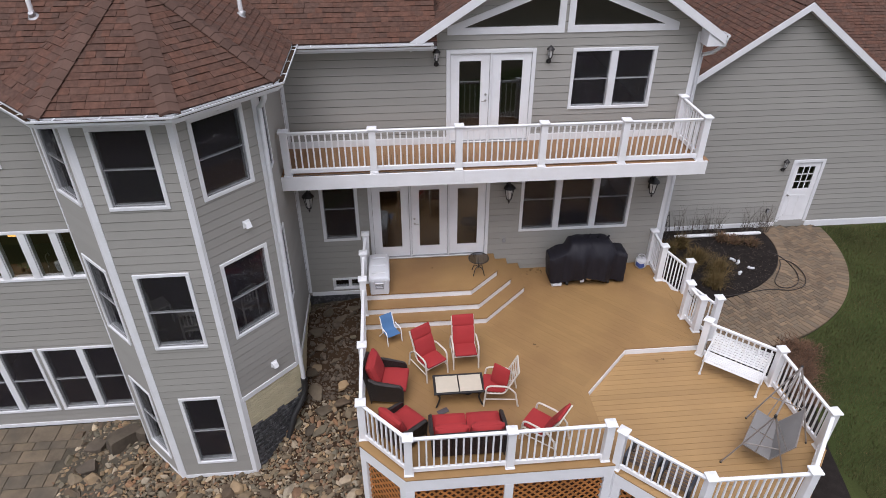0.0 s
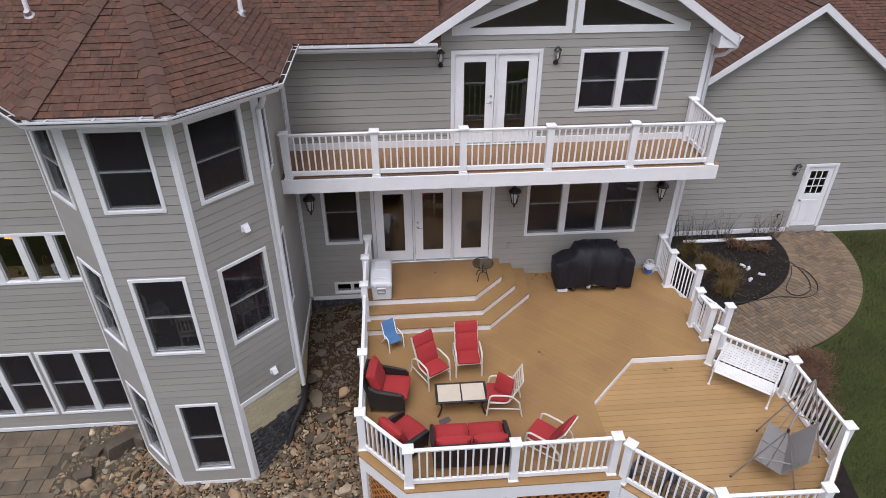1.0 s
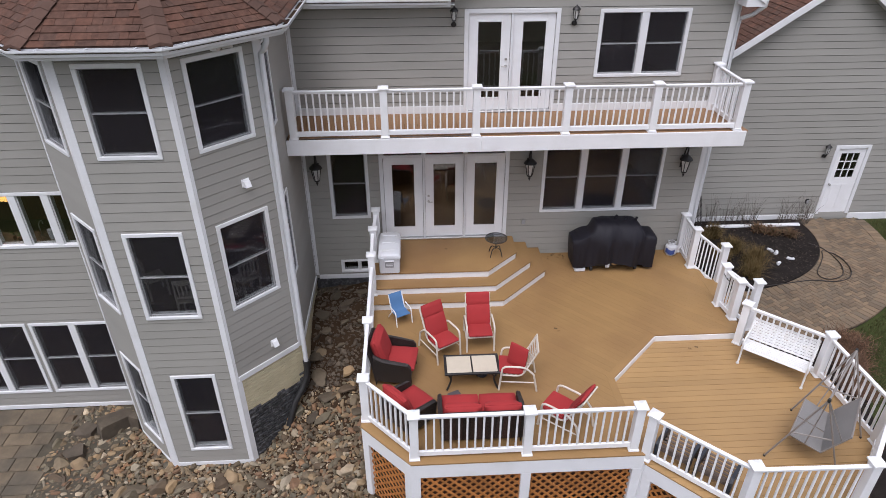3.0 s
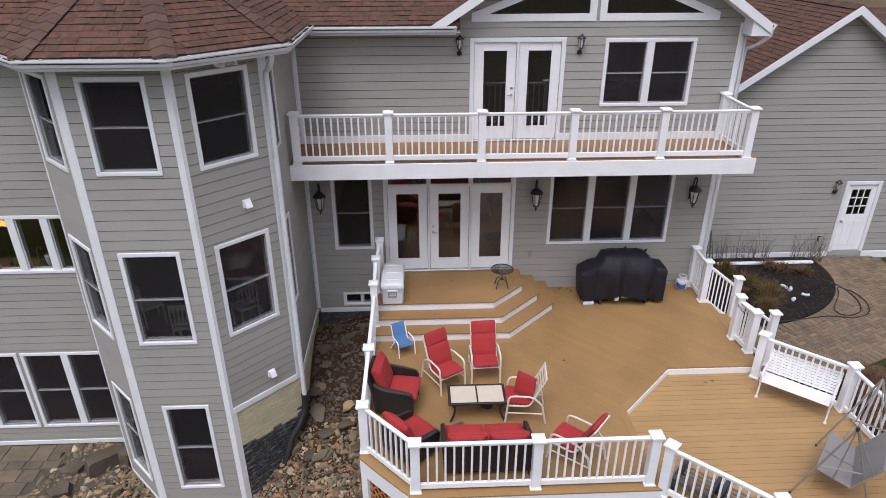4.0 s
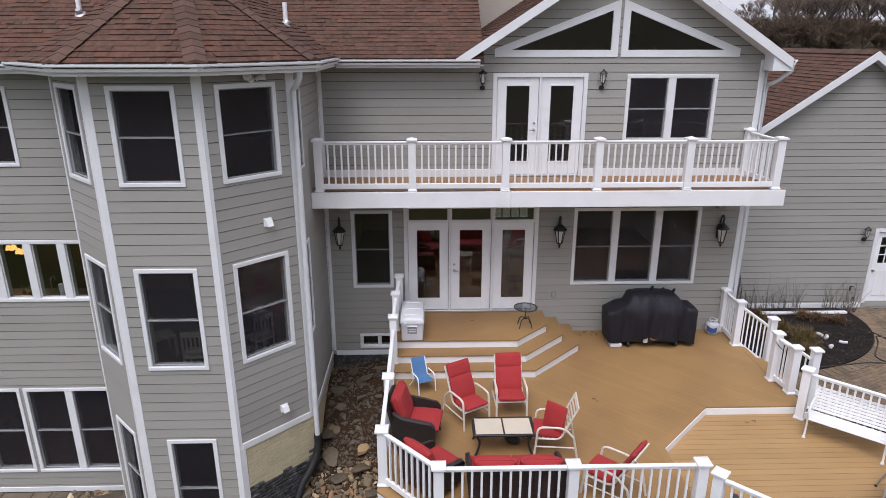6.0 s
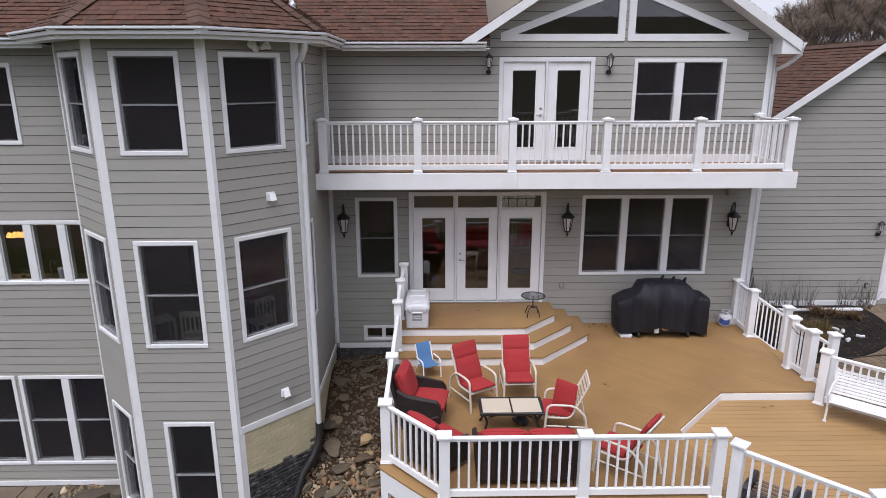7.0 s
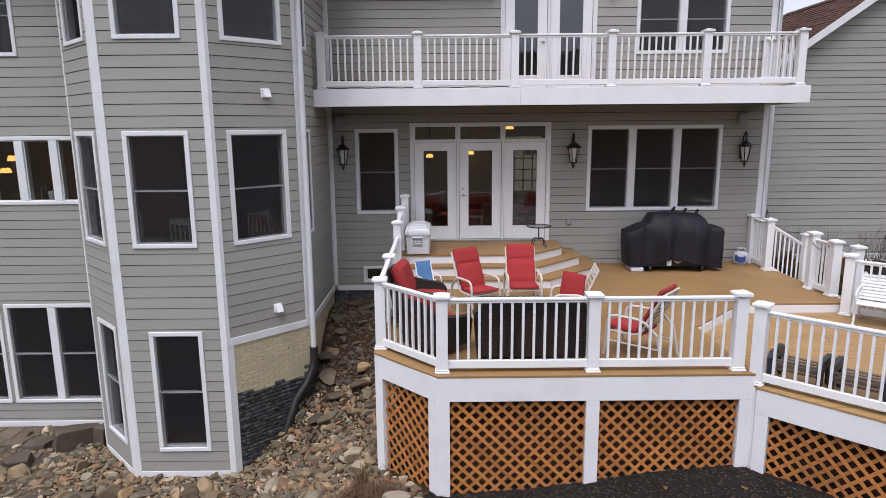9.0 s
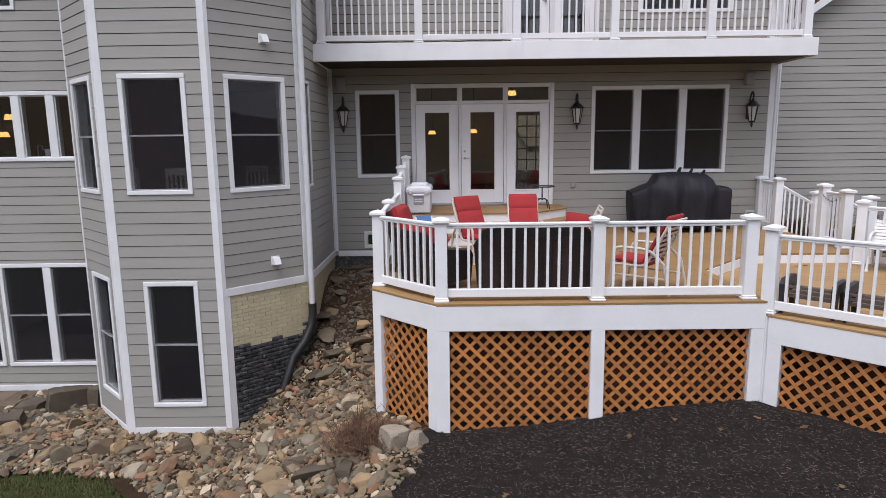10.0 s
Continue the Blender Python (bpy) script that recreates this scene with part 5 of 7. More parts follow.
footing(wall_right, CB, W_RIGHT, BASE, "cream painted brick footing, tarred black near the ground")
footing(wall_side, 0.0, SIDE_L - 0.02, -1.75, "cream painted brick footing, tarred black near the ground")
solid("foundation", Geo().box(MAIN_L, 1.6, 0.02, 0.2, -1.3, -0.575), TAR, "dark rough foundation under the deck wall", "foundation", kind="structure")


# ---- ground covers ----
def cover(name, poly, material, label, category, lift=0.012, step=0.25, rough=0.0):
    """A sheet over part of the ground, within a convex outline."""
    if area(poly) < 0:
        poly = poly[::-1]
    x0, x1, y0, y1 = min(p[0] for p in poly), max(p[0] for p in poly), min(p[1] for p in poly), max(p[1] for p in poly)
    g = Geo()
    for i in range(math.ceil((x1 - x0) / step)):
        for j in range(math.ceil((y1 - y0) / step)):
            c = rect(x0 + i * step, x0 + (i + 1) * step, y0 + j * step, y0 + (j + 1) * step)
            for k, (px, py) in enumerate(poly):
                qx, qy = poly[k - 1]
                nx, ny = py - qy, qx - px
                c = clip(c, nx, ny, nx * qx + ny * qy)
                if len(c) < 3:
                    break
            if len(c) > 2:
                g.add([(x, y, ground_z(x, y) + lift + rough * noise.noise((x * 3, y * 3, 0))) for x, y in c], [tuple(range(len(c)))])
    ob = solid(name, g, material, label, category, kind="structure", smooth=True)
    bm = bmesh.new()
    bm.from_mesh(ob.data)
    bmesh.ops.remove_doubles(bm, verts=bm.verts, dist=1e-4)
    bm.to_mesh(ob.data)
    bm.free()
    return ob


cover("ground_bank", [(-6.0, -1.9), (1.55, -0.0), (1.55, -5.4), (-2.0, -5.4), (-2.3, -5.12), (-5.85, -5.05)], SOIL, "damp brown soil under the loose stones", "soil", 0.075, rough=0.05)
cover("ground_bank", [(-2.6, -5.3), (1.6, -5.3), (2.5, -6.6), (2.0, -7.7), (1.0, -9.0)], SOIL, "damp brown soil under the lower stones", "soil", 0.08, rough=0.05)
MULCH_BED = [(2.85, -5.6), (11.2, -5.6), (10.6, -8.4), (9.9, -10.0), (8.4, -11.3), (6.2, -12.0), (3.6, -12.0), (1.7, -11.2), (0.9, -10.0), (1.6, -7.6), (2.2, -6.5)]
cover("ground_mulch", MULCH_BED, MULCH, "black shredded mulch bed in front of the deck", "mulch", 0.085, 0.2, rough=0.03)

cover("ground_border", [(10.3, -3.0), (12.3, -3.1), (11.5, -5.0), (11.2, -7.1), (10.3, -6.9), (10.3, -4.5)], MULCH, "dark mulch and twigs between deck and lawn", "mulch", 0.065, rough=0.02)

cover("ground_lawn", [(11.0, -5.5), (12.0, 2.1), (30, 2.1), (30, -5.5)], LAWN, "worn green lawn turf beside the deck", "lawn", 0.035, 0.3)
cover("ground_lawn", [(-24, -5.1), (-2.3, -5.1), (-2.0, -5.5), (-24, -5.5)], LAWN, "green lawn turf below the stones", "lawn", 0.036, 0.3)
cover("ground_lawn", [(-24, -5.5), (30, -5.5), (30, -22), (-24, -22)], LAWN, "green lawn turf in front of the house", "lawn", 0.035, 0.3)

# stone slab patio by the wing
slabs = thing("patio_slabs", "weathered stone slab patio by the wing", "patio", kind="structure")
part("bed", Geo().box(-9.5, -4.3, -5.3, -1.88, -3.2, -2.945), SLAB_JOINT, slabs)
rnd = random.Random(5)
y = -1.9
while y > -5.2:
    h = rnd.choice((0.26, 0.38, 0.52))
    x = -9.5 + rnd.random() * 0.3
    while x < -4.4:
        w = rnd.choice((0.26, 0.4, 0.52, 0.66))
        if x + w < -5.7:
            part("slab", Geo().box(x + 0.008, x + w - 0.008, y - h + 0.008, y - 0.008, -2.96, -2.925 + rnd.uniform(-0.004, 0.004), 0.008), SLAB, slabs)
        x += w
    y -= h

# paved patio beside the deck
PC, PRX, PRY = (10.2, 2.0), 5.65, 5.35
BC, BRX, BRY = (10.2, 1.6), 3.68, 3.0
def on_patio(x, y, grow=0.0, inner=0.03):
    out = ((x - PC[0]) / (PRX + grow)) ** 2 + ((y - PC[1]) / (PRY + grow)) ** 2
    return x > 9.6 and y < 2.15 and out < 1 and ((x - BC[0]) / (BRX + inner)) ** 2 + ((y - BC[1]) / (BRY + inner)) ** 2 > 1
patio = thing("patio_pavers", "curved patio of tan concrete pavers", "patio", kind="structure")
ring = [(PC[0] + (PRX - 0.03) * math.cos(a), PC[1] + (PRY - 0.03) * math.sin(a)) for a in [radians(-100 + i * 5) for i in range(21)]]
part("bed", Geo().slab([(9.66, 2.15), (9.66, -3.3)] + [p for p in ring if p[0] > 9.6] + [(15.7, 2.15)], -0.75, PATIO - 0.012), JOINT, patio)
TURN = 24
ca, sa = math.cos(radians(TURN)), math.sin(radians(TURN))
UNIT = 0.11
brick_me = Geo().box(-0.107, 0.105, -0.05, 0.05, -0.05, 0, 0.006).mesh("paver", PAVER)
rest, made = Geo(), 0
for i in range(-80, 80):
    for j in range(-80, 80):
        kind = (i - j) % 4
        if kind not in (0, 3):
            continue
        u, v = (UNIT * (i + 1), UNIT * (j + 0.5)) if kind == 0 else (UNIT * (i + 0.5), UNIT * (j + 1))
        x, y = 12.0 + u * ca - v * sa, -1.0 + u * sa + v * ca
        if not on_patio(x, y, -0.2, 0.14):
            continue
        m = Matrix.Translation((x, y, PATIO + rnd.uniform(-0.003, 0.003))) @ pose(0, 0, 0, rnd.uniform(-0.6, 0.6), rnd.uniform(-0.6, 0.6), TURN + (0 if kind == 0 else 90) + rnd.uniform(-0.8, 0.8))
        if y < -0.2 and made < 290:
            part("paver", brick_me, None, patio, m=m)
            made += 1
        else:
            rest.box(-0.107, 0.105, -0.05, 0.05, -0.05, 0, 0.0, m)
for (ox, oy), rx, ry, n in ((PC, PRX - 0.16, PRY - 0.16, 56), (BC, BRX + 0.17, BRY + 0.17, 36)):
    for i in range(n):
        a = radians(-92 + i * 98 / n)
        x, y = ox + rx * math.cos(a), oy + ry * math.sin(a)
        if x > 9.75 and y < 2.05:
            rest.box(-0.074, 0.074, -0.15, 0.15, -0.05, 0.0, 0.0, pose(x, y, PATIO + 0.009, 0, 0, math.degrees(math.atan2(ry * math.cos(a), -rx * math.sin(a)))))
tagged(part("pavers", rest, PAVER_REST, patio), kind="stuff")
bed = [(BC[0] + BRX * math.cos(a), BC[1] + BRY * math.sin(a)) for a in [radians(-100 + i * 7.5) for i in range(16)]]
bed = [p for p in bed if p[0] > 9.62 and p[1] < 2.1] + [(13.7, 2.14), (9.62, 2.14)]
g = Geo().slab(bed, -0.7, PATIO + 0.02)
solid("ground_bed", g, MULCH, "dark mulched garden bed inside the curved patio", "mulch", kind="structure")
solid("edging", Geo().box(11.0, 13.75, 1.72, 1.84, PATIO, PATIO + 0.07, 0.012), TRIM, "white timber edging along the garage bed", "edging", smooth=False)


# ---- deck furniture (local front looks to -y) ----
def bent(pts, r=0.06, n=4):
    """A path with its corners rounded."""
    pts = [Vector(p) for p in pts]
    out = [pts[0]]
    for a, b, c in zip(pts, pts[1:], pts[2:]):
        u, v = (a - b), (c - b)
        p, q = b + u.normalized() * min(r, u.length * 0.45), b + v.normalized() * min(r, v.length * 0.45)
        for i in range(n + 1):
            t = i / n
            out.append((1 - t) ** 2 * p + 2 * t * (1 - t) * b + t * t * q)
    return out + [pts[-1]]


def sling_chair(label, m, cushions="full", group="red cushioned chairs"):
    """A tube-framed patio chair with straps and red pads."""
    ob = thing("patio_chair", label, "chair", m, group)
    for s in (-1, 1):
        x = 0.29 * s
        part("front_leg", Geo().tube([(x, -0.3, 0.0), (x, -0.264, 0.42)], 0.02, 8), CREAMTUBE, ob, "", True)
        part("arm", Geo().tube(bent([(x, -0.264, 0.42), (x, -0.245, 0.61), (x, 0.2, 0.61), (x * 0.97, 0.37, 0.42)], 0.12), 0.02, 8), CREAMTUBE, ob, "", True)
        part("rear_leg", Geo().tube([(x * 0.97, 0.37, 0.42), (x * 0.95, 0.45, 0.0)], 0.02, 8), CREAMTUBE, ob, "", True)
        part("back_post", Geo().tube(bent([(x * 0.88, -0.27, 0.36), (x * 0.88, 0.14, 0.36), (x * 0.88, 0.42, 1.0)], 0.1), 0.018, 8), CREAMTUBE, ob, "", True)
        part("stretcher", Geo().tube([(x, -0.28, 0.22), (x * 0.96, 0.41, 0.22)], 0.013, 6), CREAMTUBE, ob, "", True)
    for y, z in ((-0.27, 0.36), (0.42, 1.0)):
        part("crossbar", Geo().tube([(-0.27, y, z), (0.27, y, z)], 0.014, 8), CREAMTUBE, ob, "", True)
    for i in range(8):
        h = 0.06 + 0.084 * i
        part("strap", Geo().box(-0.255, 0.255, -0.002, 0.002, h - 0.022, h + 0.022, 0, Matrix.Translation((0, 0.14, 0.36)) @ pose(0, 0, 0, -23.6, 0, 0)), CREAMTUBE, ob)
    for i in range(5):
        y = -0.23 + 0.084 * i
        part("strap", Geo().box(-0.255, 0.255, y - 0.022, y + 0.022, 0.365, 0.369), CREAMTUBE, ob)
    def pad(name, w, h, t, m):
        part("piping", Geo().piping(w, h, m), RED, part(name, Geo().cushion(w, h, t, m), RED, ob, "", True), "", True)
    pad("seat_cushion", 0.5, 0.5, 0.075, Matrix.Translation((0, -0.06, 0.41)) @ pose(0, 0, 0, -4, 0, 0))
    if cushions == "full":
        for k, (z, h) in enumerate(((0.24, 0.44), (0.59, 0.27))):
            pad("back_cushion", 0.5, h, 0.075, Matrix.Translation((0, 0.1 + 0.4 * z, 0.4 + 0.916 * z)) @ pose(0, 0, 0, 66.4, 0, 0))
    elif cushions == "slid":
        pad("back_cushion", 0.4, 0.48, 0.09, Matrix.Translation((0.03, 0.05, 0.67)) @ pose(0, 0, 0, 0, 0, 56) @ pose(0, 0, 0, 80, 3, 0))
    return ob


def facing(x, y, dx, dy, z=0.0):
    """A pose whose local front (-y) looks along (dx, dy)."""
    return pose(x, y, z, 0, 0, math.degrees(math.atan2(dx, -dy)))


sling_chair("cream tube patio chair with red seat and back pads", facing(3.04, -3.74, 0.52, -0.85) @ Matrix.Scale(0.97, 4))
sling_chair("cream tube patio chair with red pads backed to the steps", facing(3.84, -3.48, 0.03, -1) @ Matrix.Scale(0.97, 4))
sling_chair("cream tube chair with its red back pad slid forward", facing(4.4, -4.66, -0.985, 0.12) @ Matrix.Scale(0.96, 4), "slid")
sling_chair("cream tube patio chair with red pads by the front railing", facing(5.1, -5.8, -0.76, 0.65) @ Matrix.Diagonal((1, 1.08, 0.93, 1)))


def wicker_seat(name, label, category, width, m, seats=1):
    """A low wicker seat with rolled arms, thin feet and red pads."""
    ob = thing(name, label, category, m, "wicker seating")
    w = width / 2
    body = Geo().box(-w + 0.06, w - 0.06, -0.34, 0.3, 0.13, 0.34, 0.03)
    part("seat_frame", body, WICKER, ob, "", True)
    for s in (-1, 1):
        side, rings = Geo(), []
        for y, top, bulge in ((-0.36, 0.5, 0.0), (-0.3, 0.58, 0.015), (-0.05, 0.62, 0.03), (0.2, 0.66, 0.03), (0.36, 0.74, 0.01)):
            xo, xi = s * (w + bulge), s * (w - 0.03)
            rings.append([(xi, y, 0.11), (xo - s * 0.03, y, 0.11), (xo, y, top - 0.08), (xo + s * 0.015, y, top - 0.03), (xo - s * 0.03, y, top), (xi - s * 0.01, y, top - 0.01), (xi, y, top - 0.06)])
        part("arm", side.loft(rings if s > 0 else [r[::-1] for r in rings]), WICKER, ob, "dark wicker rolled arm", True)
    rings = []
    for z, y, t, shrink in ((0.09, 0.29, 0.05, 0.0), (0.5, 0.35, 0.05, 0.0), (0.76, 0.42, 0.045, 0.01), (0.86, 0.455, 0.04, 0.05), (0.89, 0.47, 0.03, 0.12)):
        rings.append([(-w + shrink, y, z), (w - shrink, y, z), (w - shrink, y + t, z), (-w + shrink, y + t, z)])
    back = part("backrest", Geo().loft(rings), WICKER, ob, "", True)
    count = round(width / 0.12)
    for i in range(count):
        x = -w + 0.05 + (width - 0.1) * (i + 0.5) / count
        part("wicker_band", Geo().loft([[(x - 0.04, y, z), (x + 0.04, y, z), (x + 0.04, y + 0.008, z), (x - 0.04, y + 0.008, z)] for z, y in ((0.11, 0.342), (0.5, 0.4), (0.76, 0.465))]), BAND, back, "brown woven band")
    for x in (-w + 0.04, w - 0.04):
        for y in (-0.33, 0.32):
            part("leg", Geo().tube([(x * 1.02, y * 1.05, 0), (x, y, 0.2)], [0.012, 0.018], 8), DARKMETAL, ob, "", True)
    each = (width - 0.07) / seats
    for i in range(seats):
        x = -width / 2 + 0.035 + each * (i + 0.5)
        for name, cw, ch, ct, cm in (("seat_cushion", each - 0.01, 0.66, 0.17, Matrix.Translation((x, -0.08, 0.41))), ("back_cushion", each - 0.04, 0.48 if seats > 1 else 0.56, 0.22, Matrix.Translation((x, 0.27, 0.665 if seats > 1 else 0.71)) @ pose(0, 0, 0, 72, 0, 0))):
            part("piping", Geo().piping(cw, ch, cm, 0.009), RED, part(name, Geo().cushion(cw, ch, ct, cm, 9, 0.72), RED, ob, "", True), "", True)
    return ob


wicker_seat("wicker_armchair", "dark wicker armchair with red pads beside the railing", "armchair", 0.74, facing(2.12, -4.34, 1, -0.16))
wicker_seat("wicker_armchair", "dark wicker armchair with red pads in the deck corner", "armchair", 0.74, facing(2.38, -5.56, 0.74, 0.67) @ Matrix.Diagonal((0.95, 0.95, 0.9, 1)))
wicker_seat("wicker_loveseat", "dark wicker two-seat sofa with red pads, backed to the railing", "sofa", 1.42, facing(3.62, -5.84, 0, 1), 2)

# coffee table
tb = thing("coffee_table", "low dark metal table topped with beige tiles", "table", pose(3.58, -4.61, 0))
g = Geo()
for a, b, c, d in ((-0.53, 0.53, -0.28, -0.235), (-0.53, 0.53, 0.235, 0.28), (-0.53, -0.48, -0.235, 0.235), (0.48, 0.53, -0.235, 0.235), (-0.012, 0.012, -0.235, 0.235)):
    g.box(a, b, c, d, 0.385, 0.425, 0.006)
part("top_frame", g, DARKMETAL, tb)
for s in (-1, 1):
    part("tile", Geo().box(min(s * 0.478, s * 0.014), max(s * 0.478, s * 0.014), -0.233, 0.233, 0.4, 0.421, 0.004), TILE, tb, "beige tile inset")
    for t in (-1, 1):
        part("leg", Geo().tube(bent([(s * 0.47, t * 0.23, 0.39), (s * 0.4, t * 0.2, 0.24), (s * 0.44, t * 0.22, 0.1), (s * 0.49, t * 0.25, 0.0)], 0.1), 0.02, 8), DARKMETAL, tb, "", True)
    part("brace", Geo().tube([(s * 0.42, -0.21, 0.27), (s * 0.34, 0, 0.2), (s * 0.42, 0.21, 0.27)], 0.012, 6), DARKMETAL, tb, "", True)
part("rail", Geo().tube(bent([(-0.36, 0, 0.2), (0, 0, 0.3), (0.36, 0, 0.2)], 0.2), 0.012, 6), DARKMETAL, tb, "", True)
bm = bmesh.new()
bmesh.ops.create_icosphere(bm, subdivisions=3, radius=0.14)
for v in bm.verts:
    v.co *= 1 + 0.3 * noise.noise(v.co * 9)
    v.co.z = max(v.co.z * 0.55, -0.06)
me = bpy.data.meshes.new("bag")
bm.to_mesh(me)
bm.free()
me.materials.append(ARMDARK)
ob = tagged(new("bag", me), "crumpled dark bag under the low table", "bag")
ob.location = (3.78, -4.45, 0.062)

# small blue chair
bl = thing("child_chair", "small blue sling child's chair with white tubes", "chair", facing(2.2, -2.62, 0.45, -0.89))
for s in (-1, 1):
    x = 0.185 * s
    part("arm", Geo().tube(bent([(x, -0.2, 0.0), (x, -0.16, 0.36), (x, 0.12, 0.36)], 0.08), 0.013, 8), WHITE, bl, "", True)
    part("leg", Geo().tube([(x, 0.24, 0.0), (x * 0.9, 0.05, 0.26)], 0.013, 8), WHITE, bl, "", True)
    part("back_post", Geo().tube([(x * 0.85, 0.1, 0.22), (x * 0.85, 0.24, 0.58)], 0.012, 8), WHITE, bl, "", True)
rings = []
for y, z in ((-0.19, 0.25), (-0.05, 0.225), (0.08, 0.22), (0.13, 0.27), (0.18, 0.42), (0.245, 0.59)):
    rings.append([(-0.16, y, z), (0.16, y, z), (0.16, y + 0.004, z + 0.006), (-0.16, y + 0.004, z + 0.006)])
part("sling", Geo().loft(rings), BLUE, bl, "blue mesh seat and back", True)

# cooler on the landing
co = thing("cooler", "large white ice chest on the door landing", "cooler", pose(1.97, -1.08, 0.54) @ Matrix.Diagonal((1.1, 1.1, 1.16, 1)))
rings = [[(sx * (0.212 + 0.014 * t), sy * (0.455 + 0.015 * t), 0.02 + 0.34 * t) for sx, sy in ((-1, -0.9), (-0.9, -1), (0.9, -1), (1, -0.9), (1, 0.9), (0.9, 1), (-0.9, 1), (-1, 0.9))] for t in (0, 0.3, 0.6, 1)]
part("body", Geo().loft(rings), PLASTIC, co)
dome = [(-0.235, 0.362), (-0.238, 0.4), (-0.215, 0.44), (-0.13, 0.468), (0, 0.476), (0.13, 0.468), (0.215, 0.44), (0.238, 0.4), (0.235, 0.362)]
cooler_lid = part("lid", Geo().loft([[(x * k, y, 0.362 + (z - 0.362) * f) for x, z in dome] for y, k, f in ((-0.49, 0.93, 0.6), (-0.475, 0.98, 0.85), (-0.44, 1, 1), (0, 1, 1.03), (0.44, 1, 1), (0.475, 0.98, 0.85), (0.49, 0.93, 0.6))]), PLASTIC, co, "", True)
for y in (-0.3, 0.0, 0.3):
    part("rib", Geo().box(-0.15, 0.15, y - 0.02, y + 0.02, 0.46, 0.487, 0.008), PLASTIC, cooler_lid)
part("label_plate", Geo().box(-0.09, 0.09, -0.472, -0.45, 0.16, 0.29, 0.004), GREY, co, "grey end plate")
part("handle", Geo().box(-0.1, 0.1, -0.5, -0.455, 0.3, 0.33, 0.01), PLASTIC, co)
part("stripe", Geo().box(-0.07, 0.07, -0.476, -0.47, 0.2, 0.215).box(-0.07, 0.07, -0.476, -0.47, 0.24, 0.255), PLASTIC, co)
for x in (-0.14, 0.14):
    part("foot", Geo().box(x - 0.03, x + 0.03, -0.4, -0.34, 0, 0.03).box(x - 0.03, x + 0.03, 0.34, 0.4, 0, 0.03), GREY, co)
    part("latch", Geo().box(x - 0.025, x + 0.025, -0.5, -0.46, 0.335, 0.4, 0.006), PLASTIC, cooler_lid)

# round side table
st = thing("side_table", "round glass side table on black curved legs", "table", pose(4.5, -0.86, 0.54))
part("tabletop", Geo().lathe([(0.0, 0.455), (0.25, 0.455), (0.25, 0.462), (0.0, 0.462)], 32), CLEAR, st, "smoked glass disc").visible_shadow = False
part("rim", Geo().tube([(0.255 * math.cos(a), 0.255 * math.sin(a), 0.458) for a in [i * math.pi / 16 for i in range(32)]], 0.012, 8, closed=True), DARKMETAL, st, "", True)
part("stem", Geo().tube([(0, 0, 0.17), (0, 0, 0.45)], 0.014, 8), DARKMETAL, st, "", True)
for i in range(4):
    a = radians(45 + 90 * i)
    c, s = math.cos(a), math.sin(a)
    part("leg", Geo().tube(bent([(0.01 * c, 0.01 * s, 0.2), (0.14 * c, 0.14 * s, 0.2), (0.2 * c, 0.2 * s, 0.0)], 0.08), 0.011, 8), DARKMETAL, st, "", True)

# covered grill
gr = thing("covered_grill", "large grill under a black draped vinyl cover", "grill", pose(0, 0, 0))
def along_grill(u, knots):
    """A smooth curve through pairs of position and value."""
    for (u0, v0), (u1, v1) in zip(knots, knots[1:]):
        if u <= u1:
            return v0 + (v1 - v0) * (0.5 * smooth01(u0, u1, u) + 0.5 * (u - u0) / (u1 - u0))
    return knots[-1][1]
rings, cols = [], 80
for i in range(cols + 1):
    u = i / cols
    h = along_grill(u, ((0.0, 0.86), (0.03, 0.9), (0.18, 1.02), (0.26, 1.23), (0.5, 1.25), (0.76, 1.2), (0.8, 1.14), (0.855, 0.96), (0.95, 0.95), (0.985, 0.92), (1.0, 0.86)))
    hem = along_grill(u, ((0.0, 0.12), (0.16, 0.13), (0.3, 0.24), (0.42, 0.27), (0.56, 0.25), (0.78, 0.15), (0.95, 0.08), (1.0, 0.07)))
    lid = smooth01(0.17, 0.28, u) * (1 - smooth01(0.76, 0.85, u))
    d = 0.3 + 0.09 * lid + 0.02 * math.sin(u * 21)
    x = 6.42 + 2.0 * u
    ring = []
    for yy, zz, back, top in ((-1, 0.0, -1, 0.0), (-1, 0.25, -1, 0.2), (-1, 0.5, -1.01, 0.42), (-1, 0.7, -1.0, 0.6), (-0.99, 0.88, -0.93, 0.71), (-0.92, 0.96, -0.72, 0.86), (-0.75, 0.99, -0.5, 0.96), (-0.3, 1.0, -0.25, 1.0), (0.3, 1.0, 0.3, 1.0), (0.8, 0.99, 0.8, 0.97), (0.95, 0.92, 0.95, 0.9), (1, 0.6, 1, 0.6), (1, 0.0, 1, 0.0)):
        yk, zk = yy + (back - yy) * lid, zz + (top - zz) * lid
        z = hem + (h - hem) * zk
        loose = (1 - zk)
        fold = loose * (0.09 * noise.noise((u * 8, 3.1 * yy, 0.6 * zk)) + 0.055 * noise.noise((u * 21, 1.1 * yy, 1.0 * zk))) + 0.035 * noise.noise((u * 12, zk * 5, yy * 2))
        if i in (0, cols):
            yk *= 0.86
        ring.append((x + 0.02 * noise.noise((u * 7, zk * 4, 2)) + (-0.06 if i == 0 else -0.02 if i == cols else 0) * zk, -0.62 + yk * d - (fold if yy < 0 else -fold), z + 0.012 * noise.noise((u * 15, yy * 3, 1))))
    rings.append(ring)
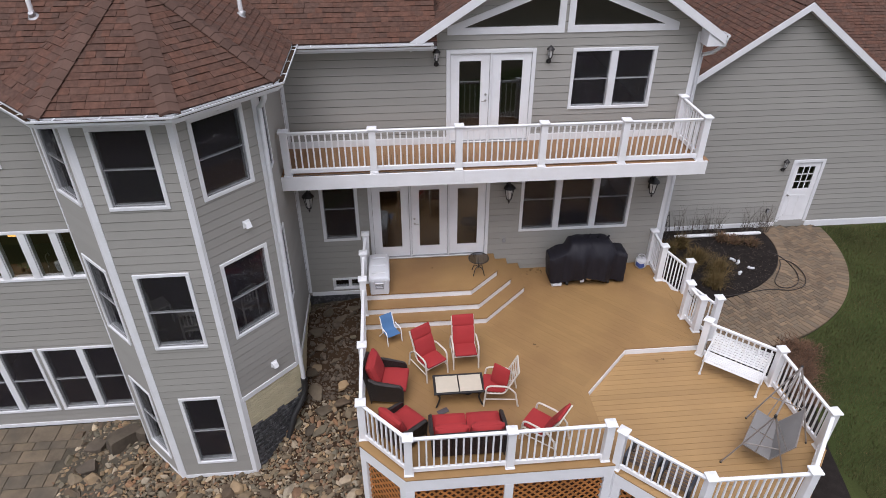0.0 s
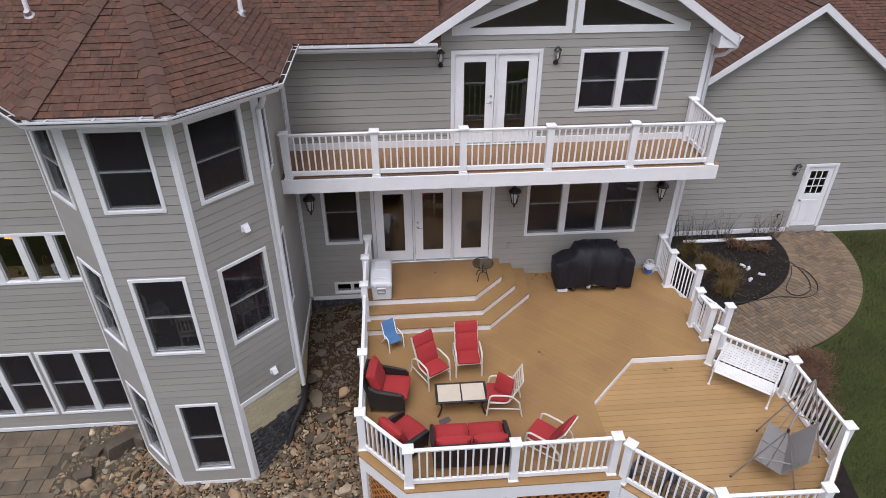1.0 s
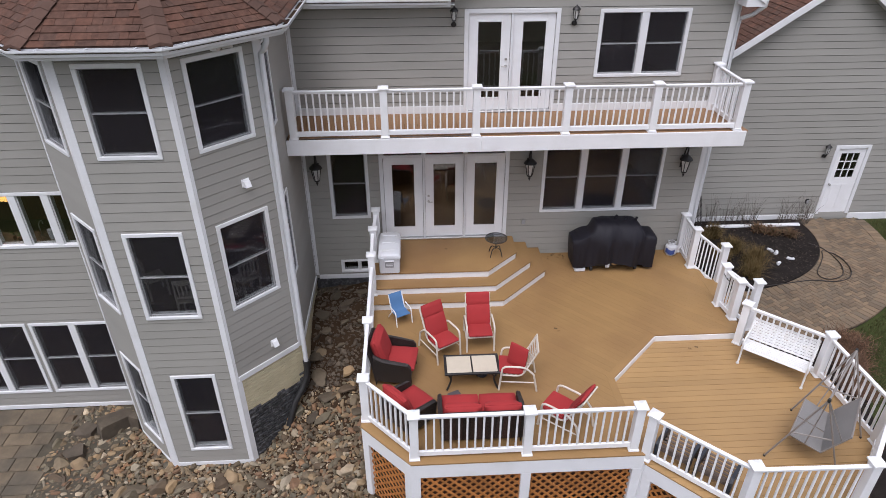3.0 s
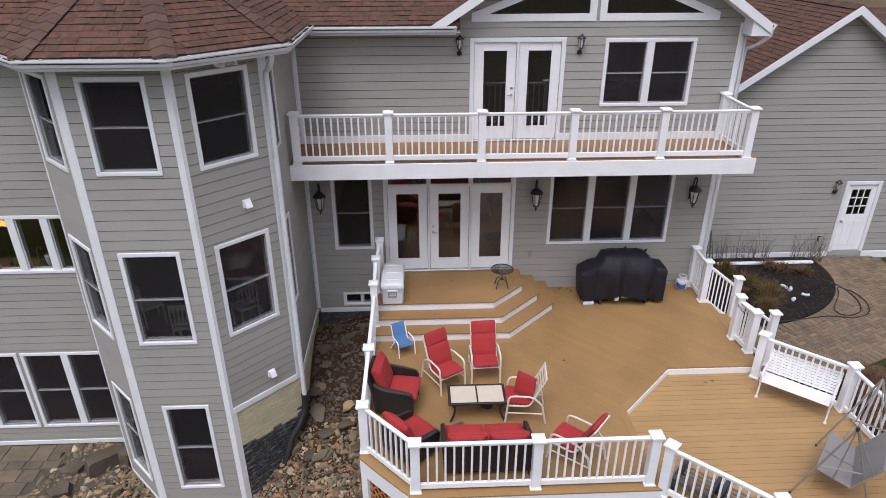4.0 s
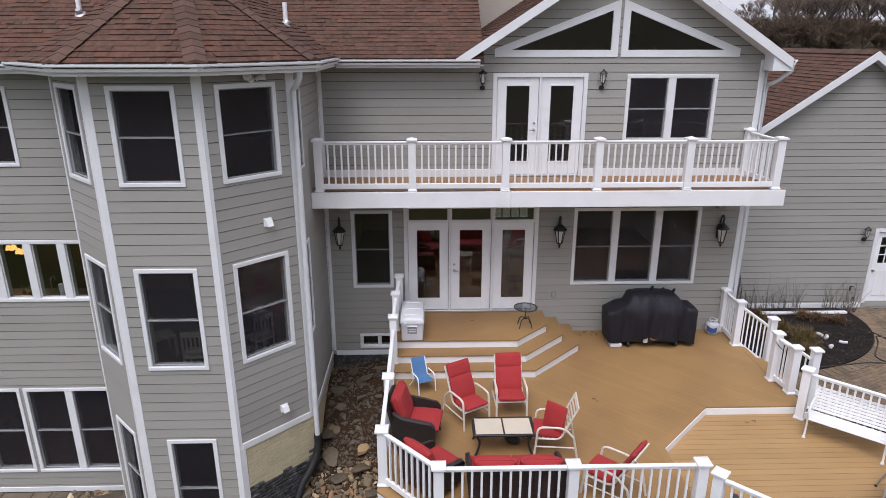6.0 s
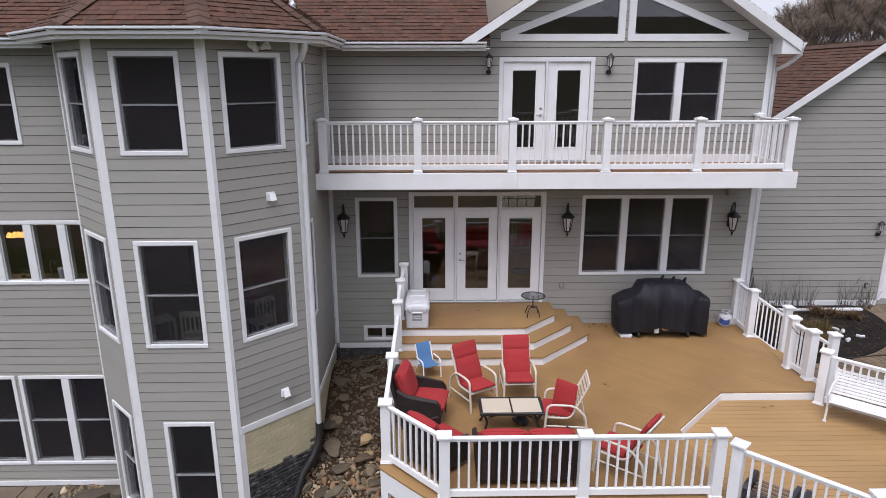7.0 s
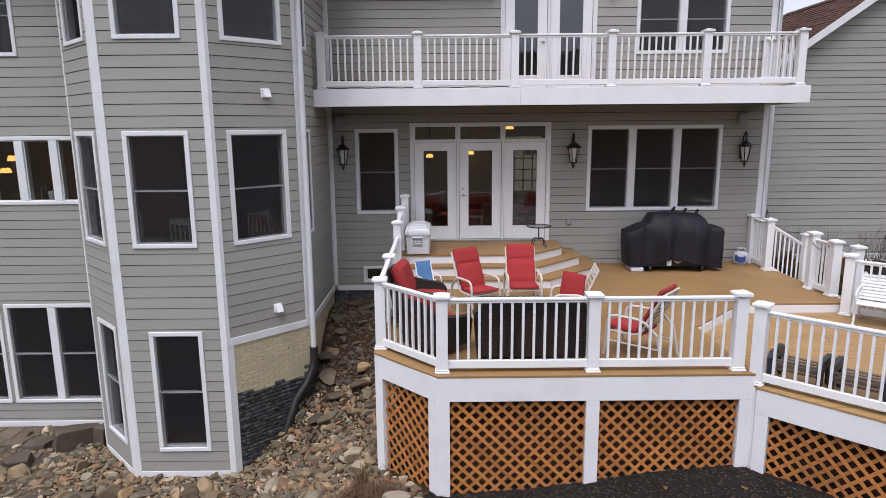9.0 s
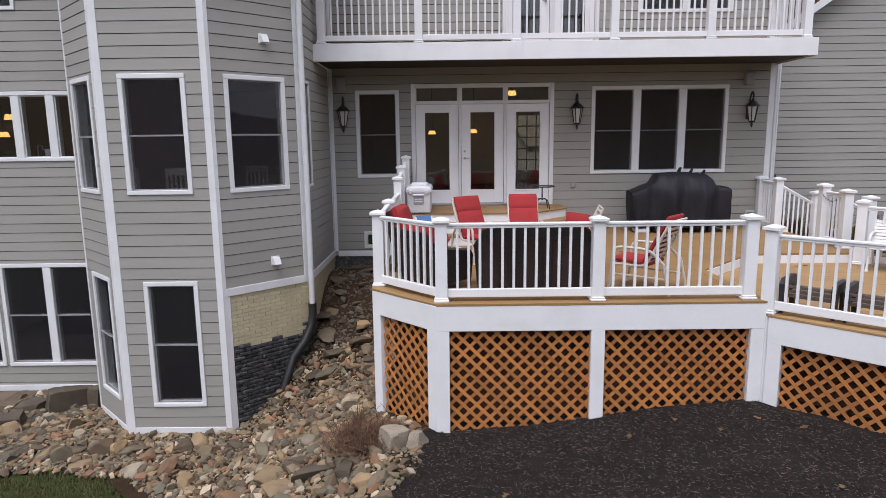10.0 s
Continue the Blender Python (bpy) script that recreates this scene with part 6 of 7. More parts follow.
part("cover", Geo().loft(rings), COVER, gr, "black vinyl cover with folds", True)
for x, y, z in ((7.43, -0.5, 1.25), (7.67, -0.52, 1.22), (7.93, -0.52, 1.19)):
    part("knob", Geo().tube([(x, y, z - 0.08), (x + 0.01, y, z + 0.03), (x + 0.035, y - 0.02, z + 0.09)], [0.06, 0.035, 0.025], 8), COVER, gr, "", True)
for x in (6.88, 7.98):
    part("wheel", Geo().lathe([(0.03, -0.025), (0.075, -0.025), (0.08, 0), (0.075, 0.025), (0.03, 0.025)], 16, Matrix.Translation((x, -0.86, 0.08)) @ pose(0, 0, 0, 0, 90, 0)), BLACKPIPE, gr, "", True)
    part("leg", Geo().box(x - 0.03, x + 0.03, -0.55, -0.45, 0, 0.4), DARKMETAL, gr)
part("cabinet", Geo().box(6.8, 8.05, -0.84, -0.4, 0.1, 0.8), BLACKPIPE, gr)
part("hose_end", Geo().tube(bent([(7.36, -0.96, 0.24), (7.44, -0.97, 0.2), (7.52, -0.95, 0.24)], 0.03), 0.022, 8), FALLEN, gr, "pale pink gas hose end", True)
part("tray", Geo().box(6.47, 6.74, -0.93, -0.55, 0.0, 0.1, 0.025), PLASTIC, gr, "white base pan")
part("hose_fitting", Geo().box(7.2, 7.3, -0.99, -0.95, 0.14, 0.3, 0.01), PLASTIC, gr)

# gas bottle
gb = thing("gas_bottle", "white gas bottle with a blue print by the wall", "gas bottle", pose(9.12, -0.22, 0) @ Matrix.Diagonal((1.02, 1.02, 0.86, 1)))
part("tank", Geo().lathe([(0.1, 0.02), (0.14, 0.05), (0.153, 0.1), (0.153, 0.24), (0.14, 0.3), (0.09, 0.335), (0.03, 0.345)], 24), PLASTIC, gb, "", True)
part("foot_ring", Geo().lathe([(0.1, 0), (0.105, 0), (0.105, 0.04), (0.1, 0.04)], 20), PLASTIC, gb)
part("collar", Geo().tube([(0.09 * math.cos(a), 0.09 * math.sin(a), 0.42) for a in [i * math.pi / 8 for i in range(16)]], 0.01, 6, closed=True).box(-0.09, -0.075, -0.03, 0.03, 0.32, 0.42).box(0.075, 0.09, -0.03, 0.03, 0.32, 0.42), PLASTIC, gb)
part("valve", Geo().lathe([(0.02, 0.34), (0.02, 0.39), (0.035, 0.39), (0.035, 0.41)], 10), GREY, gb)
part("print", Geo().loft([[(0.1555 * math.cos(a), 0.1555 * math.sin(a), z + 0.02 * math.sin(4 * a)) for a in [radians(-165 + 11 * i) for i in range(9)]] for z in (0.09, 0.24)], caps=False), BLUEMARK, gb, "blue printed band")

# white bench on the lower deck
bn = Vector((-0.66, -0.751, 0))
bo = Vector((9.63, -4.54, LOW)) - bn * 0.22
be = thing("garden_bench", "white slatted garden bench on the lower deck", "bench", facing(bo.x, bo.y, bn.x, bn.y, LOW))
for i in range(7):
    y = -0.31 + 0.062 * i
    z = 0.37 - 0.006 * i - (0.018 if i == 0 else 0)
    part("seat_slat", Geo().box(-0.63, 0.63, 0, 0.054, 0, 0.02, 0.006, Matrix.Translation((0, y, z)) @ pose(0, 0, 0, 18 if i == 0 else -5, 0, 0)), BENCHWHITE, be)
for i in range(8):
    part("back_slat", Geo().box(-0.63, 0.63, -0.01, 0.012, 0.056 * i, 0.056 * i + 0.049, 0.005, Matrix.Translation((0, 0.14, 0.36)) @ pose(0, 0, 0, -28, 0, 0)), BENCHWHITE, be)
for s in (-1, 1):
    x = 0.6 * s
    part("front_leg", Geo().tube(bent([(x, -0.34, 0), (x, -0.27, 0.2), (x, -0.3, 0.37)], 0.1), 0.018, 8), BENCHWHITE, be, "", True)
    part("back_leg", Geo().tube(bent([(x, 0.3, 0), (x, 0.17, 0.18), (x, 0.16, 0.38), (x, 0.37, 0.76)], 0.1), 0.018, 8), BENCHWHITE, be, "", True)
    part("arm", Geo().tube(bent([(x, -0.3, 0.37), (x, -0.34, 0.54), (x, -0.08, 0.6), (x, 0.26, 0.56)], 0.09), 0.018, 8), BENCHWHITE, be, "", True)
    part("seat_rail", Geo().tube([(x, -0.3, 0.35), (x, 0.16, 0.315)], 0.018, 8), BENCHWHITE, be, "", True)
    part("foot", Geo().lathe([(0.03, 0), (0.034, 0.012), (0.02, 0.04)], 10, Matrix.Translation((x, -0.34, 0))), BENCHWHITE, be, "", True)

# folded swing seat
sw = thing("swing_seat", "grey swing seat on a tubular steel frame, canopy missing", "swing")
a1, a2 = Vector((8.99, -6.88, 1.4)), Vector((10.15, -5.74, 1.4))
for apex, feet in ((a1, ((8.49, -6.6), (9.53, -6.98))), (a2, ((9.515, -5.584), (10.4, -6.3)))):
    for fx, fy in feet:
        part("leg", Geo().tube([apex, (fx, fy, LOW + 0.022)], 0.016, 8), STEEL, sw, "", True)
        part("foot_cap", Geo().lathe([(0.02, 0), (0.02, 0.035)], 10, Matrix.Translation((fx, fy, LOW))), BLACKPIPE, sw)
    f0, f1 = Vector((*feet[0], LOW)), Vector((*feet[1], LOW))
    part("brace", Geo().tube([apex.lerp(f0, 0.55), apex.lerp(f1, 0.55)], 0.014, 8), STEEL, sw, "", True)
    part("joint", Geo().lathe([(0.022, -0.04), (0.03, 0), (0.022, 0.03)], 10, Matrix.Translation(apex)), BLACKPIPE, sw, "", True)
part("top_bar", Geo().tube([a1, a2], 0.019, 10), STEEL, sw, "", True)
def panel(a, b, c, d):
    n = (Vector(b) - Vector(a)).cross(Vector(d) - Vector(a)).normalized() * 0.012
    v = [Vector(p) for p in (a, b, c, d)]
    grid, k = [], 6
    for i in range(k + 1):
        ring_t, ring_b = [], []
        for j in range(k + 1):
            s, t = i / k, j / k
            p = v[0].lerp(v[1], s).lerp(v[3].lerp(v[2], s), t) - n * (2.5 * math.sin(math.pi * s) * math.sin(math.pi * t))
            ring_t.append(p + n * 0.5)
            ring_b.append(p - n * 0.5)
        grid.append(ring_t + ring_b[::-1])
    return Geo().loft(grid)
hinge0, hinge1 = Vector((9.2, -6.9, 0.22)), Vector((9.83, -6.05, 0.22))
front0, front1 = Vector((8.78, -6.62, 0.36)), Vector((9.5, -5.82, 0.36))
top0, top1 = Vector((9.48, -7.05, 0.72)), Vector((10.15, -6.22, 0.75))
mid = lambda p, q, f: p.lerp(q, f)
part("seat_panel", panel(front0, mid(front0, front1, 0.49), mid(hinge0, hinge1, 0.49), hinge0), SLING, sw, "", True)
part("seat_panel", panel(mid(front0, front1, 0.51), front1, hinge1, mid(hinge0, hinge1, 0.51)), SLING, sw, "", True)
part("back_panel", panel(hinge0, hinge1, top1, top0), SLING, sw, "", True)
part("seat_tube", Geo().tube([front0, front1, hinge1, top1, top0, hinge0], 0.014, 8, closed=True), STEEL, sw, "", True)
part("hanger", Geo().tube([a1, mid(front0, hinge0, 0.5)], 0.011, 6), STEEL, sw, "", True)
part("hanger", Geo().tube([a1, mid(top0, hinge0, 0.3)], 0.011, 6), STEEL, sw, "", True)
part("hanger", Geo().tube([a2, mid(front1, hinge1, 0.5)], 0.011, 6), STEEL, sw, "", True)
part("hanger", Geo().tube([a2, mid(top1, hinge1, 0.3)], 0.011, 6), STEEL, sw, "", True)

# two low slatted chairs behind the lower railing
def slat_chair(m):
    ob = thing("slatted_chair", "low slatted chair with dark slate arms by the railing", "chair", m, "slatted chairs")
    for s in (-1, 1):
        g = Geo()
        prof = [(-0.26, 0.02), (-0.2, 0.02), (-0.12, 0.3), (0.12, 0.3), (0.18, 0.02), (0.24, 0.02), (0.27, 0.36), (0.2, 0.42), (-0.2, 0.42), (-0.28, 0.34)]
        rings = [[(x, y, z) for y, z in prof] for x in (s * 0.25, s * 0.305)]
        part("arm", g.loft(rings if s > 0 else rings[::-1]), ARMDARK, ob, "dark slate arm panel")
        part("leg", Geo().box(s * 0.26, s * 0.295, 0.2, 0.235, 0, 0.05) if s > 0 else Geo().box(-0.295, -0.26, 0.2, 0.235, 0, 0.05), ARMDARK, ob)
        part("leg", Geo().box(s * 0.26, s * 0.295, -0.25, -0.215, 0, 0.05) if s > 0 else Geo().box(-0.295, -0.26, -0.25, -0.215, 0, 0.05), ARMDARK, ob)
    for i in range(6):
        part("seat_slat", Geo().box(-0.25, 0.25, -0.25 + 0.075 * i, -0.2 + 0.075 * i, 0.25 - 0.012 * i, 0.268 - 0.012 * i, 0.004), SLATBROWN, ob)
    for i in range(3):
        part("back_slat", Geo().box(-0.25, 0.25, 0.2 + 0.02 * i, 0.215 + 0.02 * i, 0.2 + 0.06 * i, 0.235 + 0.06 * i, 0.004), SLATBROWN, ob)
    return ob
for f in (0.24, 0.66):
    p = Vector((6.43, -6.53)).lerp(Vector((7.6, -7.64)), f) + Vector((0.23, 0.24))
    slat_chair(facing(p.x, p.y, 0.69, 0.72, LOW))

# dropped cloth and leaves on the boards
solid("cloth", Geo().cushion(0.24, 0.13, 0.02, pose(3.22, -4.98, 0.011, 0, 0, 25)), CLOTH, "grey cloth dropped on the deck boards", "cloth", smooth=True)
leaf_me = Geo().add([(0, -0.05, 0.004), (0.03, -0.01, 0.016), (0.012, 0.0, 0.006), (0.04, 0.03, 0.014), (0, 0.05, 0.006), (-0.04, 0.025, 0.015), (-0.012, 0.0, 0.006), (-0.03, -0.015, 0.012), (0, 0, 0.004)], [(8, 0, 1), (8, 1, 2), (8, 2, 3), (8, 3, 4), (8, 4, 5), (8, 5, 6), (8, 6, 7), (8, 7, 0)]).mesh("fallen_leaf", FALLEN)
for x, y, z in ((3.32, -0.55, 0.54), (5.6, -3.2, 0.0), (5.55, -3.12, 0.0), (5.75, -0.25, 0), (5.95, -0.2, 0), (8.3, -3.75, LOW), (8.45, -3.7, LOW)):
    ob = tagged(new("fallen_leaf", leaf_me), "dry tan leaf fallen on the deck", "leaf", "fallen leaves")
    ob.matrix_basis = pose(x, y, z + 0.0055 * (z == 0), 0, 0, rnd.uniform(0, 360)) @ Matrix.Scale(0.85, 4)


# ---- wall fixtures ----
def lantern(x, y, z, label, group, big=True, angle=0):
    """A wall lantern: plate, arm, tapered glazed body, cap and finial; origin at the body's middle."""
    ob = thing("wall_lantern", label, "lantern", pose(x, y, z, 0, 0, angle) @ Matrix.Diagonal((1.15, 1.0, 1.02, 1)), group)
    k = 1.0 if big else 0.6
    part("cap", Geo().lathe([(0.135 * k, 0.14 * k), (0.125 * k, 0.17 * k), (0.06 * k, 0.24 * k), (0.03 * k, 0.26 * k), (0.02 * k, 0.3 * k)], 12), DARKMETAL, ob, "", True)
    panels = part("glass", Geo().lathe([(0.05 * k, -0.15 * k), (0.095 * k, 0.14 * k)], 6), LANTERNGLASS, ob, "frosted glass panels")
    for i in range(6):
        a = radians(60 * i)
        part("bar", Geo().tube([(0.055 * k * math.cos(a), 0.055 * k * math.sin(a), -0.16 * k), (0.1 * k * math.cos(a), 0.1 * k * math.sin(a), 0.14 * k)], 0.009 * k, 5), DARKMETAL, panels, "", True)
    part("finial", Geo().lathe([(0.06 * k, -0.15 * k), (0.055 * k, -0.18 * k), (0.02 * k, -0.2 * k), (0.024 * k, -0.23 * k), (0.008 * k, -0.29 * k)], 10), DARKMETAL, ob, "", True)
    if big:
        part("arm", Geo().tube(bent([(0, 0.17, 0.05), (0, 0.13, 0.34), (0, 0.05, 0.46), (0, -0.02, 0.4), (0, 0, 0.29)], 0.1), 0.016, 8), DARKMETAL, ob, "", True)
        part("back_plate", Geo().box(-0.05, 0.05, 0.155, 0.18, -0.12, 0.2, 0.01), DARKMETAL, ob)
    else:
        part("arm", Geo().tube(bent([(0, 0.1, -0.19), (0, 0.04, -0.24), (0, 0, -0.14)], 0.05), 0.013, 8), DARKMETAL, ob, "", True)
        part("back_plate", Geo().lathe([(0.05, 0), (0.05, 0.02)], 14, Matrix.Translation((0, 0.11, -0.2)) @ pose(0, 0, 0, 90, 0, 0)), DARKMETAL, ob, "", True)
    return ob


for x in (0.32, 5.33, 9.06):
    lantern(x, -0.16, 2.45, "large dark lantern hooked to the wall under the balcony", "deck wall lanterns")
for x in (3.51, 6.07):
    lantern(x, -0.11, 5.93, "small dark lantern beside the balcony door", "balcony wall lanterns", False)
lantern(14.1, GAR_Y - 0.11, 1.78, "small dark lantern beside the garage door", "garage lantern", False)


def on_wall(wall, u, z):
    return wall.m @ Matrix.Translation((u, 0, z))


for z in (3.65, -0.08):
    ob = thing("wall_vent", "small white hooded vent on the tower siding", "vent", on_wall(wall_right, 1.01, z), "wall vents")
    part("flange", Geo().box(-0.08, 0.08, -0.006, 0.02, -0.08, 0.08, 0.005), WHITE, ob)
    v = [(-0.06, 0, 0.06), (0.06, 0, 0.06), (0.06, 0, -0.06), (-0.06, 0, -0.06), (-0.06, -0.05, 0.05), (0.06, -0.05, 0.05), (0.06, -0.1, -0.06), (-0.06, -0.1, -0.06)]
    part("hood", Geo().add(v, [(0, 1, 5, 4), (4, 5, 6, 7), (1, 2, 6, 5), (3, 0, 4, 7), (2, 3, 7, 6)]), WHITE, ob)
fl = thing("flood_light", "double white flood light under the tower eave", "flood light", on_wall(wall_right, 0.93, 6.09) @ Matrix.Scale(1.1, 4))
part("base", Geo().lathe([(0.055, 0), (0.055, 0.03), (0.03, 0.05)], 14, pose(0, 0.02, 0, 90, 0, 0)), WHITE, fl, "", True)
for s in (-1, 1):
    part("head", Geo().lathe([(0.03, 0), (0.035, 0.05), (0.065, 0.12), (0.066, 0.14), (0.02, 0.13)], 14, Matrix.Translation((0.05 * s, -0.05, 0)) @ pose(0, 0, 0, 60, 0, 0) @ pose(0, 0, 0, 0, 40 * s, 0)), WHITE, fl, "", True)
for x in (0.28, 9.0):
    ob = thing("outdoor_speaker", "small grey speaker under the balcony", "speaker", pose(x, -0.005, 3.18), "outdoor speakers")
    part("box", Geo().box(-0.1, 0.1, -0.13, 0.01, -0.13, 0.13, 0.02), SIDING, ob)
    part("grille", Geo().box(-0.085, 0.085, -0.137, -0.128, -0.115, 0.115, 0.004), GREY, ob)
for wall, u, z in ((wall_main, 5.28, 0.96), (wall_garage, 14.05 - MAIN_R, 0.15)):
    ob = thing("outlet_box", "small weatherproof outlet box on the siding", "outlet", on_wall(wall, u, z), "outlet boxes")
    part("box", Geo().box(-0.045, 0.045, -0.04, 0.025, -0.065, 0.065, 0.008), SIDING if wall is wall_main else BLACKPIPE, ob)
    part("lid", Geo().box(-0.04, 0.04, -0.05, -0.038, -0.055, 0.06, 0.005), GREY, ob)

# ---- inside, seen through the panes ----
def pendant(x, y, z, label, top, k=1.0):
    ob = thing("pendant_lamp", label, "lamp", pose(x, y, z) @ Matrix.Diagonal((k, k, 1, 1)), "pendant lamps")
    for i in range(3):
        a = radians(120 * i + 80)
        part("shade", Geo().lathe([(0.02, 0.06), (0.038, 0.045), (0.06, -0.025), (0.066, -0.05), (0.058, -0.045), (0.03, 0.03)], 14, Matrix.Translation((0.062 * math.cos(a), 0.062 * math.sin(a), 0))), LAMPGLOW, ob, "amber glass shade, lit", True)
        part("arm", Geo().tube([(0, 0, 0.1), (0.062 * math.cos(a), 0.062 * math.sin(a), 0.06)], 0.006, 5), DARKMETAL, ob)
    part("rod", Geo().tube([(0, 0, 0.1), (0, 0, top - z)], 0.008, 6), DARKMETAL, ob)
    return ob
pendant(-6.16, -1.15, 2.52, "lit amber pendant lamp over the kitchen counter", 3.62)
pendant(-7.2, 0.1, 2.2, "lit amber pendant lamp over the kitchen counter", 3.62)
pendant(2.1, 5.6, 2.2, "lit amber pendant lamp far inside the house", 3.62)
pendant(3.4, 6.6, 2.24, "lit amber pendant lamp far inside the house", 3.62)
pendant(4.1, 1.5, 3.05, "lit amber ceiling lamp inside the patio door", 3.62, 0.95)
solid("counter", Geo().box(-7.0, -4.4, -1.66, -1.1, 1.55, 1.66, 0.01).box(-7.0, -4.4, -1.6, -1.1, 0.54, 1.55), COUNTER, "brown kitchen counter under the window", "counter")
vs = thing("vase", "pale jar on the kitchen window counter", "vase", pose(-5.3, -1.45, 1.66))
part("jar", Geo().lathe([(0.05, 0), (0.06, 0.1), (0.065, 0.22), (0.05, 0.23)], 14), PLASTIC, vs, "", True)
for i, x in enumerate((-5.95, -5.8, -6.1)):
    po = thing("potted_herb", "small green herb in a pot on the kitchen counter", "plant", pose(x, -1.5 + 0.03 * i, 1.66), "kitchen herbs")
    part("pot", Geo().lathe([(0.03, 0), (0.042, 0.07), (0.036, 0.07), (0.03, 0.05)], 12), CABINET, po, "", True)
    r5, g = random.Random(50 + i), Geo()
    for _ in range(40):
        a, t = r5.uniform(0, 6.28), r5.uniform(0.1, 0.9)
        c = Vector((0.05 * math.cos(a) * t, 0.05 * math.sin(a) * t, 0.07 + r5.uniform(0.02, 0.12)))
        e = Vector((r5.gauss(0, 0.02), r5.gauss(0, 0.02), 0.012))
        w = Vector((r5.gauss(0, 0.012), r5.gauss(0, 0.012), 0.004))
        g.add([c, c + e * 0.6 + w, c + e * 1.4, c + e * 0.6 - w], [(0, 1, 2, 3)])
    part("leaves", g, HERB, po)
fc = thing("faucet", "chrome kitchen tap behind the window", "faucet", pose(-5.6, -1.3, 1.66))
part("base", Geo().lathe([(0.03, 0), (0.03, 0.02), (0.016, 0.03), (0.016, 0.06)], 14), NICKEL, fc, "", True)
part("spout", Geo().tube(bent([(0, 0, 0.04), (0, 0, 0.3), (0, 0.16, 0.3), (0, 0.16, 0.2)], 0.07), 0.012, 8), NICKEL, fc, "", True)
def dining_chair(m):
    ob = thing("dining_chair", "white slat-backed dining chair inside the tower", "chair", m, "dining chairs")
    part("seat", Geo().box(-0.22, 0.22, -0.22, 0.22, 0.44, 0.48, 0.01), ROOM, ob)
    for x in (-0.2, 0.2):
        part("leg", Geo().box(x - 0.02, x + 0.02, -0.21, -0.17, 0, 0.44), ROOM, ob)
        part("back_post", Geo().box(x - 0.02, x + 0.02, 0.18, 0.22, 0, 1.0, 0.008), ROOM, ob)
    part("top_rail", Geo().box(-0.18, 0.18, 0.185, 0.215, 0.88, 1.0, 0.01), ROOM, ob)
    part("low_rail", Geo().box(-0.18, 0.18, 0.185, 0.215, 0.56, 0.62, 0.006), ROOM, ob)
    for i in range(4):
        part("slat", Geo().box(-0.13 + 0.08 * i, -0.1 + 0.08 * i, 0.19, 0.21, 0.62, 0.88), ROOM, ob)
    return ob
for x, y, a in ((-2.1, -2.9, 185), (-1.1, -2.2, 225), (-3.1, -2.1, 130)):
    dining_chair(pose(x, y, 0.54, 0, 0, a))
dt = thing("dining_table", "round dark dining table inside the tower", "table", pose(-2.1, -2.0, 0.54))
part("tabletop", Geo().lathe([(0.0, 0.71), (0.6, 0.71), (0.62, 0.73), (0.6, 0.75), (0.0, 0.75)], 28), ROOM_FLOOR, dt)
part("pedestal", Geo().lathe([(0.3, 0), (0.3, 0.04), (0.08, 0.1), (0.06, 0.5), (0.12, 0.71)], 16), ROOM_FLOOR, dt, "", True)


# ---- loose stones ----
def rock_mesh(seed, detail):
    """A broken field stone: a ball cut by flat planes."""
    r = random.Random(seed)
    bm = bmesh.new()
    bmesh.ops.create_icosphere(bm, subdivisions=detail, radius=0.5)
    cuts = [(Vector((r.gauss(0, 0.12), r.gauss(0, 0.12), 1)).normalized(), r.uniform(0.26, 0.36))]
    for _ in range(8):
        n = Vector((r.gauss(0, 1), r.gauss(0, 1), r.gauss(0, 0.7))).normalized()
        cuts.append((n, r.uniform(0.2, 0.4)))
    for v in bm.verts:
        for n, d in cuts:
            over = v.co.dot(n) - d
            if over > 0:
                v.co -= n * over
        v.co += (0.006 if detail > 2 else 0.012) * Vector((r.gauss(0, 1), r.gauss(0, 1), r.gauss(0, 1)))
        v.co.x *= 1.25
    me = bpy.data.meshes.new("stone")
    bm.to_mesh(me)
    bm.free()
    if detail > 2:
        me.polygons.foreach_set("use_smooth", [True] * len(me.polygons))
        me.set_sharp_from_angle(angle=radians(22))
    me.materials.append(STONE)
    return me


def block_mesh(seed):
    """A long broken block with flat, slightly skewed sides."""
    r = random.Random(seed)
    bm = bmesh.new()
    bmesh.ops.create_icosphere(bm, subdivisions=4, radius=0.62)
    cuts = [(Vector(n), r.uniform(0.3, 0.4)) for n in ((1, 0, 0), (-1, 0, 0), (0, 1, 0), (0, -1, 0), (0, 0, 1), (0, 0, -1))]
    cuts = [((n + Vector((r.gauss(0, 0.14), r.gauss(0, 0.14), r.gauss(0, 0.14)))).normalized(), d) for n, d in cuts]
    cuts += [(Vector((r.gauss(0, 1), r.gauss(0, 1), r.gauss(0, 1))).normalized(), r.uniform(0.38, 0.46)) for _ in range(5)]
    for v in bm.verts:
        for n, d in cuts:
            over = v.co.dot(n) - d
            if over > 0:
                v.co -= n * over
        v.co += v.co.normalized() * 0.03 * noise.noise(v.co * 5 + Vector((seed, 0, 0)))
    me = bpy.data.meshes.new("boulder")
    bm.to_mesh(me)
    bm.free()
    me.polygons.foreach_set("use_smooth", [True] * len(me.polygons))
    me.set_sharp_from_angle(angle=radians(25))
    me.materials.append(STONE)
    return me


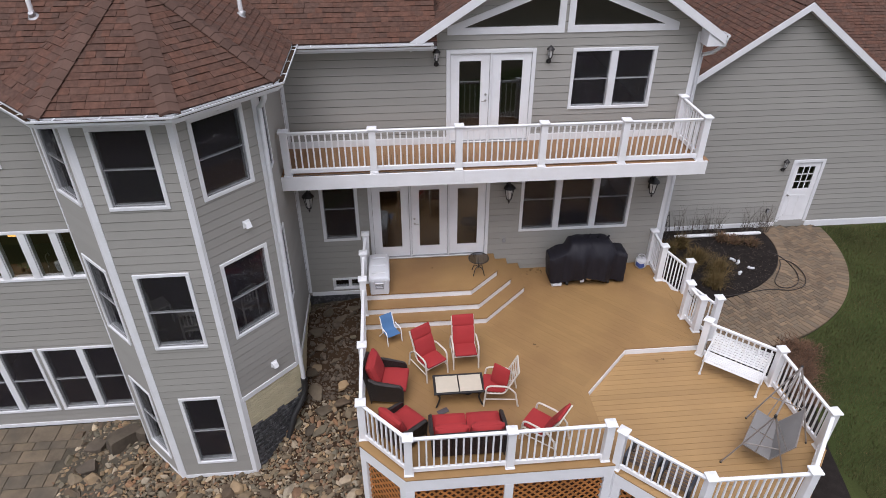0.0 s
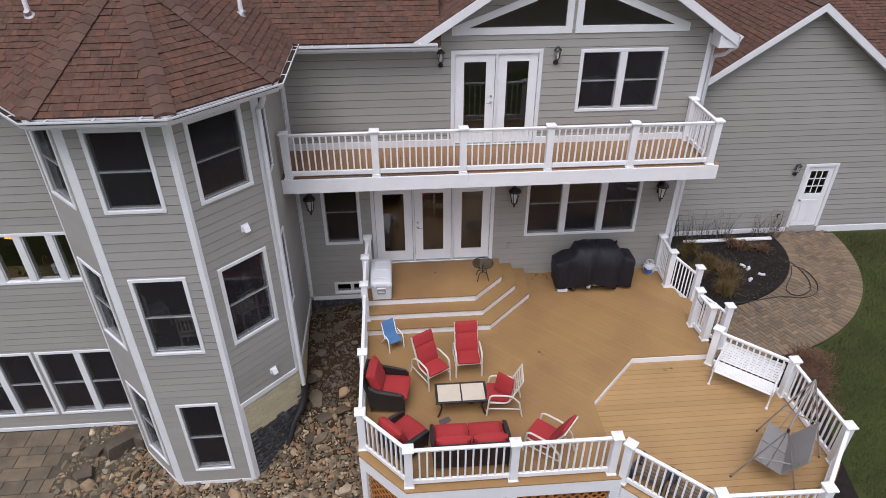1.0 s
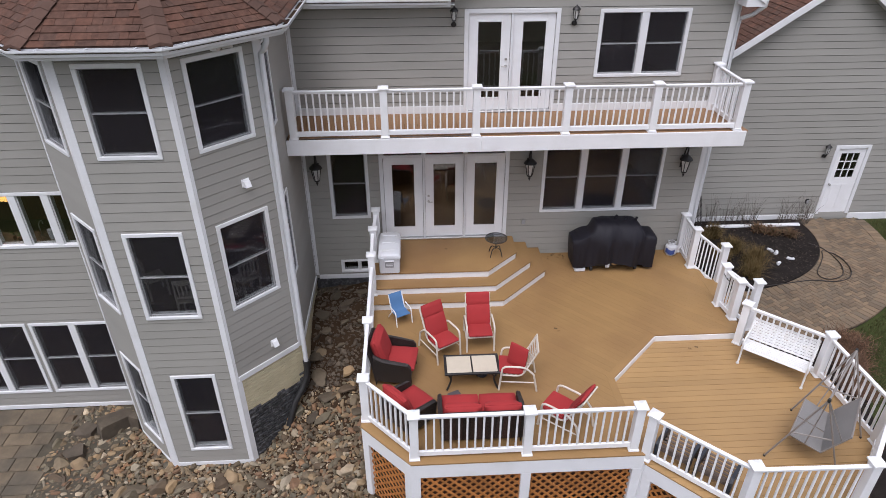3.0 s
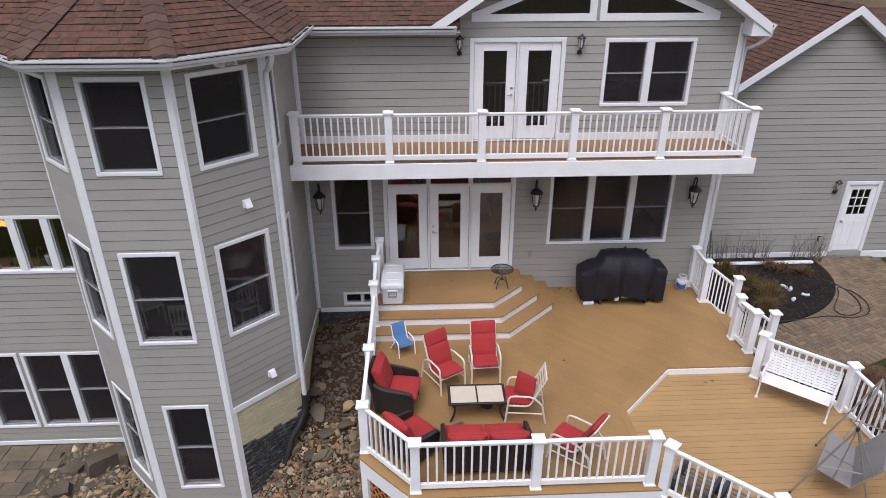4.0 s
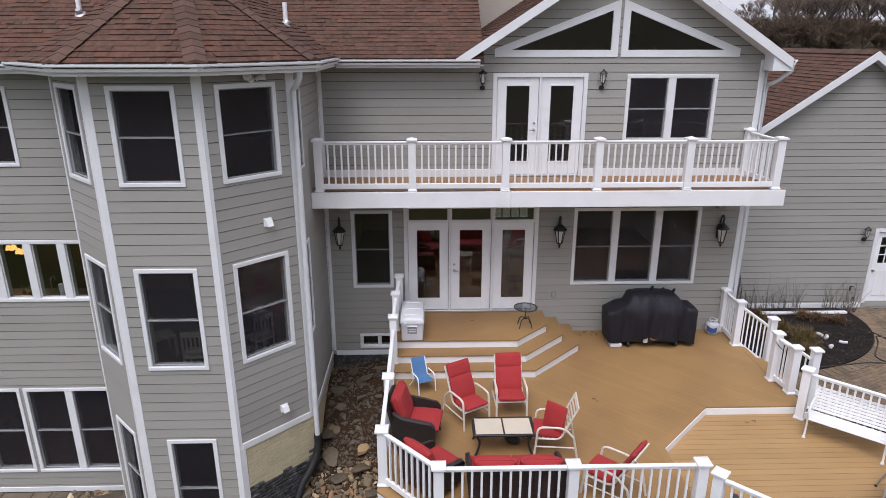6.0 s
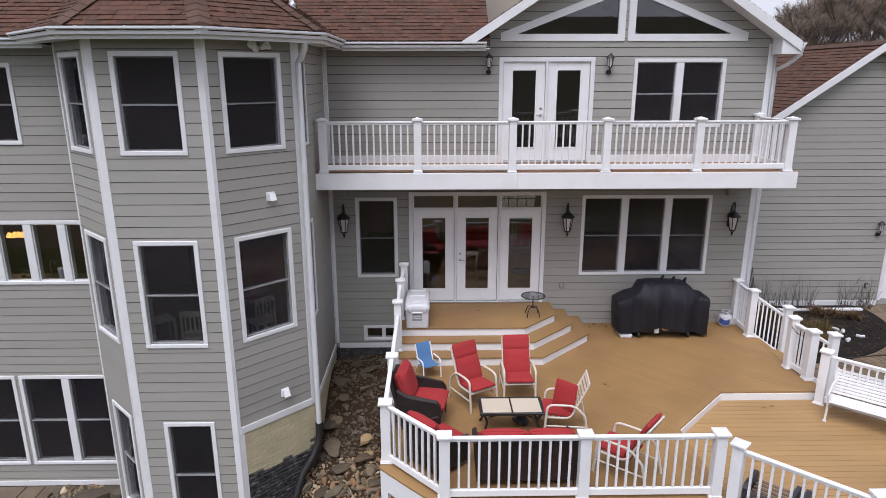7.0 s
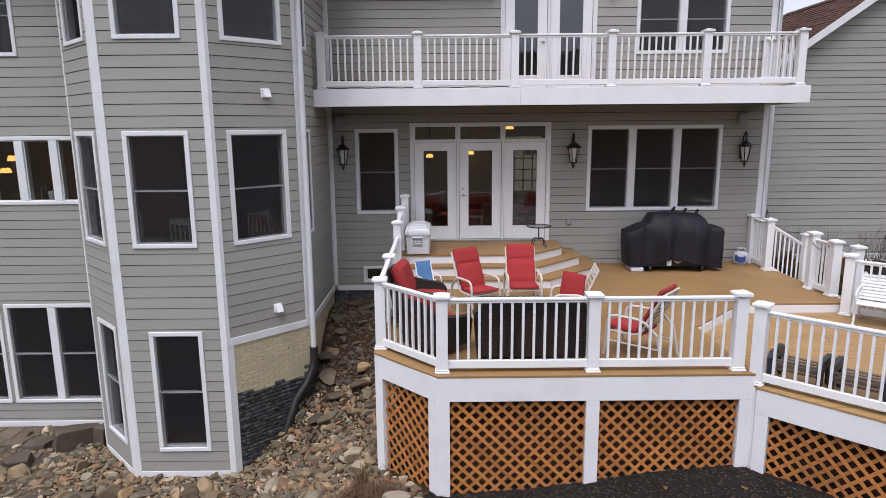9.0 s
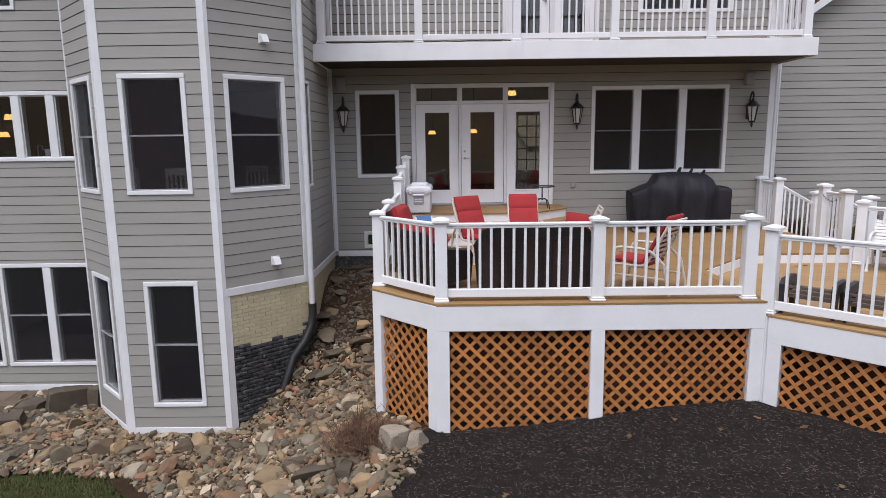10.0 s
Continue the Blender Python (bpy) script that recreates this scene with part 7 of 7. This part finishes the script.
big_rocks = [rock_mesh(100 + i, 3) for i in range(14)]
small_rocks = []
for i in range(10):
    me = rock_mesh(200 + i, 1)
    small_rocks.append(([v.co.copy() for v in me.vertices], [tuple(p.vertices) for p in me.polygons]))


def in_tower(x, y, grow=0.0):
    far = max((x - CX) * math.sin(radians(45 * k)) - (y - CY) * math.cos(radians(45 * k)) for k in range(8))
    return far < CY - TY + grow or (y > CY and abs(x - CX) < CY - TY + grow)


def in_stones(x, y):
    if in_tower(x, y, 0.0) or (y > -1.88 and x < -3):
        return False
    if x < -5.95 + 0.12 * math.sin(y * 4):
        return False
    if y < (-5.17 if x < -2.2 else -5.4 - (x + 2.2) * 1.1) + 0.08 * math.sin(x * 3):
        return False
    right = 1.5 if y > -5.65 else (1.5 + (-5.65 - y) * 0.85 if y > -6.5 else 2.74 - (-6.5 - y) * 0.62)
    return y < -0.05 and x < right - 0.02 and x > -8.5


bank = thing("stone_bank", "bank of loose mixed field stones beside the tower", "stones", kind="stuff")
rnd = random.Random(21)
joined, buried, singles = Geo(), Geo(), 0
cells = {}
def clear(x, y, r, pack):
    c = int(x // 0.5), int(y // 0.5)
    for i in (-1, 0, 1):
        for j in (-1, 0, 1):
            for px, py, pr in cells.get((c[0] + i, c[1] + j), ()):
                if (px - x) ** 2 + (py - y) ** 2 < (pack * (pr + r)) ** 2:
                    return False
    cells.setdefault(c, []).append((x, y, r))
    return True
for tries, lo, hi, pack in ((130, 0.28, 0.4, 0.5), (2200, 0.17, 0.25, 0.44), (14000, 0.09, 0.16, 0.4), (32000, 0.045, 0.1, 0.37)):
    for _ in range(tries):
        x, y = rnd.uniform(-7.5, 2.2), rnd.uniform(-8.6, -0.1)
        if not in_stones(x, y):
            continue
        size = rnd.uniform(lo, hi)
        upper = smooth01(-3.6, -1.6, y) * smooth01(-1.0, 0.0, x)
        if upper > 0 and rnd.random() < 0.5 * upper:
            continue
        if not clear(x, y, size * 0.5, pack):
            continue
        sx, sy, sz = size * rnd.uniform(0.85, 1.3), size * rnd.uniform(0.7, 1.0), size * rnd.uniform(0.5, 0.95)
        sink = 0.2 - 0.32 * smooth01(0.0, 0.5, upper)
        m = Matrix.Translation((x, y, ground_z(x, y) + 0.07 + sz * sink)) @ pose(0, 0, 0, rnd.gauss(0, 20), rnd.gauss(0, 20), rnd.uniform(0, 360)) @ Matrix.Diagonal((sx, sy, sz, 1))
        if lo > 0.17 and singles < 300 and y < -2.0:
            part("stone", rnd.choice(big_rocks), None, bank, m=m)
            singles += 1
        else:
            vs_, fs_ = rnd.choice(small_rocks)
            # upper bank stones take the damp, shade-darkened colour
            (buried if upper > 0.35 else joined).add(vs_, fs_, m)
tagged(part("stones", joined, STONE_SMALL, bank), kind="stuff")
tagged(part("stones", buried, STONE_DARK, bank, "damp stones half sunk in the soil, darkened for the bank's shade"), kind="stuff")
# boulders along the wing and at the mulch edge
DARK_ROCK = surface("dark_brown_boulder", (0.085, 0.066, 0.046), 0.85, vary=0.35, scale=4, fine=50, bump=0.7, dirt=(0.13, 0.105, 0.07), dirt_amount=0.5, dirt_scale=3)
PALE_ROCK = surface("pale_grey_boulder", (0.34, 0.29, 0.22), 0.85, vary=0.4, scale=6, fine=50, bump=0.7, dirt=(0.13, 0.1, 0.07), dirt_amount=0.6, dirt_scale=6)
for k, (x, y, sx, sy, sz, a, stone) in enumerate(((-4.72, -2.62, 0.92, 0.66, 0.62, 48, DARK_ROCK), (-4.22, -2.5, 0.42, 0.36, 0.66, 70, DARK_ROCK), (-5.35, -2.75, 0.62, 0.5, 0.3, 160, DARK_ROCK), (-5.3, -3.4, 0.6, 0.45, 0.34, 30, DARK_ROCK),
                                                 (1.86, -6.86, 0.4, 0.3, 0.42, 40, PALE_ROCK), (2.13, -6.9, 0.28, 0.24, 0.32, 70, PALE_ROCK))):
    me = block_mesh(500 + k)
    me.materials[0] = stone
    ob = tagged(new("boulder", me), "long dark brown boulder below the wing" if stone is DARK_ROCK else "pale grey boulder at the mulch edge", "boulder", "boulders")
    ob.matrix_basis = Matrix.Translation((x, y, ground_z(x, y) + 0.05 + sz * 0.26)) @ pose(0, 0, 0, 6 * math.sin(k * 2.1), 7 * math.cos(k * 1.3), a) @ Matrix.Diagonal((sx, sy, sz, 1))


# broad flat stones, pale below and dark up the bank
for x, y, sx, sy, sz, a, tone in ((0.15, -6.36, 0.5, 0.46, 0.22, 60, None), (0.9, -6.9, 0.62, 0.34, 0.18, 20, SLATE), (1.3, -7.22, 0.46, 0.36, 0.18, 100, SLATE), (0.53, -6.3, 0.5, 0.3, 0.2, 10, SLATE), (0.43, -6.89, 0.5, 0.36, 0.2, 20, None), (1.56, -7.63, 0.3, 0.26, 0.22, 50, None), (1.78, -7.6, 0.4, 0.2, 0.16, 60, None), (0.61, -5.77, 0.3, 0.28, 0.24, 20, None), (1.15, -6.2, 0.5, 0.34, 0.3, 70, None), (-0.89, -4.53, 0.4, 0.3, 0.16, 0, SLATE), (-2.55, -4.4, 0.45, 0.3, 0.14, 20, SLATE), (-3.82, -4.5, 0.75, 0.4, 0.16, 5, SLATE), (-3.2, -4.9, 0.4, 0.3, 0.14, 40, None),
                               (0.52, -3.04, 0.72, 0.46, 0.16, 25, SLATE), (0.3, -2.58, 0.4, 0.62, 0.14, 10, SLATE), (0.17, -2.1, 0.38, 0.4, 0.12, 40, SLATE), (0.95, -2.66, 0.36, 0.34, 0.2, 70, None), (0.97, -3.0, 0.4, 0.36, 0.2, 20, None), (1.2, -3.6, 0.45, 0.36, 0.16, 0, SLATE), (0.3, -1.2, 0.4, 0.3, 0.1, 0, SLATE), (0.8, -0.9, 0.42, 0.3, 0.1, 30, SLATE), (0.55, -0.5, 0.4, 0.28, 0.1, 80, SLATE), (1.15, -0.5, 0.4, 0.3, 0.1, 10, SLATE), (0.35, -1.6, 0.36, 0.24, 0.1, 50, SLATE), (1.2, -1.5, 0.2, 0.16, 0.1, 50, None), (0.8, -1.45, 0.3, 0.22, 0.08, 50, SLATE), (0.75, -2.0, 0.25, 0.2, 0.08, 50, SLATE), (0.15, -3.3, 0.4, 0.28, 0.14, 70, SLATE)):
    me = rnd.choice(big_rocks)
    if tone:
        me = me.copy()
        me.materials[0] = tone
    ob = tagged(new("flat_stone", me), "dark flat field stone on the soil bank" if tone else "pale tan flat field stone among smaller stones", "stone", "flat stones")
    ob.matrix_basis = Matrix.Translation((x, y, ground_z(x, y) + 0.085 + sz * 0.2)) @ pose(0, 0, 0, rnd.gauss(0, 5), rnd.gauss(0, 5), a) @ Matrix.Diagonal((sx, sy, sz, 1))


# ---- mulch chips, grass and leaves ----
def strewn(name, n, seed, where, size, material, label, category, lift, upright=False):
    r = random.Random(seed)
    g = Geo()
    made = 0
    while made < n:
        p = where(r)
        if p is None:
            continue
        x, y = p
        z = ground_z(x, y) + lift
        a, s = r.uniform(0, 6.28), size * r.uniform(0.5, 1.4)
        if upright:
            lean = r.uniform(0, 0.6) * s
            wx, wy = 0.09 * s * math.cos(a), 0.09 * s * math.sin(a)
            tx, ty = lean * math.cos(a * 3), lean * math.sin(a * 3)
            g.add([(x - wx, y - wy, z), (x + wx, y + wy, z), (x + tx * 0.5 + wx * 0.7, y + ty * 0.5 + wy * 0.7, z + s * 0.6), (x + tx, y + ty, z + s)], [(0, 1, 2), (0, 2, 3)])
        else:
            cx, cy = math.cos(a) * s, math.sin(a) * s
            w = s * r.uniform(0.08, 0.22)
            dz = r.uniform(-0.25, 0.25) * s
            nx, ny = -math.sin(a) * w, math.cos(a) * w
            g.add([(x - cx - nx, y - cy - ny, z - dz), (x + cx - nx, y + cy - ny, z + dz), (x + cx + nx, y + cy + ny, z + dz), (x - cx + nx, y - cy + ny, z - dz), (x, y, z + 0.35 * w + abs(dz) * 0.3 + 0.004)], [(0, 1, 4), (1, 2, 4), (2, 3, 4), (3, 0, 4)])
        made += 1
    return solid(name, g, material, label, category, kind="stuff")


def mulch_spot(r):
    x, y = r.uniform(0.8, 10.9), r.uniform(-10.5, -6.5)
    if x > 6.4 and y > -7.9 + max(0, 7.6 - x) * 0.97:
        return None
    if x < 2.5 - (-6.5 - y) * 0.62:
        return None
    return x, y
strewn("mulch_chips", 34000, 3, mulch_spot, 0.017, CHIP, "shredded dark mulch chips on the bed", "mulch", 0.095)
def bed_spot(r):
    x, y = r.uniform(9.7, 13.6), r.uniform(-1.3, 1.7)
    return (x, y) if ((x - BC[0]) / BRX) ** 2 + ((y - BC[1]) / BRY) ** 2 < 0.97 else None
r2 = random.Random(8)
g = Geo()
for _ in range(2500):
    p = bed_spot(r2)
    if p:
        a, s = r2.uniform(0, 6.28), r2.uniform(0.015, 0.05)
        c, d = math.cos(a) * s, math.sin(a) * s
        x, y, z = *p, PATIO + 0.026
        g.add([(x - c, y - d, z), (x + d * 0.2, y - c * 0.2, z + 0.012), (x + c, y + d, z + 0.006), (x - d * 0.2, y + c * 0.2, z + 0.004)], [(0, 1, 2, 3)])
solid("mulch_chips", g, CHIP, "shredded dark mulch chips in the garden bed", "mulch", kind="stuff")
def lawn_left(r):
    x, y = r.uniform(-8.5, -1.2), r.uniform(-7.0, -5.0)
    edge = -5.17 if x < -2.2 else -5.3 - (x + 2.2) * 1.1
    return (x, y) if y < edge + 0.12 * math.sin(x * 5) + 0.1 * r.random() else None
strewn("grass", 26000, 5, lawn_left, 0.06, BLADE, "short autumn lawn grass below the stones", "grass", 0.03, True)
def lawn_right(r):
    x, y = r.uniform(10.8, 19.0), r.uniform(-9.5, 2.0)
    if on_patio(x, y, 0.05) or ((x - PC[0]) / (PRX + 0.05)) ** 2 + ((y - PC[1]) / (PRY + 0.05)) ** 2 < 1:
        return None
    if x < 11.1 + 0.12 * (y + 7.0) + max(0, y + 4.8) * 0.5 + 0.12 * math.sin(y * 5) and y < -2.6:
        return None
    return x, y
strewn("grass", 95000, 6, lawn_right, 0.065, BLADE, "worn autumn lawn beside the deck", "grass", 0.03, True)
for k in range(16):
    x, y = rnd.uniform(5.35, 6.4), -0.08 - abs(rnd.gauss(0, 0.12))
    ob = tagged(new("fallen_leaf", leaf_me), "dry brown leaf blown against the house wall", "leaf", "fallen leaves on the deck")
    ob.matrix_basis = pose(x, y, 0.012, rnd.uniform(-12, 12), rnd.uniform(-12, 12), rnd.uniform(0, 360)) @ Matrix.Scale(rnd.uniform(0.6, 1.0), 4)
strewn("leaf_litter", 260, 9, lawn_right, 0.035, FALLEN, "scattered dry leaves on the lawn", "leaves", 0.03)
for x, y in ((3.1, -8.0), (5.6, -7.3), (6.1, -7.1), (6.5, -7.35), (5.2, -6.95), (6.3, -8.4), (4.6, -7.2)):
    ob = tagged(new("fallen_leaf", leaf_me), "dry tan leaf fallen on the mulch", "leaf", "fallen leaves on mulch")
    ob.matrix_basis = pose(x, y, ground_z(x, y) + 0.105, rnd.uniform(-10, 10), rnd.uniform(-10, 10), rnd.uniform(0, 360)) @ Matrix.Scale(1.0, 4)


# ---- garden plants ----
def tuft(name, label, x, y, z, n, high, spread, material, seed, width=0.006, droop=0.5):
    """A clump of arching blades."""
    r = random.Random(seed)
    g = Geo()
    for _ in range(n):
        a, lean = r.uniform(0, 6.28), r.uniform(0.1, 1.0) * spread
        h = high * r.uniform(0.5, 1.1)
        bx, by = r.gauss(0, spread * 0.22), r.gauss(0, spread * 0.22)
        c, s = math.cos(a), math.sin(a)
        w = width * r.uniform(0.6, 1.4)
        pts = [(bx + c * lean * t ** 1.6, by + s * lean * t ** 1.6, h * (t - droop * t ** 3 * lean / max(spread, 0.01))) for t in (0, 0.35, 0.7, 1)]
        v = []
        for i, p in enumerate(pts):
            k = w * (1 - i / 3.4)
            v += [(p[0] - s * k, p[1] + c * k, p[2]), (p[0] + s * k, p[1] - c * k, p[2])]
        g.add(v, [(0, 1, 3, 2), (2, 3, 5, 4), (4, 5, 7, 6)])
    return solid(name, g, material, label, "plant", "garden plants", kind="stuff", m=pose(x, y, z))
for i, (x, y, h, s) in enumerate(((10.45, 0.95, 0.5, 0.34), (10.95, 1.25, 0.5, 0.36), (11.15, 0.45, 0.55, 0.42), (11.45, -0.2, 0.65, 0.5), (10.7, 0.1, 0.45, 0.36), (11.1, -0.75, 0.5, 0.42))):
    tuft("ornamental_grass", "arching clump of dry ornamental grass", x, y, PATIO + 0.015, 420, h, s, STRAW, 40 + i, 0.009)
for i, (x, y) in enumerate(((12.7, 1.35), (13.15, 1.2), (12.4, 1.5))):
    tuft("low_shrub", "low shrub of red-brown autumn leaves", x, y, PATIO + 0.015, 220, 0.25, 0.35, RED_LEAF, 60 + i, 0.016)
for i, x in enumerate((11.2, 11.7, 12.1, 12.4, 13.3, 13.7, 14.0)):
    tuft("bare_stalks", "bare dark feathery stalks along the garage wall", x, 1.95, PATIO + 0.02, 26, 0.95, 0.5, STALK, 80 + i, 0.006, 0.1)
g = Geo()
r3 = random.Random(77)
for _ in range(1500):
    a, b = r3.uniform(0, 6.28), r3.uniform(0.1, 1.3)
    p = Vector((r3.gauss(0, 0.25), r3.gauss(0, 0.2), r3.uniform(0.0, 0.16)))
    d = Vector((math.cos(a) * math.sin(b), math.sin(a) * math.sin(b), math.cos(b) * 0.8)) * r3.uniform(0.15, 0.42)
    q = p + d + Vector((r3.gauss(0, 0.05), r3.gauss(0, 0.05), 0))
    g.tube([p, p.lerp(q, 0.5) + Vector((r3.gauss(0, 0.03), r3.gauss(0, 0.03), 0.03)), q], [0.006, 0.005, 0.003], 3, caps=False)
for i, (x, y, k) in enumerate(((12.0, -3.45, 0.8), (11.75, -4.05, 0.75), (11.45, -4.8, 0.6))):
    solid("bare_bush", g, BRUSH, "bare brown twiggy bush between deck and patio", "plant", "bare bushes", m=pose(x, y, ground_z(x, y) + 0.06, 0, 0, 70 * i) @ Matrix.Scale(k, 4))
solid("dead_plant", g, BRUSH, "tangled dead brown plant at the deck corner", "plant", m=pose(1.5, -6.68, ground_z(1.5, -6.68) + 0.06) @ Matrix.Scale(0.8, 4))
tuft("ornamental_grass", "tuft of dry straw beside the lattice", 1.32, -5.95, ground_z(1.32, -5.95) + 0.05, 70, 0.4, 0.22, STRAW, 99)

# trellis, hose and pipe fittings
tr = thing("trellis", "dark metal trellis leaning at the house corner", "trellis", pose(10.25, 0.45, PATIO) @ pose(0, 0, 0, -12, 0, 50))
for i in range(5):
    part("upright", Geo().tube([(-0.24 + 0.12 * i, 0, 0), (-0.24 + 0.12 * i, 0, 1.55)], 0.008, 6), DARKMETAL, tr)
for i in range(9):
    part("crossbar", Geo().tube([(-0.25, 0, 0.1 + 0.17 * i), (0.25, 0, 0.1 + 0.17 * i)], 0.007, 6), DARKMETAL, tr)
pts = []
for x, y in ((13.45, 0.75), (13.68, 0.5), (13.76, 0.1), (13.72, -0.4), (13.5, -0.85), (13.1, -1.05), (12.85, -0.95), (12.85, -0.7), (13.2, -0.3), (13.5, 0.1), (13.6, 0.4), (13.9, 0.1), (13.9, -0.5), (13.6, -1.0), (13.1, -1.15), (12.6, -1.02), (12.0, -1.1), (11.4, -1.22), (10.9, -1.2)):
    pts.append((x, y, PATIO + 0.018 + 0.012 * (len(pts) % 2)))
solid("garden_hose", Geo().tube(bent(pts, 0.25, 5), 0.012, 6), HOSE, "dark garden hose lying in loops on the pavers", "hose", smooth=True)
for i, (x, y, a) in enumerate(((12.3, 0.24, 20), (12.2, 0.42, 100), (12.05, -0.25, 200), (12.5, -0.08, 300))):
    ob = thing("pipe_fitting", "white plastic pipe elbow lying on the mulch", "pipe fitting", pose(x, y, PATIO + 0.05, 0, 0, a) @ Matrix.Scale(0.72, 4), "pipe fittings")
    part("elbow", Geo().tube(bent([(-0.12, 0, 0), (0.0, 0, 0.01), (0.06, 0.1, 0.02)], 0.09), 0.05, 10), PLASTIC, ob, "", True)
    part("collar", Geo().tube([(-0.13, 0, 0), (-0.08, 0, 0)], 0.058, 10), PLASTIC, ob, "", True)


# ---- distant woods ----
solid("ground_field", grid_sheet([8 + 12 * i for i in range(14)], [30 + 6 * i for i in range(26)], lambda x, y: ground_z(min(max(x, -30), 40), y) + 0.45), FIELD,
      "tan dry field behind the house running into the woods", "field", kind="structure", smooth=True)
def tree_mesh(seed):
    """Trunk with limbs, and a thin crown of twigs and last leaves."""
    r = random.Random(seed)
    wood, crown = Geo(), Geo()
    high = 9.0
    def branch(p, d, length, rad, depth):
        q = p + d * length
        bend = p.lerp(q, 0.5) + Vector((r.gauss(0, 0.06), r.gauss(0, 0.06), 0)) * length
        wood.tube([p, bend, q], [rad, rad * 0.8, rad * 0.55], 5 if depth < 2 else 3, caps=False)
        if depth >= 3:
            for _ in range(26):
                c = p.lerp(q, r.uniform(0.0, 1.0))
                t = (d * 0.6 + Vector((r.gauss(0, 0.7), r.gauss(0, 0.7), r.gauss(0.2, 0.5)))) * r.uniform(0.25, 0.75)
                n = t.cross(Vector((r.gauss(0, 1), r.gauss(0, 1), r.gauss(0, 1)))).normalized() * r.uniform(0.008, 0.02)
                crown.add([c - n, c + n, c + t], [(0, 1, 2)])
                e = c + t * r.uniform(0.4, 1.0) + Vector((r.gauss(0, 0.12), r.gauss(0, 0.12), r.gauss(0, 0.12)))
                s = r.uniform(0.04, 0.09)
                w = Vector((r.gauss(0, s), r.gauss(0, s), r.gauss(0, s)))
                crown.add([e, e + w, e + n.normalized() * s], [(0, 1, 2)])
            return
        for k in range(r.choice((3, 4, 5)) if depth else 9):
            f = r.uniform(0.35, 1.0) if depth == 0 else r.uniform(0.3, 1.0)
            a = r.uniform(0, 6.28)
            up = r.uniform(0.3, 1.0)
            nd = (d * 0.55 + Vector((math.cos(a), math.sin(a), up)) * 0.7).normalized()
            branch(p.lerp(q, f), nd, length * r.uniform(0.4, 0.62), rad * 0.5, depth + 1)
    branch(Vector((0, 0, 0)), Vector((r.gauss(0, 0.04), r.gauss(0, 0.04), 1)).normalized(), high * 0.62, 0.17, 0)
    return wood, crown
proto = []
for i in range(4):
    wood, crown = tree_mesh(300 + i)
    ob = thing("tree", "tall nearly bare autumn tree in the woods behind", "tree", pose(52 + 5 * i, 80, ground_z(40, 80) + 0.3) @ Matrix.Scale(0.6, 4), "distant trees")
    part("trunk", wood, BARK, ob, "", True)
    part("crown", crown, TWIG, ob)
    proto.append(ob)
r4 = random.Random(12)
for i in range(52):
    y = r4.uniform(54, 92)
    away = r4.uniform(0.3, 1.0)
    x = 2.4 + (y + 14) * away
    ob = copy_thing(r4.choice(proto), pose(x, y, ground_z(min(x, 40), y) + 0.3, 0, 0, r4.uniform(0, 360)))
    k = r4.uniform(0.85, 1.1) * min(max(0.8 + 5 * (away - 0.54), 0.4), 0.95)
    ob.scale = (k, k, k * r4.uniform(0.9, 1.15))
bushes = []
for i in range(2):
    wood, crown = tree_mesh(310 + i)
    ob = thing("bush", "low bare brown bush at the edge of the woods", "bush", pose(44 + 5 * i, 62, ground_z(40, 62) - 0.6) @ Matrix.Scale(0.42, 4), "woodland bushes")
    part("stem", wood, BARK, ob, "", True)
    part("crown", crown, BUSH, ob)
    bushes.append(ob)
for i in range(170):
    y = r4.uniform(54, 70)
    x = 2.4 + (y + 14) * r4.uniform(0.3, 1.0)
    ob = copy_thing(r4.choice(bushes), pose(x, y, ground_z(min(x, 40), y) - 0.6, 0, 0, r4.uniform(0, 360)))
    k = r4.uniform(0.36, 0.5)
    ob.scale = (k * 1.4, k * 1.4, k)
